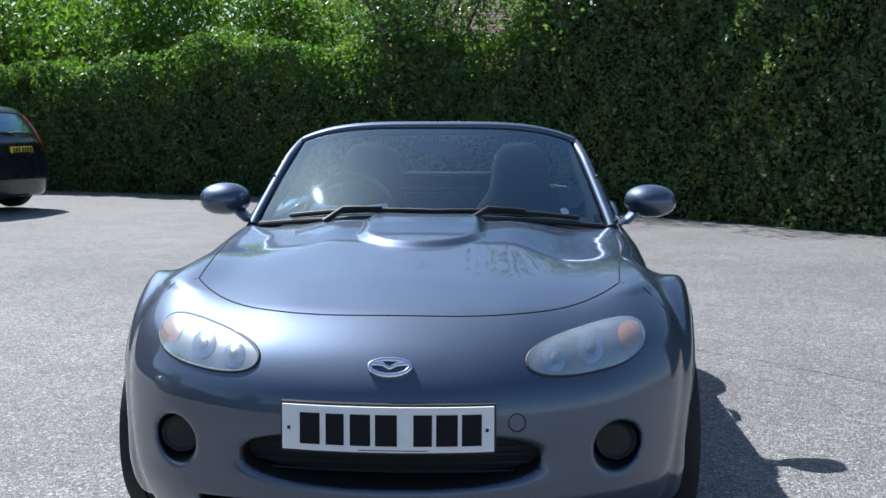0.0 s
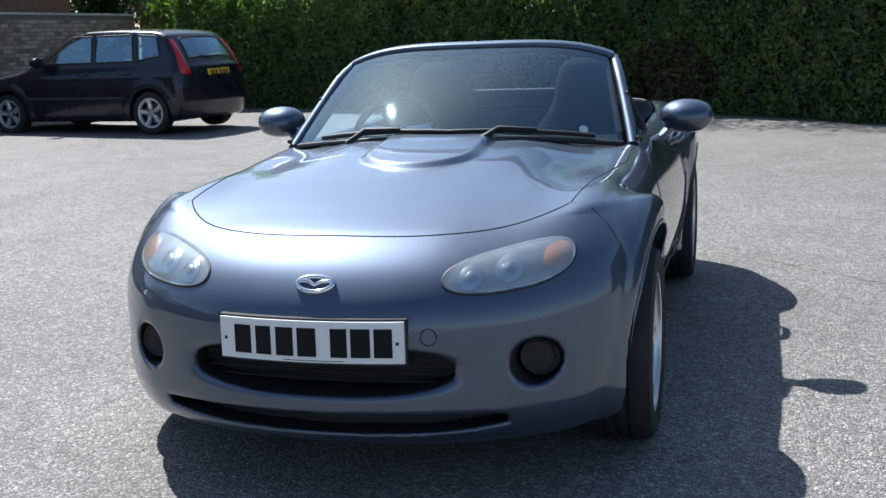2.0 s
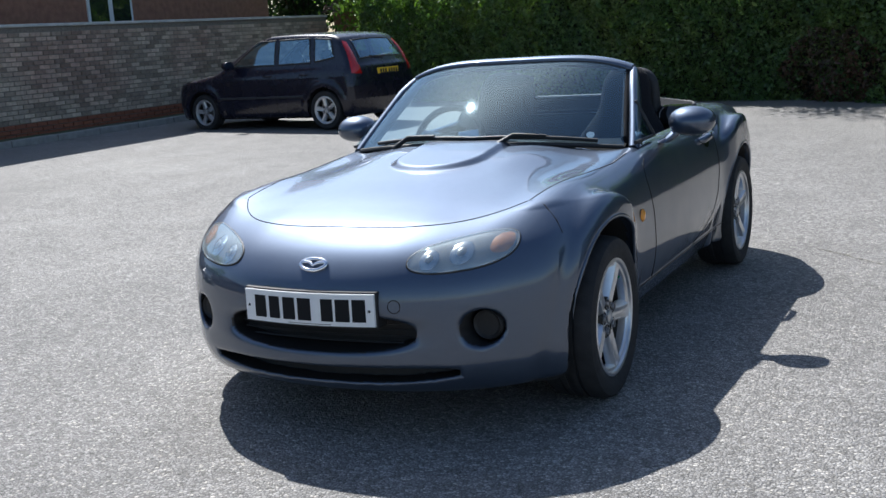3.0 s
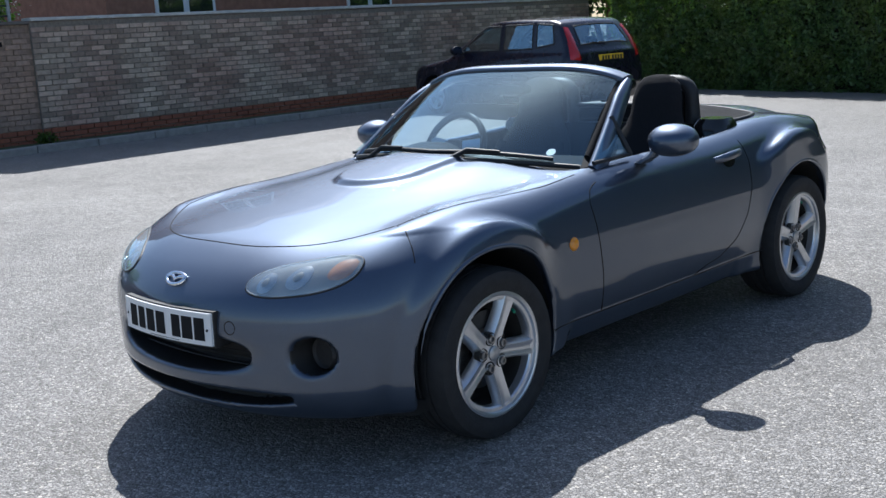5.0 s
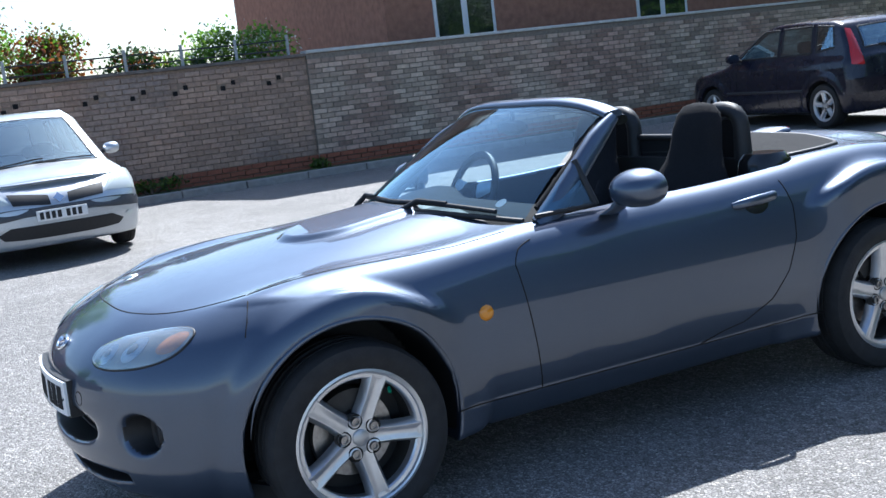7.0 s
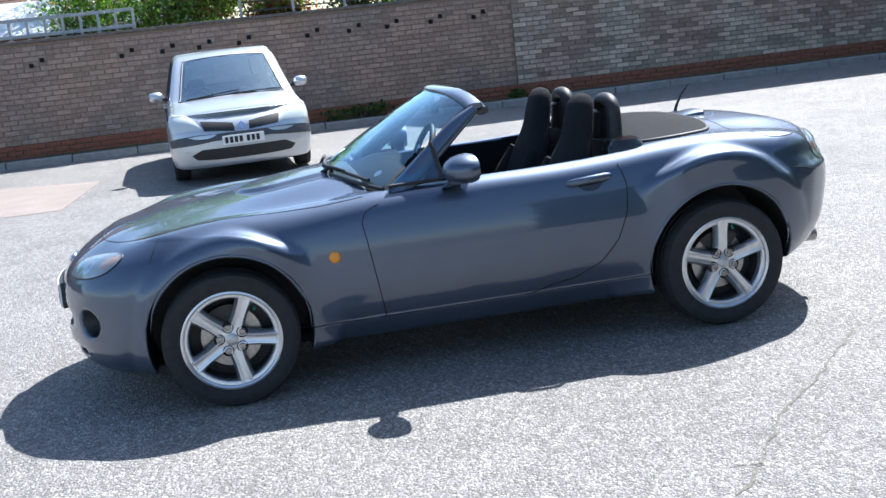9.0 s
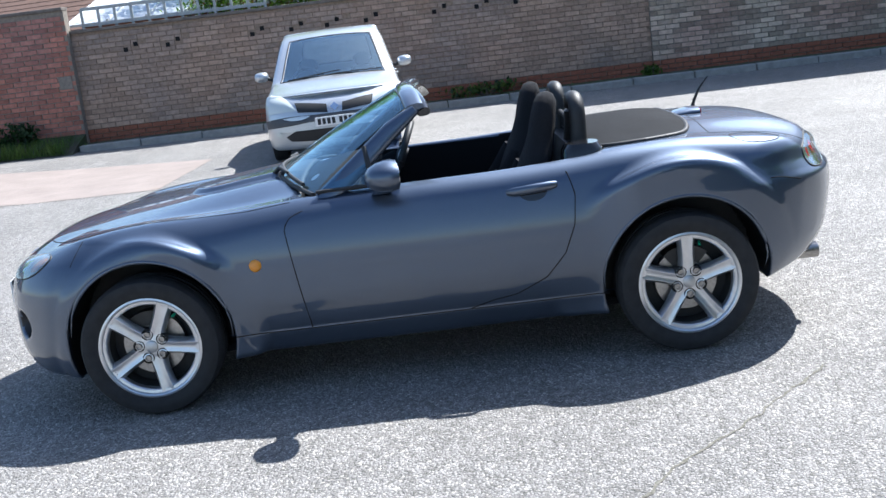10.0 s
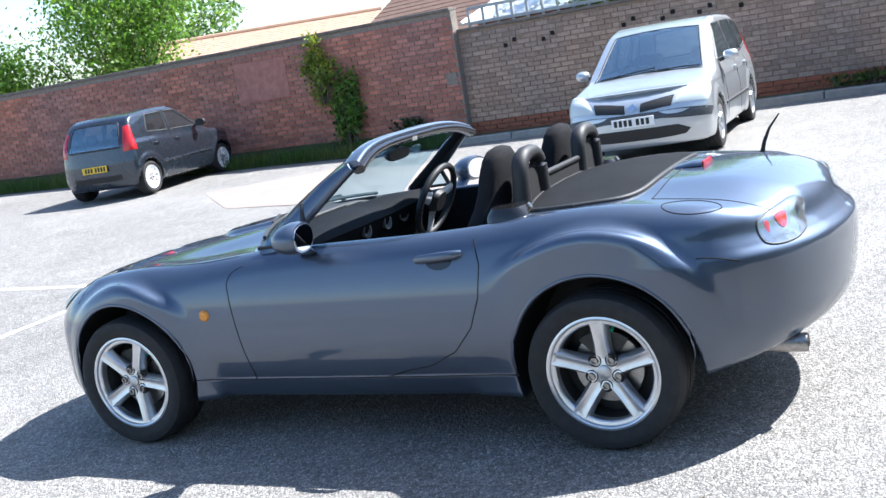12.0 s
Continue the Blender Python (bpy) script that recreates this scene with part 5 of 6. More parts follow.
silver = parked_car(dict(
    name="people_carrier", label="silver compact people carrier parked nose out by the wall", wb=2.685, fo=0.86, ro=0.72, width=1.81, height=1.62, belt=1.0, tumble=0.27, wheel=0.315, rim=0.68,
    nose=0.20, tail=0.10, curve=0.14, cowl=-1.05, doors=(-0.70, 0.40, 1.25), paint=M_SILVERPAINT, glass=M_CARGLASS, strip=M_DARKTRIM, handle=M_SILVERPAINT, mirror=M_SILVERPAINT, spoke=M_ALLOY, spokes=7,
    low=[(-2.3, 0.62), (-2.1, 0.76), (-1.8, 0.88), (-1.4, 0.97), (-1.0, 1.02), (0, 1.0), (1.4, 1.02), (2.1, 1.02)],
    cabin=[(-1.45, 0.88), (-1.2, 1.0), (-0.75, 1.28), (-0.3, 1.53), (0.0, 1.60), (0.5, 1.62), (1.2, 1.60), (1.7, 1.53), (1.85, 1.35), (2.0, 1.0), (2.1, 0.8)],
    screen=[(-0.70, -1.15, 1.02), (0.70, -1.15, 1.02), (0.56, -0.30, 1.52), (-0.56, -0.30, 1.52)],
    backlight=[(-0.56, 1.94, 1.08), (0.56, 1.94, 1.08), (0.5, 1.80, 1.50), (-0.5, 1.80, 1.50)],
    windows=[[(0.80, -0.72, 1.04), (0.80, 0.34, 1.04), (0.67, 0.32, 1.50), (0.67, -0.20, 1.48)], [(0.80, 0.44, 1.04), (0.80, 1.20, 1.05), (0.67, 1.15, 1.50), (0.67, 0.43, 1.50)], [(0.80, 1.28, 1.06), (0.77, 1.72, 1.12), (0.68, 1.64, 1.44), (0.67, 1.25, 1.49)]],
    gaps=[[(-0.70, d) for d in np.linspace(0.28, 1.0, 10)], [(0.39, d) for d in np.linspace(0.28, 1.0, 10)], [(1.25 - 0.3 * max(0, 0.65 - d), d) for d in np.linspace(0.35, 1.0, 10)]],
    handles=(0.2, 1.05), mirror_y=-0.68,
    headlamp=[(0.47, -2.10, 0.66), (0.82, -1.90, 0.64), (0.87, -1.62, 0.86), (0.66, -1.86, 0.88)],
    taillamp=[(0.70, 1.96, 0.80), (0.82, 1.80, 0.80), (0.74, 1.72, 1.30), (0.64, 1.82, 1.30)],
    extras=[("grille", [(-0.46, -2.13, 0.650), (-0.09, -2.2, 0.625), (-0.10, -2.16, 0.755), (-0.50, -2.05, 0.785)], M_BLACK), ("grille", [(0.46, -2.13, 0.650), (0.09, -2.2, 0.625), (0.10, -2.16, 0.755), (0.50, -2.05, 0.785)], M_BLACK),
            ("bumper_insert", [(-0.86, -1.90, 0.47), (-0.5, -2.12, 0.52), (0.5, -2.12, 0.52), (0.86, -1.90, 0.47), (0.86, -1.82, 0.56), (0.3, -2.2, 0.615), (-0.3, -2.2, 0.615), (-0.86, -1.82, 0.56)], M_SHADEDTRIM),
            ("lower_intake", [(-0.60, -2.12, 0.30), (0.60, -2.12, 0.30), (0.66, -2.1, 0.36), (0.52, -2.15, 0.43), (-0.52, -2.15, 0.43), (-0.66, -2.1, 0.36)], M_BLACK),
            ("fog_lamp", [(-0.78, -2.0, 0.40), (-0.73, -2.05, 0.36), (-0.68, -2.08, 0.40), (-0.73, -2.05, 0.44)], M_PALELENS), ("fog_lamp", [(0.78, -2.0, 0.40), (0.73, -2.05, 0.36), (0.68, -2.08, 0.40), (0.73, -2.05, 0.44)], M_PALELENS),
            ("emblem", [(-0.06, -2.2, 0.715), (0.0, -2.2, 0.635), (0.06, -2.2, 0.715), (0.0, -2.2, 0.795)], M_CHROME)],
    plate_f=(-2.225, 0.52), plate_r=(2.03, 0.80), wipers=[((-0.6, -1.18, 1.01), (0.1, -1.10, 1.06)), ((0.0, -1.18, 1.01), (0.66, -1.10, 1.06))]))
silver.matrix_world = Matrix.Translation((-8.5, -1.0, ground_z(-8.5, -1.0))) @ pose(0, 0, 0, 0, 0, 93) @ Matrix.Scale(0.87, 4)

slate = parked_car(dict(
    name="city_car", label="slate grey five-door city car parked by the red wall", wb=2.34, fo=0.62, ro=0.49, width=1.615, height=1.46, belt=0.96, tumble=0.26, wheel=0.28, rim=0.72,
    nose=0.14, tail=0.06, curve=0.10, cowl=-0.86, doors=(-0.55, 0.35, 1.0), paint=M_SLATE, glass=M_CARGLASS, strip=M_SLATE, handle=M_SLATE, mirror=M_BLACK, spoke=M_HUBCAP, spokes=10,
    low=[(-1.85, 0.62), (-1.7, 0.74), (-1.45, 0.84), (-1.1, 0.91), (-0.8, 0.94), (0, 0.95), (1.0, 1.0), (1.7, 1.0)],
    cabin=[(-1.1, 0.82), (-0.9, 0.95), (-0.5, 1.20), (-0.15, 1.39), (0.1, 1.45), (0.5, 1.46), (1.0, 1.44), (1.35, 1.38), (1.5, 1.2), (1.62, 0.95), (1.75, 0.7)],
    screen=[(-0.60, -0.85, 0.98), (0.60, -0.85, 0.98), (0.5, -0.18, 1.37), (-0.5, -0.18, 1.37)],
    backlight=[(-0.54, 1.58, 0.88), (0.54, 1.58, 0.88), (0.48, 1.46, 1.34), (-0.48, 1.46, 1.34)],
    windows=[[(0.72, -0.55, 1.0), (0.72, 0.30, 1.02), (0.62, 0.28, 1.36), (0.62, -0.08, 1.35)], [(0.72, 0.38, 1.02), (0.72, 0.98, 1.06), (0.62, 0.85, 1.35), (0.62, 0.37, 1.36)]],
    gaps=[[(-0.55, d) for d in np.linspace(0.28, 0.95, 10)], [(0.34, d) for d in np.linspace(0.28, 1.0, 10)], [(1.0 - 0.3 * max(0, 0.6 - d), d) for d in np.linspace(0.35, 1.0, 10)]],
    handles=(0.2, 0.85), mirror_y=-0.48,
    headlamp=[(0.42, -1.72, 0.66), (0.70, -1.52, 0.70), (0.70, -1.35, 0.82), (0.50, -1.60, 0.80)],
    taillamp=[(0.60, 1.60, 0.80), (0.72, 1.42, 0.80), (0.68, 1.36, 1.24), (0.58, 1.48, 1.24)],
    extras=[("bumper_insert", [(-0.5, 1.66, 0.32), (0.5, 1.66, 0.32), (0.5, 1.66, 0.42), (-0.5, 1.66, 0.42)], M_BLACK)],
    plate_f=(-1.80, 0.45), plate_r=(1.685, 0.56), wipers=[((-0.5, -0.87, 0.97), (0.1, -0.80, 1.02)), ((0.05, -0.87, 0.97), (0.55, -0.80, 1.02))]))
slate.matrix_world = Matrix.Translation((-9.7, -10.2, ground_z(-9.7, -10.2))) @ pose(0, 0, 0, 0, 0, -84) @ Matrix.Scale(0.9, 4)


# ---- plants ----
def leaf_material(name, color, second, rough=0.5, trans=0.35):
    m = mat(name, color, rough=rough, second=second, second_scale=1.6, second_at=0.55, island=0.45)
    nt = m.node_tree
    p = nt.nodes["Principled BSDF"]
    out = nt.nodes["Material Output"]
    tl = nt.nodes.new("ShaderNodeBsdfTranslucent")
    src = p.inputs["Base Color"].links[0].from_socket
    br = nt.nodes.new("ShaderNodeMix")
    br.data_type, br.blend_type = 'RGBA', 'MULTIPLY'
    br.inputs[0].default_value = 1
    br.inputs[7].default_value = (2.0, 2.3, 0.9, 1)
    nt.links.new(src, br.inputs[6])
    nt.links.new(br.outputs[2], tl.inputs[0])
    mx = nt.nodes.new("ShaderNodeMixShader")
    mx.inputs[0].default_value = trans
    nt.links.new(p.outputs[0], mx.inputs[1])
    nt.links.new(tl.outputs[0], mx.inputs[2])
    nt.links.new(mx.outputs[0], out.inputs[0])
    return m


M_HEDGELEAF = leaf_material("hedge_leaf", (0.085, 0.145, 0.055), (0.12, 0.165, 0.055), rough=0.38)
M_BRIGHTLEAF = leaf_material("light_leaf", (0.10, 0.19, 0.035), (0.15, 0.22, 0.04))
M_REDLEAF = leaf_material("reddish_leaf", (0.16, 0.05, 0.03), (0.07, 0.08, 0.025))
M_GOLDLEAF = leaf_material("golden_leaf", (0.22, 0.24, 0.03), (0.12, 0.18, 0.03))
M_DARKLEAF = leaf_material("dark_leaf", (0.02, 0.045, 0.015), (0.03, 0.055, 0.02))
M_DEADLEAF = leaf_material("dead_leaf", (0.09, 0.05, 0.03), (0.06, 0.05, 0.03), trans=0.2)
M_BLOSSOM = mat("white_blossom", (0.75, 0.72, 0.66), rough=0.7)
M_BARK = mat("bark", (0.09, 0.07, 0.055), rough=0.95, noise_scale=20, noise_amt=0.4, bump=0.6, bump_scale=40)
M_CORE = mat("shaded_hedge_twigs", (0.018, 0.02, 0.012), rough=1.0, noise_scale=9, noise_amt=0.6, bump=0.8, bump_scale=12)
M_GRASS = leaf_material("grass_blade", (0.05, 0.10, 0.02), (0.09, 0.12, 0.03))
rng = np.random.default_rng(7)


def leaves(name, pts, size, material, parent=None, spread=0.5, up=0.3):
    """A cloud of small folded leaves about the given points, as one mesh."""
    n = len(pts)
    pts = np.asarray(pts, float)
    s = size * rng.uniform(1 - spread, 1 + spread, n)[:, None]
    a = rng.normal(size=(n, 3))
    a[:, 2] += up
    a /= np.linalg.norm(a, axis=1, keepdims=True)
    b = np.cross(a, rng.normal(size=(n, 3)))
    b /= np.linalg.norm(b, axis=1, keepdims=True)
    nn = np.cross(a, b)
    v = np.stack([pts - a * s * 0.5, pts + b * s * 0.28 + nn * s * 0.08, pts + a * s * 0.5, pts - b * s * 0.28 + nn * s * 0.08], 1).reshape(-1, 3)
    me = bpy.data.meshes.new(name)
    me.vertices.add(4 * n)
    me.vertices.foreach_set("co", v.ravel())
    f = np.arange(4 * n).reshape(-1, 4)
    tri = np.concatenate([f[:, [0, 1, 2]], f[:, [0, 2, 3]]], 1).reshape(-1, 3)
    me.loops.add(tri.size)
    me.loops.foreach_set("vertex_index", tri.ravel())
    me.polygons.add(len(tri))
    me.polygons.foreach_set("loop_start", np.arange(0, tri.size, 3))
    me.update(calc_edges=True)
    me.materials.append(material)
    ob = new(name, me)
    if parent:
        ob.parent = parent
    return ob


HEDGE = [(-9.4, 14.3), (-6.5, 13.7), (-4.0, 13.2), (-0.5, 12.4), (1.8, 10.6), (3.4, 8.8), (6.0, 6.2), (10.0, 2.5)]


def hedge_height(d):
    return 2.10 + 0.45 * sstep(1.0, 6.0, d) + 1.05 * sstep(9.5, 11.0, d) + 0.12 * np.sin(1.7 * d) + 0.08 * np.sin(4.1 * d + 1)


def hedge():
    seg = [(Vector((*a, 0)), Vector((*b, 0))) for a, b in zip(HEDGE, HEDGE[1:])]
    lens = [(b - a).length for a, b in seg]
    total = sum(lens)

    def at(d):
        for (a, b), L in zip(seg, lens):
            if d <= L:
                t = (b - a).normalized()
                return a + t * d, t
            d -= L
        return seg[-1][1], (seg[-1][1] - seg[-1][0]).normalized()
    root = thing("hedge", "tall clipped dark green hedge along the car park edge", "hedge")
    rows = []
    for d in np.linspace(0, total, 60):
        p, t = at(d)
        back = Vector((-t.y, t.x, 0))
        if back.y < 0:
            back = -back
        h = float(hedge_height(d)) - 0.6
        g = ground_z(p.x, p.y)
        j = 0.08 * math.sin(3.1 * d)
        rows.append([p + back * (0.40 + j) + Vector((0, 0, g)), p + back * (0.36 + j) + Vector((0, 0, h * 0.5)), p + back * (0.46 - j) + Vector((0, 0, h)), p + back * 1.0 + Vector((0, 0, h + 0.05)), p + back * 1.3 + Vector((0, 0, g))])
    # Near-black core: shade deep among the leaves is put into its colour.
    ob = part("hedge_core", loft(rows), M_CORE, root, "dark twiggy inside with its shade in the colour")
    n = 200000
    d, u, r, q = rng.uniform(0, total, n), rng.uniform(0, 1, n), rng.normal(size=n), rng.uniform(size=n)
    starts = np.concatenate([[0], np.cumsum(lens)[:-1]])
    k = np.searchsorted(starts, d, side="right") - 1
    origin = np.array([tuple(a.xy) for a, b in seg])[k]
    along = np.array([tuple((b - a).normalized().xy) for a, b in seg])[k]
    p = origin + along * (d - starts[k])[:, None]
    back = np.stack([-along[:, 1], along[:, 0]], 1)
    back *= np.where(back[:, 1:] < 0, -1, 1)
    h = hedge_height(d)
    ph = rng.uniform(0, 6.28, 2)
    bulge = 0.10 * np.sin(2.3 * d + ph[0] + 3 * u) + 0.07 * np.sin(5.9 * d - 6 * u * h + ph[1]) + 0.05 * np.sin(13 * d + 9 * u * h)
    ground = np.array([ground_z(a, b) for a, b in p])
    face = q < 0.78
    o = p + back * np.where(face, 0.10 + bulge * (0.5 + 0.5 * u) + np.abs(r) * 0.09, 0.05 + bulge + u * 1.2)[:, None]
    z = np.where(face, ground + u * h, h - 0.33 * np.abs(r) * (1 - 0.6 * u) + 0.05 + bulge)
    o = np.concatenate([o, z[:, None]], 1)
    brown = face & (np.abs(d - 9.6) < 0.9 * (0.6 + 0.4 * np.sin(9 * u))) & (u < 0.42) & (r > -0.2)
    pts, dead, top = o[face & ~brown], o[brown], o[~face]
    leaves("hedge_leaves", pts, 0.068, M_HEDGELEAF, root)
    leaves("dead_leaves", dead, 0.065, M_DEADLEAF, root)
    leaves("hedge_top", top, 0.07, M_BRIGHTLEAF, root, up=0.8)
    return root


hedge()


def tree(x, y, trunk_h, crown_r, crown_z, count, material, label, name="tree", size=0.16, squash=1.0, seed=1):
    r = random.Random(seed)
    root = thing(name, label, "tree")
    root.location = (x, y, ground_z(x, y) - 0.02)
    pts = [(0, 0, 0)]
    for i in range(1, 6):
        pts.append((r.uniform(-0.06, 0.06) * i, r.uniform(-0.06, 0.06) * i, trunk_h * i / 5))
    part("trunk", tube(pts, [0.16 - 0.018 * i for i in range(6)], 9), M_BARK, root, smooth=True)
    ends = []
    for i in range(14):
        a, e = r.uniform(0, 6.28), r.uniform(-0.1, 1.2)
        L = crown_r * r.uniform(0.6, 1.0)
        s = Vector(pts[-1]) * r.uniform(0.6, 1.0)
        d = Vector((math.cos(a) * math.cos(e), math.sin(a) * math.cos(e), math.sin(e) * squash))
        mid = s + d * L * 0.5 + Vector((0, 0, 0.1))
        end = s + d * L + Vector((0, 0, crown_z - trunk_h)) * 0.6
        part("limb", tube([tuple(s), tuple(mid), tuple(end)], [0.05, 0.03, 0.012], 6), M_BARK, root, smooth=True)
        ends += [mid, end, mid.lerp(end, 0.5)]
    for _ in range(30):
        v = Vector((r.gauss(0, 1), r.gauss(0, 1), r.gauss(0, 1))).normalized() * crown_r * r.uniform(0.4, 1.0)
        ends.append(Vector((0, 0, crown_z)) + Vector((v.x, v.y, v.z * squash)))
    cl = np.array([tuple(e) for e in ends])
    k = rng.integers(0, len(cl), count)
    p = cl[k] + rng.normal(size=(count, 3)) * crown_r * 0.17
    leaves("crown", p, size, material, root)
    return root


tree(-6.9, 18.6, 1.6, 2.4, 3.5, 24000, M_BRIGHTLEAF, "light green tree behind the hedge", seed=3, size=0.11)
tree(-10.6, 18.9, 1.5, 2.2, 3.3, 20000, M_BRIGHTLEAF, "low leafy green tree behind the hedge", seed=13, size=0.11)
tree(-3.3, 19.4, 1.9, 2.6, 4.1, 24000, M_BRIGHTLEAF, "spreading green tree behind the hedge", seed=4, size=0.11)
tree(1.7, 19.0, 2.6, 2.6, 5.0, 16000, M_HEDGELEAF, "dense dark green tree behind the hedge", seed=5, size=0.11)
# Next two trees are added, set to throw dappled shade before the hedge.
tree(-0.9, 13.3, 2.7, 1.9, 4.4, 11000, M_HEDGELEAF, "leafy tree added over the tall hedge to cast dappled shade", seed=31, size=0.09)
tree(1.4, 11.9, 3.0, 1.7, 4.6, 9000, M_HEDGELEAF, "green tree added in the tall hedge to cast dappled shade", seed=32, size=0.09)
tree(6.0, 12.5, 2.2, 2.6, 4.6, 8000, M_HEDGELEAF, "dark tree above the hedge", seed=8)
tree(-14.6, 20.5, 1.6, 1.9, 3.9, 9000, M_DARKLEAF, "dark evergreen tree behind the wall", seed=6, squash=1.4)
tree(-16.2, -16.2, 2.0, 2.2, 4.3, 26000, M_BRIGHTLEAF, "leafy green tree above the garden wall", seed=9, squash=1.2, size=0.10)
tree(-13.6, -18.6, 1.2, 1.8, 2.6, 18000, M_BRIGHTLEAF, "pale green garden tree behind the wall", seed=10, size=0.10)
tree(-15.6, 18.2, 1.8, 2.1, 4.8, 9000, M_DARKLEAF, "tall dark conifer beside the brick building", seed=21, squash=1.5)
tree(-33.0, -28.0, 2.5, 2.4, 4.2, 4000, M_HEDGELEAF, "distant dark green garden tree", seed=11, size=0.25)


def shrub(x, y, z, rx, ry, rz, count, materials, label, size=0.066, name="shrub", stem=True):
    root = thing(name, label, "shrub")
    root.location = (x, y, z)
    if stem:
        for i in range(4):
            a = i * 1.6
            part("stem", tube([(0.05 * math.cos(a), 0.05 * math.sin(a), -rz), (rx * 0.4 * math.cos(a), ry * 0.4 * math.sin(a), 0.2 * rz)], [0.03, 0.012], 6), M_BARK, root)
    cen = rng.normal(size=(26, 3))
    cen /= np.linalg.norm(cen, axis=1, keepdims=True)
    cen *= rng.uniform(0.35, 0.95, (26, 1))
    for material, share, nm in materials:
        n = int(count * share)
        k = rng.integers(0, 26, n)
        p = (cen[k] + rng.normal(size=(n, 3)) * 0.2) * np.array([rx, ry, rz])
        leaves(nm, p, size if nm != "blossom" else size * 0.6, material, root)
    return root


WALL_X = -11.7
shrub(-12.6, -2.4, 2.0, 0.7, 1.1, 0.8, 11000, [(M_BRIGHTLEAF, 0.75, "foliage"), (M_BLOSSOM, 0.22, "blossom"), (M_REDLEAF, 0.1, "red_shoots")], "pale flowering shrub hanging over the wall")
shrub(-12.9, -1.2, 2.4, 0.8, 0.9, 0.8, 9000, [(M_BRIGHTLEAF, 0.7, "foliage"), (M_REDLEAF, 0.3, "red_shoots")], "green shrub with red young leaves behind the wall")
shrub(-12.5, 0.0, 2.05, 0.5, 0.7, 0.5, 6500, [(M_REDLEAF, 0.7, "foliage"), (M_BRIGHTLEAF, 0.3, "green_leaves")], "reddish leaved shrub behind the wall")
shrub(-12.4, 1.35, 1.95, 0.4, 0.6, 0.35, 1800, [(M_DARKLEAF, 0.8, "foliage"), (M_REDLEAF, 0.2, "red_shoots")], "dark shrub behind the wall")
shrub(-12.4, 2.7, 2.0, 0.5, 0.9, 0.42, 5600, [(M_BRIGHTLEAF, 0.8, "foliage"), (M_BLOSSOM, 0.25, "blossom")], "light green shrub above the wall")
tree(-15.0, -2.6, 1.6, 1.6, 3.7, 17000, M_BRIGHTLEAF, "bright green garden tree behind the wall", seed=14, size=0.085)
shrub(-11.5, -7.75, 1.62, 0.16, 0.35, 0.55, 1500, [(M_GOLDLEAF, 0.85, "foliage"), (M_HEDGELEAF, 0.15, "green_leaves")], "golden climber spilling over the red wall", name="climber")
shrub(-11.48, -7.35, 0.95, 0.14, 0.34, 0.62, 2200, [(M_BRIGHTLEAF, 0.8, "foliage"), (M_DARKLEAF, 0.2, "dark_leaves")], "green ivy growing up the red wall", name="ivy")
shrub(-11.4, -6.15, 0.45, 0.16, 0.32, 0.22, 900, [(M_DARKLEAF, 0.9, "foliage")], "low dark weeds at the foot of the red wall", name="weeds")
shrub(-11.5, 1.0, 0.30, 0.10, 0.55, 0.10, 350, [(M_GRASS, 0.8, "foliage"), (M_DARKLEAF, 0.2, "dark_leaves")], "straggly weeds at the foot of the wall", name="weeds", size=0.07)
shrub(-11.5, 3.55, 0.26, 0.1, 0.16, 0.12, 260, [(M_GRASS, 1, "foliage")], "tuft of weeds at a kerb joint", name="weeds", size=0.06)
shrub(-12.0, 2.0, 1.78, 0.2, 0.3, 0.2, 500, [(M_DARKLEAF, 1, "foliage")], "dark sprig hanging over the wall", name="climber", size=0.08, stem=False)


def grass(name, x0, x1, y0, y1, count, label, tall=0.22):
    p = np.stack([rng.uniform(x0, x1, count), rng.uniform(y0, y1, count), np.zeros(count)], 1)
    hgt = rng.uniform(0.4, 1.0, count) * tall
    lean = rng.normal(size=(count, 2)) * 0.06
    base = np.array([ground_z(a, b) for a, b, _ in p]) + 0.02
    side = rng.normal(size=(count, 2))
    side /= np.linalg.norm(side, axis=1, keepdims=True)
    v = np.empty((count, 3, 3))
    v[:, 0, :2], v[:, 1, :2], v[:, 2, :2] = p[:, :2] - side * 0.008, p[:, :2] + side * 0.008, p[:, :2] + lean
    v[:, 0, 2] = v[:, 1, 2] = base
    v[:, 2, 2] = base + hgt
    ob = mesh_object(name, v.reshape(-1, 3), np.arange(count * 3).reshape(-1, 3), M_GRASS, smooth=False)
    tagged(ob, label, "grass", kind="stuff")


grass("verge_grass", -11.65, -10.75, -17.0, -5.3, 16000, "rough green grass verge below the red wall", 0.26)
grass("kerb_grass", -11.62, -11.25, -5.2, 6.0, 2500, "thin weeds between kerb and wall", 0.10)

# ---- walls, kerbs, houses ----
M_MORTAR = mat("mortar", (0.225, 0.195, 0.165), rough=0.95, noise_scale=25, noise_amt=0.25, bump=0.4, bump_scale=120)
M_MORTAR_BROWN = mat("brown_mortar", (0.25, 0.185, 0.14), rough=0.95, noise_scale=25, noise_amt=0.25, bump=0.4, bump_scale=120)
M_BUFF = mat("buff_brick", (0.43, 0.35, 0.275), rough=0.9, random_amt=0.42, noise_scale=18, noise_amt=0.22, bump=0.5, bump_scale=120, second=(0.38, 0.26, 0.205), second_scale=0.9, second_at=0.52)
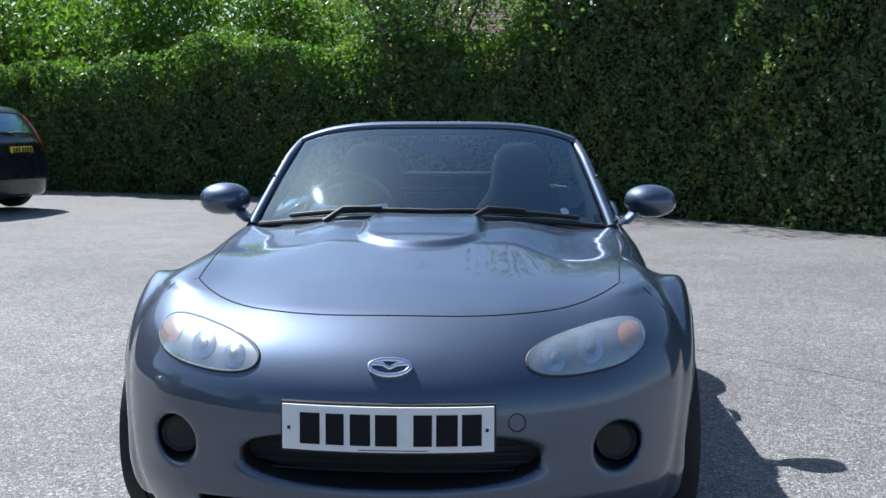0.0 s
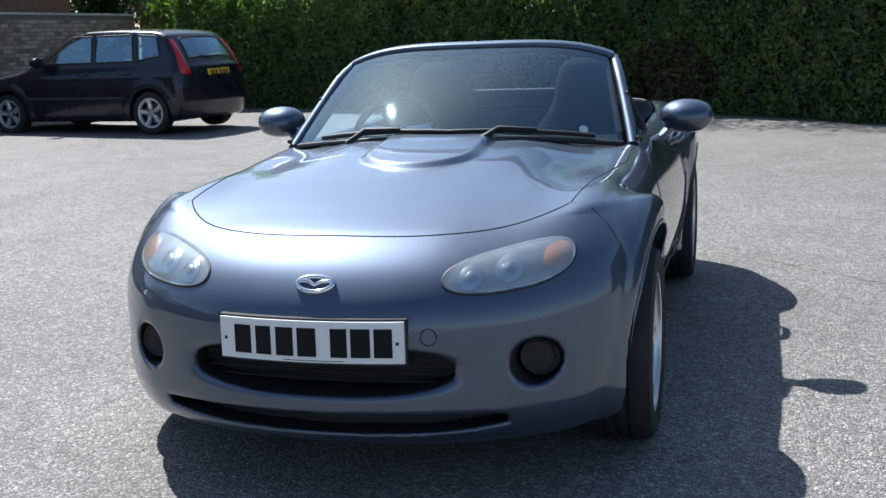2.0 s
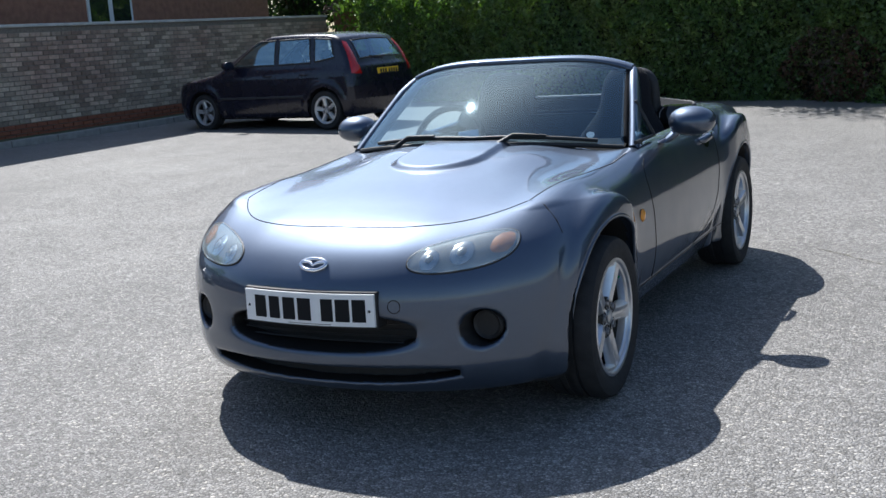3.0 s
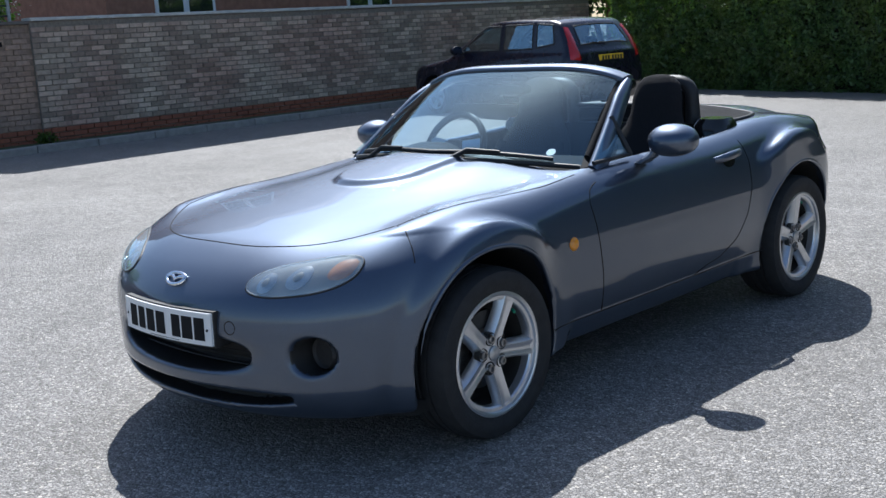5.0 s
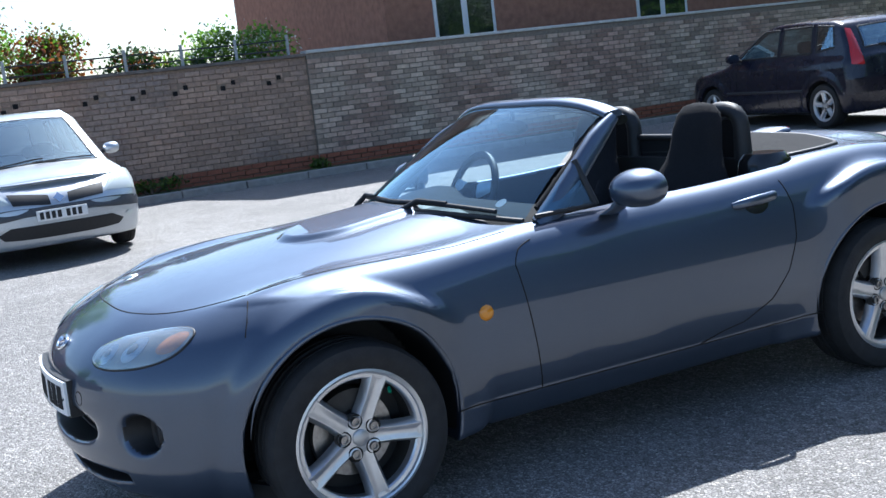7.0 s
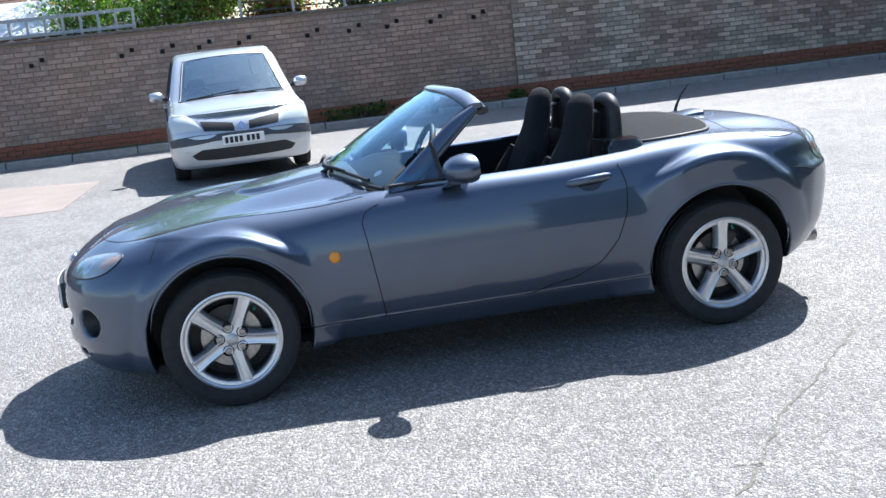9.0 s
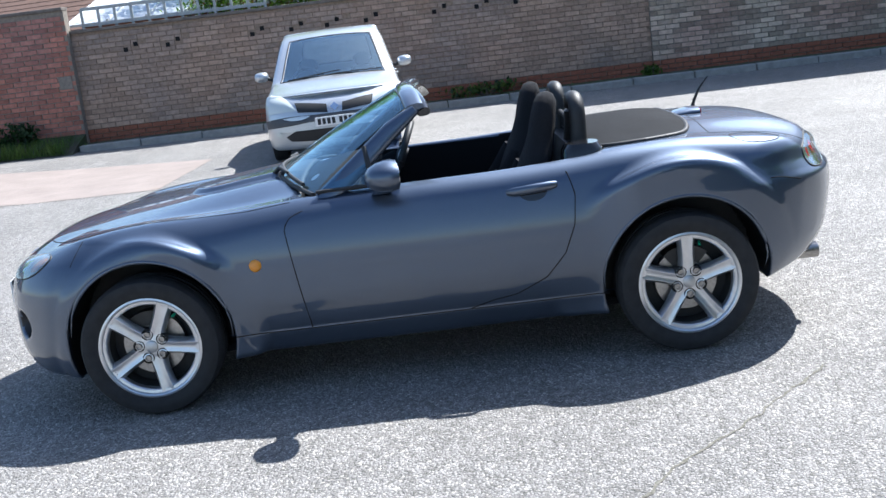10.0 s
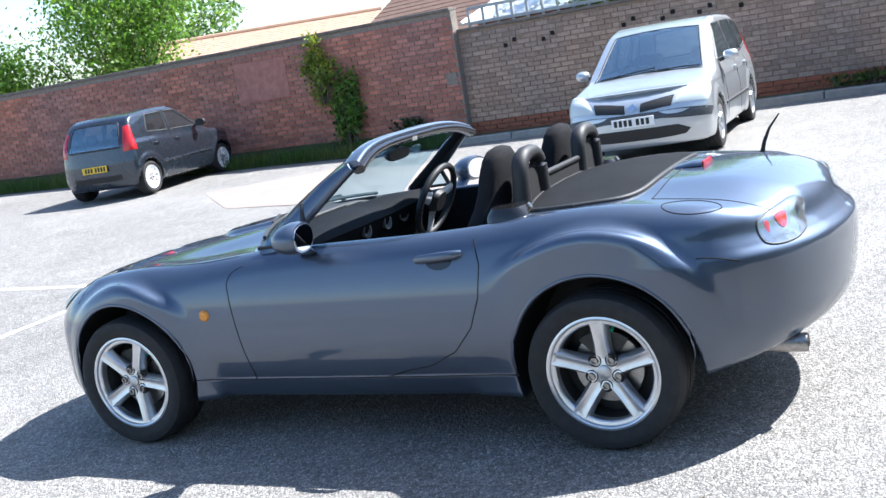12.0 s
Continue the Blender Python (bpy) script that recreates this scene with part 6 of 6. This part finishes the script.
M_BROWN = mat("brown_brick", (0.37, 0.255, 0.19), rough=0.92, random_amt=0.2, noise_scale=16, noise_amt=0.25, bump=0.5, bump_scale=120, second=(0.27, 0.215, 0.185), second_scale=0.8, second_at=0.5)
M_RED = mat("red_brick", (0.40, 0.155, 0.105), rough=0.9, random_amt=0.28, noise_scale=16, noise_amt=0.25, bump=0.5, bump_scale=120, second=(0.32, 0.155, 0.13), second_scale=0.6, second_at=0.5)
M_PLINTH = mat("plinth_brick", (0.29, 0.105, 0.062), rough=0.85, random_amt=0.15, noise_scale=20, noise_amt=0.2, bump=0.4, bump_scale=120)
M_BUFF_J = mat("buff_brick_far", (0.43, 0.35, 0.275), rough=0.9, island=0.42, noise_scale=18, noise_amt=0.22, bump=0.5, bump_scale=120, second=(0.38, 0.26, 0.205), second_scale=0.9, second_at=0.52)
M_BROWN_J = mat("brown_brick_far", (0.37, 0.255, 0.19), rough=0.92, island=0.2, noise_scale=16, noise_amt=0.25, bump=0.5, bump_scale=120, second=(0.27, 0.215, 0.185), second_scale=0.8, second_at=0.5)
M_RED_J = mat("red_brick_far", (0.40, 0.155, 0.105), rough=0.9, island=0.28, noise_scale=16, noise_amt=0.25, bump=0.5, bump_scale=120, second=(0.32, 0.155, 0.13), second_scale=0.6, second_at=0.5)
M_COPING = mat("pale_coping", (0.55, 0.54, 0.51), rough=0.8, noise_scale=8, noise_amt=0.2, bump=0.3, bump_scale=60)
M_DARKCOPING = mat("weathered_coping", (0.15, 0.13, 0.115), rough=0.9, noise_scale=8, noise_amt=0.3, bump=0.4, bump_scale=60)
M_KERB = mat("kerb_concrete", (0.30, 0.29, 0.27), rough=0.85, noise_scale=10, noise_amt=0.2, bump=0.4, bump_scale=80)
M_SOIL = mat("verge_soil", (0.07, 0.065, 0.045), rough=1.0, noise_scale=6, noise_amt=0.4, bump=0.6, bump_scale=30, second=(0.05, 0.07, 0.025), second_scale=2.0)
M_ROOF = mat("brown_roof_tiles", (0.16, 0.095, 0.07), rough=0.85, noise_scale=6, noise_amt=0.2, bump=0.5, bump_scale=10)
M_ORANGE = mat("clay_roof_tiles", (0.40, 0.25, 0.17), rough=0.85, noise_scale=5, noise_amt=0.15, bump=0.3, bump_scale=8)
M_WHITE = mat("white_frame", (0.75, 0.76, 0.76), rough=0.4)
M_GREYWOOD = mat("grey_painted_wood", (0.33, 0.35, 0.35), rough=0.7, noise_scale=20, noise_amt=0.15)
M_IRON = mat("dark_iron", (0.04, 0.042, 0.045), rough=0.6)
M_RENDER = mat("house_brick", (0.30, 0.15, 0.10), rough=0.9, noise_scale=8, noise_amt=0.25)
M_PANEL = mat("pale_roof_sheet", (0.55, 0.57, 0.58), rough=0.5, noise_scale=3, noise_amt=0.12)
M_PATCH = mat("pale_concrete_patch", (0.255, 0.212, 0.188), rough=0.85, noise_scale=3, noise_amt=0.12, bump=0.4, bump_scale=200)
M_LINE = mat("worn_white_line", (0.62, 0.61, 0.58), rough=0.7, second=(0.22, 0.215, 0.2), second_scale=14, second_at=0.56)
BRICKS = []


def wall_block(name, y0, y1, top, coping_mat, coping_h, label, x=WALL_X, mortar=None):
    zb = -0.05
    w = part(name, box(x - 0.22, x - 0.012, y0, y1, zb, top), mortar or M_MORTAR)
    tagged(w, label, "wall", kind="structure")
    cp = part("coping", box(x - 0.25, x + 0.03, y0, y1, top + 0.002, top + coping_h, 0.008), coping_mat, w)
    return w


def lay_bricks(wall, y0, y1, z0, z1, near, mat_part, mat_joined, x=WALL_X, holes=()):
    """Stretcher courses; those within the stretch 'near' are parts, the rest one joined part."""
    rows = int((z1 - z0) / 0.075)
    far = []
    made = 0
    for i in range(rows):
        z = z0 + i * 0.075
        off = 0.1125 if i % 2 else 0.0
        n = int((y1 - y0) / 0.225) + 1
        for j in range(-1, n):
            a, b = max(y0 + j * 0.225 + off, y0), min(y0 + j * 0.225 + off + 0.215, y1)
            if b - a < 0.05:
                continue
            if any(abs((a + b) / 2 - hy) < 0.12 and abs(z + 0.03 - hz) < 0.04 for hy, hz in holes):
                if b - a > 0.2:
                    hy = min(holes, key=lambda q: abs(q[0] - (a + b) / 2))[0]
                    b = a + 0.1
            if near[0] <= (a + b) / 2 <= near[1] and near[2] <= z <= near[3] and made < 300 and b - a > 0.2:
                BRICKS.append((wall, mat_part, x, a, b, z))
                made += 1
            else:
                far.append((a, b, z))
    vs, fs = [], []
    rr = random.Random(5)
    for a, b, z in far:
        d = rr.uniform(-0.002, 0.003)
        k = len(vs)
        e = 0.004
        vs += [(x - 0.02, a, z), (x - 0.02, b, z), (x - 0.02, b, z + 0.065), (x - 0.02, a, z + 0.065),
               (x + d, a + e, z + e), (x + d, b - e, z + e), (x + d, b - e, z + 0.065 - e), (x + d, a + e, z + 0.065 - e)]
        fs += [(k + 4, k + 5, k + 6, k + 7), (k, k + 1, k + 5, k + 4), (k + 1, k + 2, k + 6, k + 5), (k + 2, k + 3, k + 7, k + 6), (k + 3, k, k + 4, k + 7)]
    ob = mesh_object("brickwork", vs, fs, mat_joined, wall, smooth=False)
    tagged(ob, "regular courses of weathered bricks", kind="stuff")


TOP = 1.88
HOLES = []
for hy in (-4.4, -3.75, -2.45, -1.85, -1.3, -0.7, 0.35, 1.0, 1.6, 2.3, 3.0):
    HOLES += [(hy, 1.53), (hy + 0.16, 1.60)]
wall_buff = wall_block("wall_buff", 3.62, 17.0, TOP + 0.02, M_COPING, 0.05, "buff brick boundary wall with a pale coping")
lay_bricks(wall_buff, 3.62, 17.0, 0.40, TOP, (3.7, 6.8, 0.8, 1.75), M_BUFF, M_BUFF_J)
lay_bricks(wall_buff, 3.62, 17.0, 0.10, 0.40, (9, 9, 9, 9), M_PLINTH, M_PLINTH, x=WALL_X + 0.012)
wall_brown = wall_block("wall_brown", -5.2, 3.62, TOP - 0.02, M_DARKCOPING, 0.05, "weathered brown brick wall with small vent gaps", x=WALL_X - 0.05, mortar=M_MORTAR_BROWN)
lay_bricks(wall_brown, -5.2, 3.62, 0.40, TOP - 0.02, (0.2, 3.4, 0.8, 1.75), M_BROWN, M_BROWN_J, x=WALL_X - 0.05, holes=HOLES)
lay_bricks(wall_brown, -5.2, 3.62, 0.10, 0.40, (9, 9, 9, 9), M_PLINTH, M_PLINTH, x=WALL_X - 0.035)
for hy, hz in HOLES:
    part("vent_gap", box(WALL_X - 0.15, WALL_X - 0.047, hy - 0.03, hy + 0.035, hz - 0.03, hz + 0.035), M_GAP, wall_brown)
wall_red = wall_block("wall_red", -22.0, -5.2, 2.22, M_DARKCOPING, 0.05, "tall red brick garden wall with patched courses", x=WALL_X + 0.1)
lay_bricks(wall_red, -22.0, -5.2, 0.05, 2.20, (-7.6, -5.3, 0.9, 2.1), M_RED, M_RED_J, x=WALL_X + 0.1)
part("mortar_patch", box(WALL_X + 0.1, WALL_X + 0.108, -5.45, -5.25, 1.05, 1.25, 0.003), M_MORTAR, wall_red)
part("repair_patch", box(WALL_X + 0.1, WALL_X + 0.107, -9.6, -8.5, 1.3, 2.0, 0.003), mat("purple_brick_patch", (0.36, 0.165, 0.135), rough=0.9, noise_scale=9, noise_amt=0.25, bump=0.4, bump_scale=60), wall_red)

# kerb stones
kerb = part("kerb_stone", box(-0.07, 0.07, -0.455, 0.455, -0.1, 0.10, 0.012), M_KERB)
tagged(kerb, "grey concrete kerb stone below the wall", "kerb", "kerb stones along the wall")
kerb.matrix_world = Matrix.Translation((-11.12, -4.7, ground_z(-11.12, -4.7)))
for i in range(1, 20):
    yy = -4.7 + i * 0.925
    copy_thing(kerb, Matrix.Translation((-11.12 + 0.004 * (i % 3), yy, ground_z(-11.12, yy) + 0.003 * (i % 2))) @ pose(0, 0, 0, 0.3 * (i % 3 - 1), 0, 0.4 * ((i * 7) % 3 - 1)))
v = part("verge", box(-11.70, -11.19, -5.2, 14.5, -0.1, 0.20), M_SOIL)
tagged(v, "strip of bare soil behind the kerb", "verge", kind="structure")
bm = bmesh.new()
add_loft(bm, [[(-10.75, yy, ground_z(-10.75, yy) - 0.02), (-11.1, yy, ground_z(-11, yy) + 0.10), (-11.62, yy, ground_z(-11.6, yy) + 0.22), (-11.62, yy, -0.1), (-10.75, yy, -0.1)] for yy in np.linspace(-22, -5.2, 30)])
v = part("verge_bank", bm, M_SOIL)
tagged(v, "low grassy bank below the red wall", "verge", kind="structure")

# pale patch and worn lines on the tarmac
def ground_patch(name, pts, material, label, category, lift=0.004):
    bm = bmesh.new()
    bm.faces.new([bm.verts.new((a, b, ground_z(a, b) + lift)) for a, b in pts])
    ob = part(name, bm, material)
    tagged(ob, label, category, kind="structure")


ground_patch("pavement_patch", [(-6.2, -2.85), (-8.3, -2.65), (-9.0, -4.6), (-9.6, -6.6), (-8.2, -8.0), (-6.6, -6.4), (-6.3, -4.2)], M_PATCH, "pale smooth concrete patch in the tarmac", "patch")
ground_patch("road_line", [(-1.15, -4.40), (-2.2, -4.41), (-2.2, -4.49), (-1.15, -4.48)], M_LINE, "worn white painted bay line", "line")
ground_patch("road_line", [(-2.7, -4.75), (-2.86, -6.4), (-2.94, -6.4), (-2.78, -4.75)], M_LINE, "faded white painted bay line", "line")
M_CRACK = mat("tarmac_crack", (0.115, 0.108, 0.086), rough=1.0, second=(0.19, 0.18, 0.15), second_scale=60.0)


def tarmac_crack(a, b, width, seed):
    """A wandering crack filled with dirt and moss, of uneven width, with a few short branches."""
    r = random.Random(seed)
    a, b = Vector((*a, 0.0025)), Vector((*b, 0.0025))
    along = (b - a).normalized()
    side = Vector((-along.y, along.x, 0))
    bm = bmesh.new()
    drift, spine = 0.0, []
    for i in range(61):
        drift = drift * 0.93 + r.uniform(-0.012, 0.012)
        spine.append(a.lerp(b, i / 60) + side * drift)
    lines = [(spine, width)]
    for i in r.sample(range(6, 54), 5):
        d, p, branch = side * r.choice((-1, 1)) + along * r.uniform(-0.6, 0.9), spine[i], []
        for k in range(6):
            branch.append(p + d * 0.022 * k + along * r.uniform(-0.006, 0.006))
        lines.append((branch, width * 0.6))
    for pts, w in lines:
        rows = []
        for k, p in enumerate(pts):
            taper = min(1.0, (len(pts) - 1 - k) / 5 + 0.15)
            h = w * taper * r.uniform(0.3, 1.0)
            rows.append((bm.verts.new(p - side * h - along * h * 0.4), bm.verts.new(p + side * h * r.uniform(0.5, 1.1) + along * h * 0.4)))
        for (p, q), (u, v) in zip(rows, rows[1:]):
            bm.faces.new((p, q, v, u))
    bmesh.ops.recalc_face_normals(bm, faces=bm.faces)
    ob = part("tarmac_crack", bm, M_CRACK)
    tagged(ob, "wandering crack in the tarmac filled with dirt", "crack", kind="structure")


tarmac_crack((1.2, 1.6), (2.6, 0.3), 0.009, 1)
tarmac_crack((-3.0, -2.2), (-1.6, -3.0), 0.005, 2)


# trellis, railing, lean-to and houses beyond the wall
def trellis(y0, y1):
    root = thing("trellis", "grey wooden trellis along the wall top", "trellis")
    root.location = (WALL_X - 0.15, y0, TOP + 0.03)
    L = y1 - y0
    for z in (0.03, 0.27):
        part("rail", box(-0.02, 0.02, 0, L, z, z + 0.05, 0.004), M_GREYWOOD, root)
    n = int(L / 0.24)
    for i in range(n + 1):
        part("baluster", box(-0.018, 0.018, i * L / n - 0.02, i * L / n + 0.02, 0.0, 0.30, 0.003), M_GREYWOOD, root)


trellis(-5.0, -2.2)


def railing(y0, y1):
    root = thing("railing", "dark iron railing along the wall top", "railing")
    root.location = (WALL_X - 0.15, y0, TOP + 0.03)
    L = y1 - y0
    for z in (0.08, 0.22):
        part("rail", tube([(0, 0, z), (0, L, z)], 0.012, 6), M_IRON, root)
    n = int(L / 0.75)
    for i in range(n + 1):
        part("post", box(-0.02, 0.02, i * L / n - 0.02, i * L / n + 0.02, 0, 0.3, 0.003), M_GREYWOOD, root)


railing(-0.6, 3.4)


def lean_to():
    root = thing("lean_to", "low lean-to with a pale sheet roof behind the wall", "outbuilding")
    root.location = (-13.8, -3.9, 0)
    part("wall", box(-1.2, 1.2, -1.3, 1.6, 0, 2.05), M_RENDER, root)
    bm = box(-1.5, 1.5, -1.5, 1.8, -0.02, 0.02)
    bmesh.ops.transform(bm, matrix=Matrix.Translation((0, 0, 2.3)) @ pose(0, 0, 0, 0, 12, 0), verts=bm.verts[:])
    roof = part("roof", bm, M_PANEL, root)
    for i in range(6):
        bm = box(-1.5, 1.5, -1.5 + i * 0.62, -1.46 + i * 0.62, 0.02, 0.05)
        bmesh.ops.transform(bm, matrix=Matrix.Translation((0, 0, 2.3)) @ pose(0, 0, 0, 0, 12, 0), verts=bm.verts[:])
        part("roof_rib", bm, M_WHITE, roof)


lean_to()


def house(name, x, y, w, d, eave, ridge, turn, wall_mat, roof_mat, label, windows=(), chimney=None, tile=0.17):
    """A gabled house: w along the ridge, d across it; windows: (side, along, z, width, height)."""
    root = thing(name, label, "house")
    root.matrix_world = Matrix.Translation((x, y, 0)) @ pose(0, 0, 0, 0, 0, turn)
    bm = bmesh.new()
    add_loft(bm, [[(sx, -d / 2, 0), (sx, d / 2, 0), (sx, d / 2, eave), (sx, 0, ridge - 0.12), (sx, -d / 2, eave)] for sx in (-w / 2, w / 2)])
    wall = part("wall", bm, wall_mat, root)
    for s in (1, -1):
        n = max(3, int(math.hypot(d / 2 + 0.3, ridge - eave) / tile))
        rows = []
        for i in range(n):
            t0, t1 = i / n, (i + 1) / n
            ya, yb = s * (d / 2 + 0.3) * (1 - t0), s * (d / 2 + 0.3) * (1 - t1)
            fall = (ridge - eave) / (d / 2) * 0.3
            za, zb = (eave - fall) + (ridge - eave + fall) * t0 + 0.009, (eave - fall) + (ridge - eave + fall) * t1
            rows += [(ya, za), (yb, zb)]
        bm = bmesh.new()
        rings = []
        for sx in (-w / 2 - 0.25, w / 2 + 0.25):
            rings.append([bm.verts.new((sx, q, z)) for q, z in rows])
        for i in range(len(rows) - 1):
            bm.faces.new((rings[0][i], rings[1][i], rings[1][i + 1], rings[0][i + 1]))
        part("roof", bm, roof_mat, root)
    part("ridge_tiles", tube([(-w / 2 - 0.25, 0, ridge), (w / 2 + 0.25, 0, ridge)], 0.09, 8), roof_mat, root)
    for side, a, z, ww, hh in windows:
        yy = side * (d / 2)
        win = part("window", box(a - ww / 2, a + ww / 2, yy - 0.03, yy + 0.03, z, z + hh), M_WHITE, root, "white framed window")
        for q in (-0.25, 0.25):
            part("pane", box(a + q * ww - ww * 0.2, a + q * ww + ww * 0.2, yy - 0.036, yy + 0.036, z + 0.07, z + hh - 0.07), M_DARKGLASS, win)
    if chimney:
        part("chimney", box(chimney - 0.3, chimney + 0.3, -0.25, 0.25, ridge - 0.3, ridge + 0.8, 0.02), wall_mat, root)
    return root


house("house", -19.5, -6.0, 8.0, 6.5, 2.0, 4.0, 70, M_RENDER, M_ROOF, "brick bungalow with a brown tiled roof beyond the wall")
house("house", -25.0, -19.0, 8.5, 7.0, 2.0, 3.35, 125, M_RENDER, M_ORANGE, "brick house with a sunlit clay tile roof")
house("house", -17.0, 11.1, 11.0, 8.0, 6.4, 8.5, 90, M_RENDER, M_ROOF, "large brown brick building behind the boundary wall", windows=((-1, -4.0, 1.75, 1.2, 1.2), (-1, 0.3, 1.75, 1.2, 1.2), (-1, -4.0, 3.8, 1.2, 1.1), (-1, 0.3, 3.8, 1.2, 1.1)))
house("house", -11.0, 25.0, 8.0, 7.0, 2.2, 3.7, 20, M_RENDER, M_ROOF, "brick house with a tiled roof behind the hedge", windows=((-1, 0, 1.4, 1.4, 1.2),))
house("house", -2.0, 28.0, 8.0, 7.0, 3.0, 5.2, 0, M_WHITE, M_ROOF, "white rendered house behind the hedge", windows=((-1, 0, 1.4, 1.4, 1.2),))

# ---- bricks that can be told apart ----
me = bpy.data.meshes.new("brick")
bm = bmesh.new()
vs = [bm.verts.new(q) for q in [(-0.02, 0, 0), (-0.02, 0.215, 0), (-0.02, 0.215, 0.065), (-0.02, 0, 0.065), (0, 0.004, 0.004), (0, 0.211, 0.004), (0, 0.211, 0.061), (0, 0.004, 0.061)]]
for f in ((4, 5, 6, 7), (0, 1, 5, 4), (1, 2, 6, 5), (2, 3, 7, 6), (3, 0, 4, 7)):
    bm.faces.new([vs[i] for i in f])
bm.to_mesh(me)
bm.free()
brick_mesh = {}
rr = random.Random(3)
for wall, material, x, a, b, z in BRICKS:
    if material.name not in brick_mesh:
        brick_mesh[material.name] = me.copy()
        brick_mesh[material.name].materials.append(material)
    ob = new("brick", brick_mesh[material.name])
    ob.parent = wall
    ob.location = (x + rr.uniform(-0.002, 0.003), a, z)
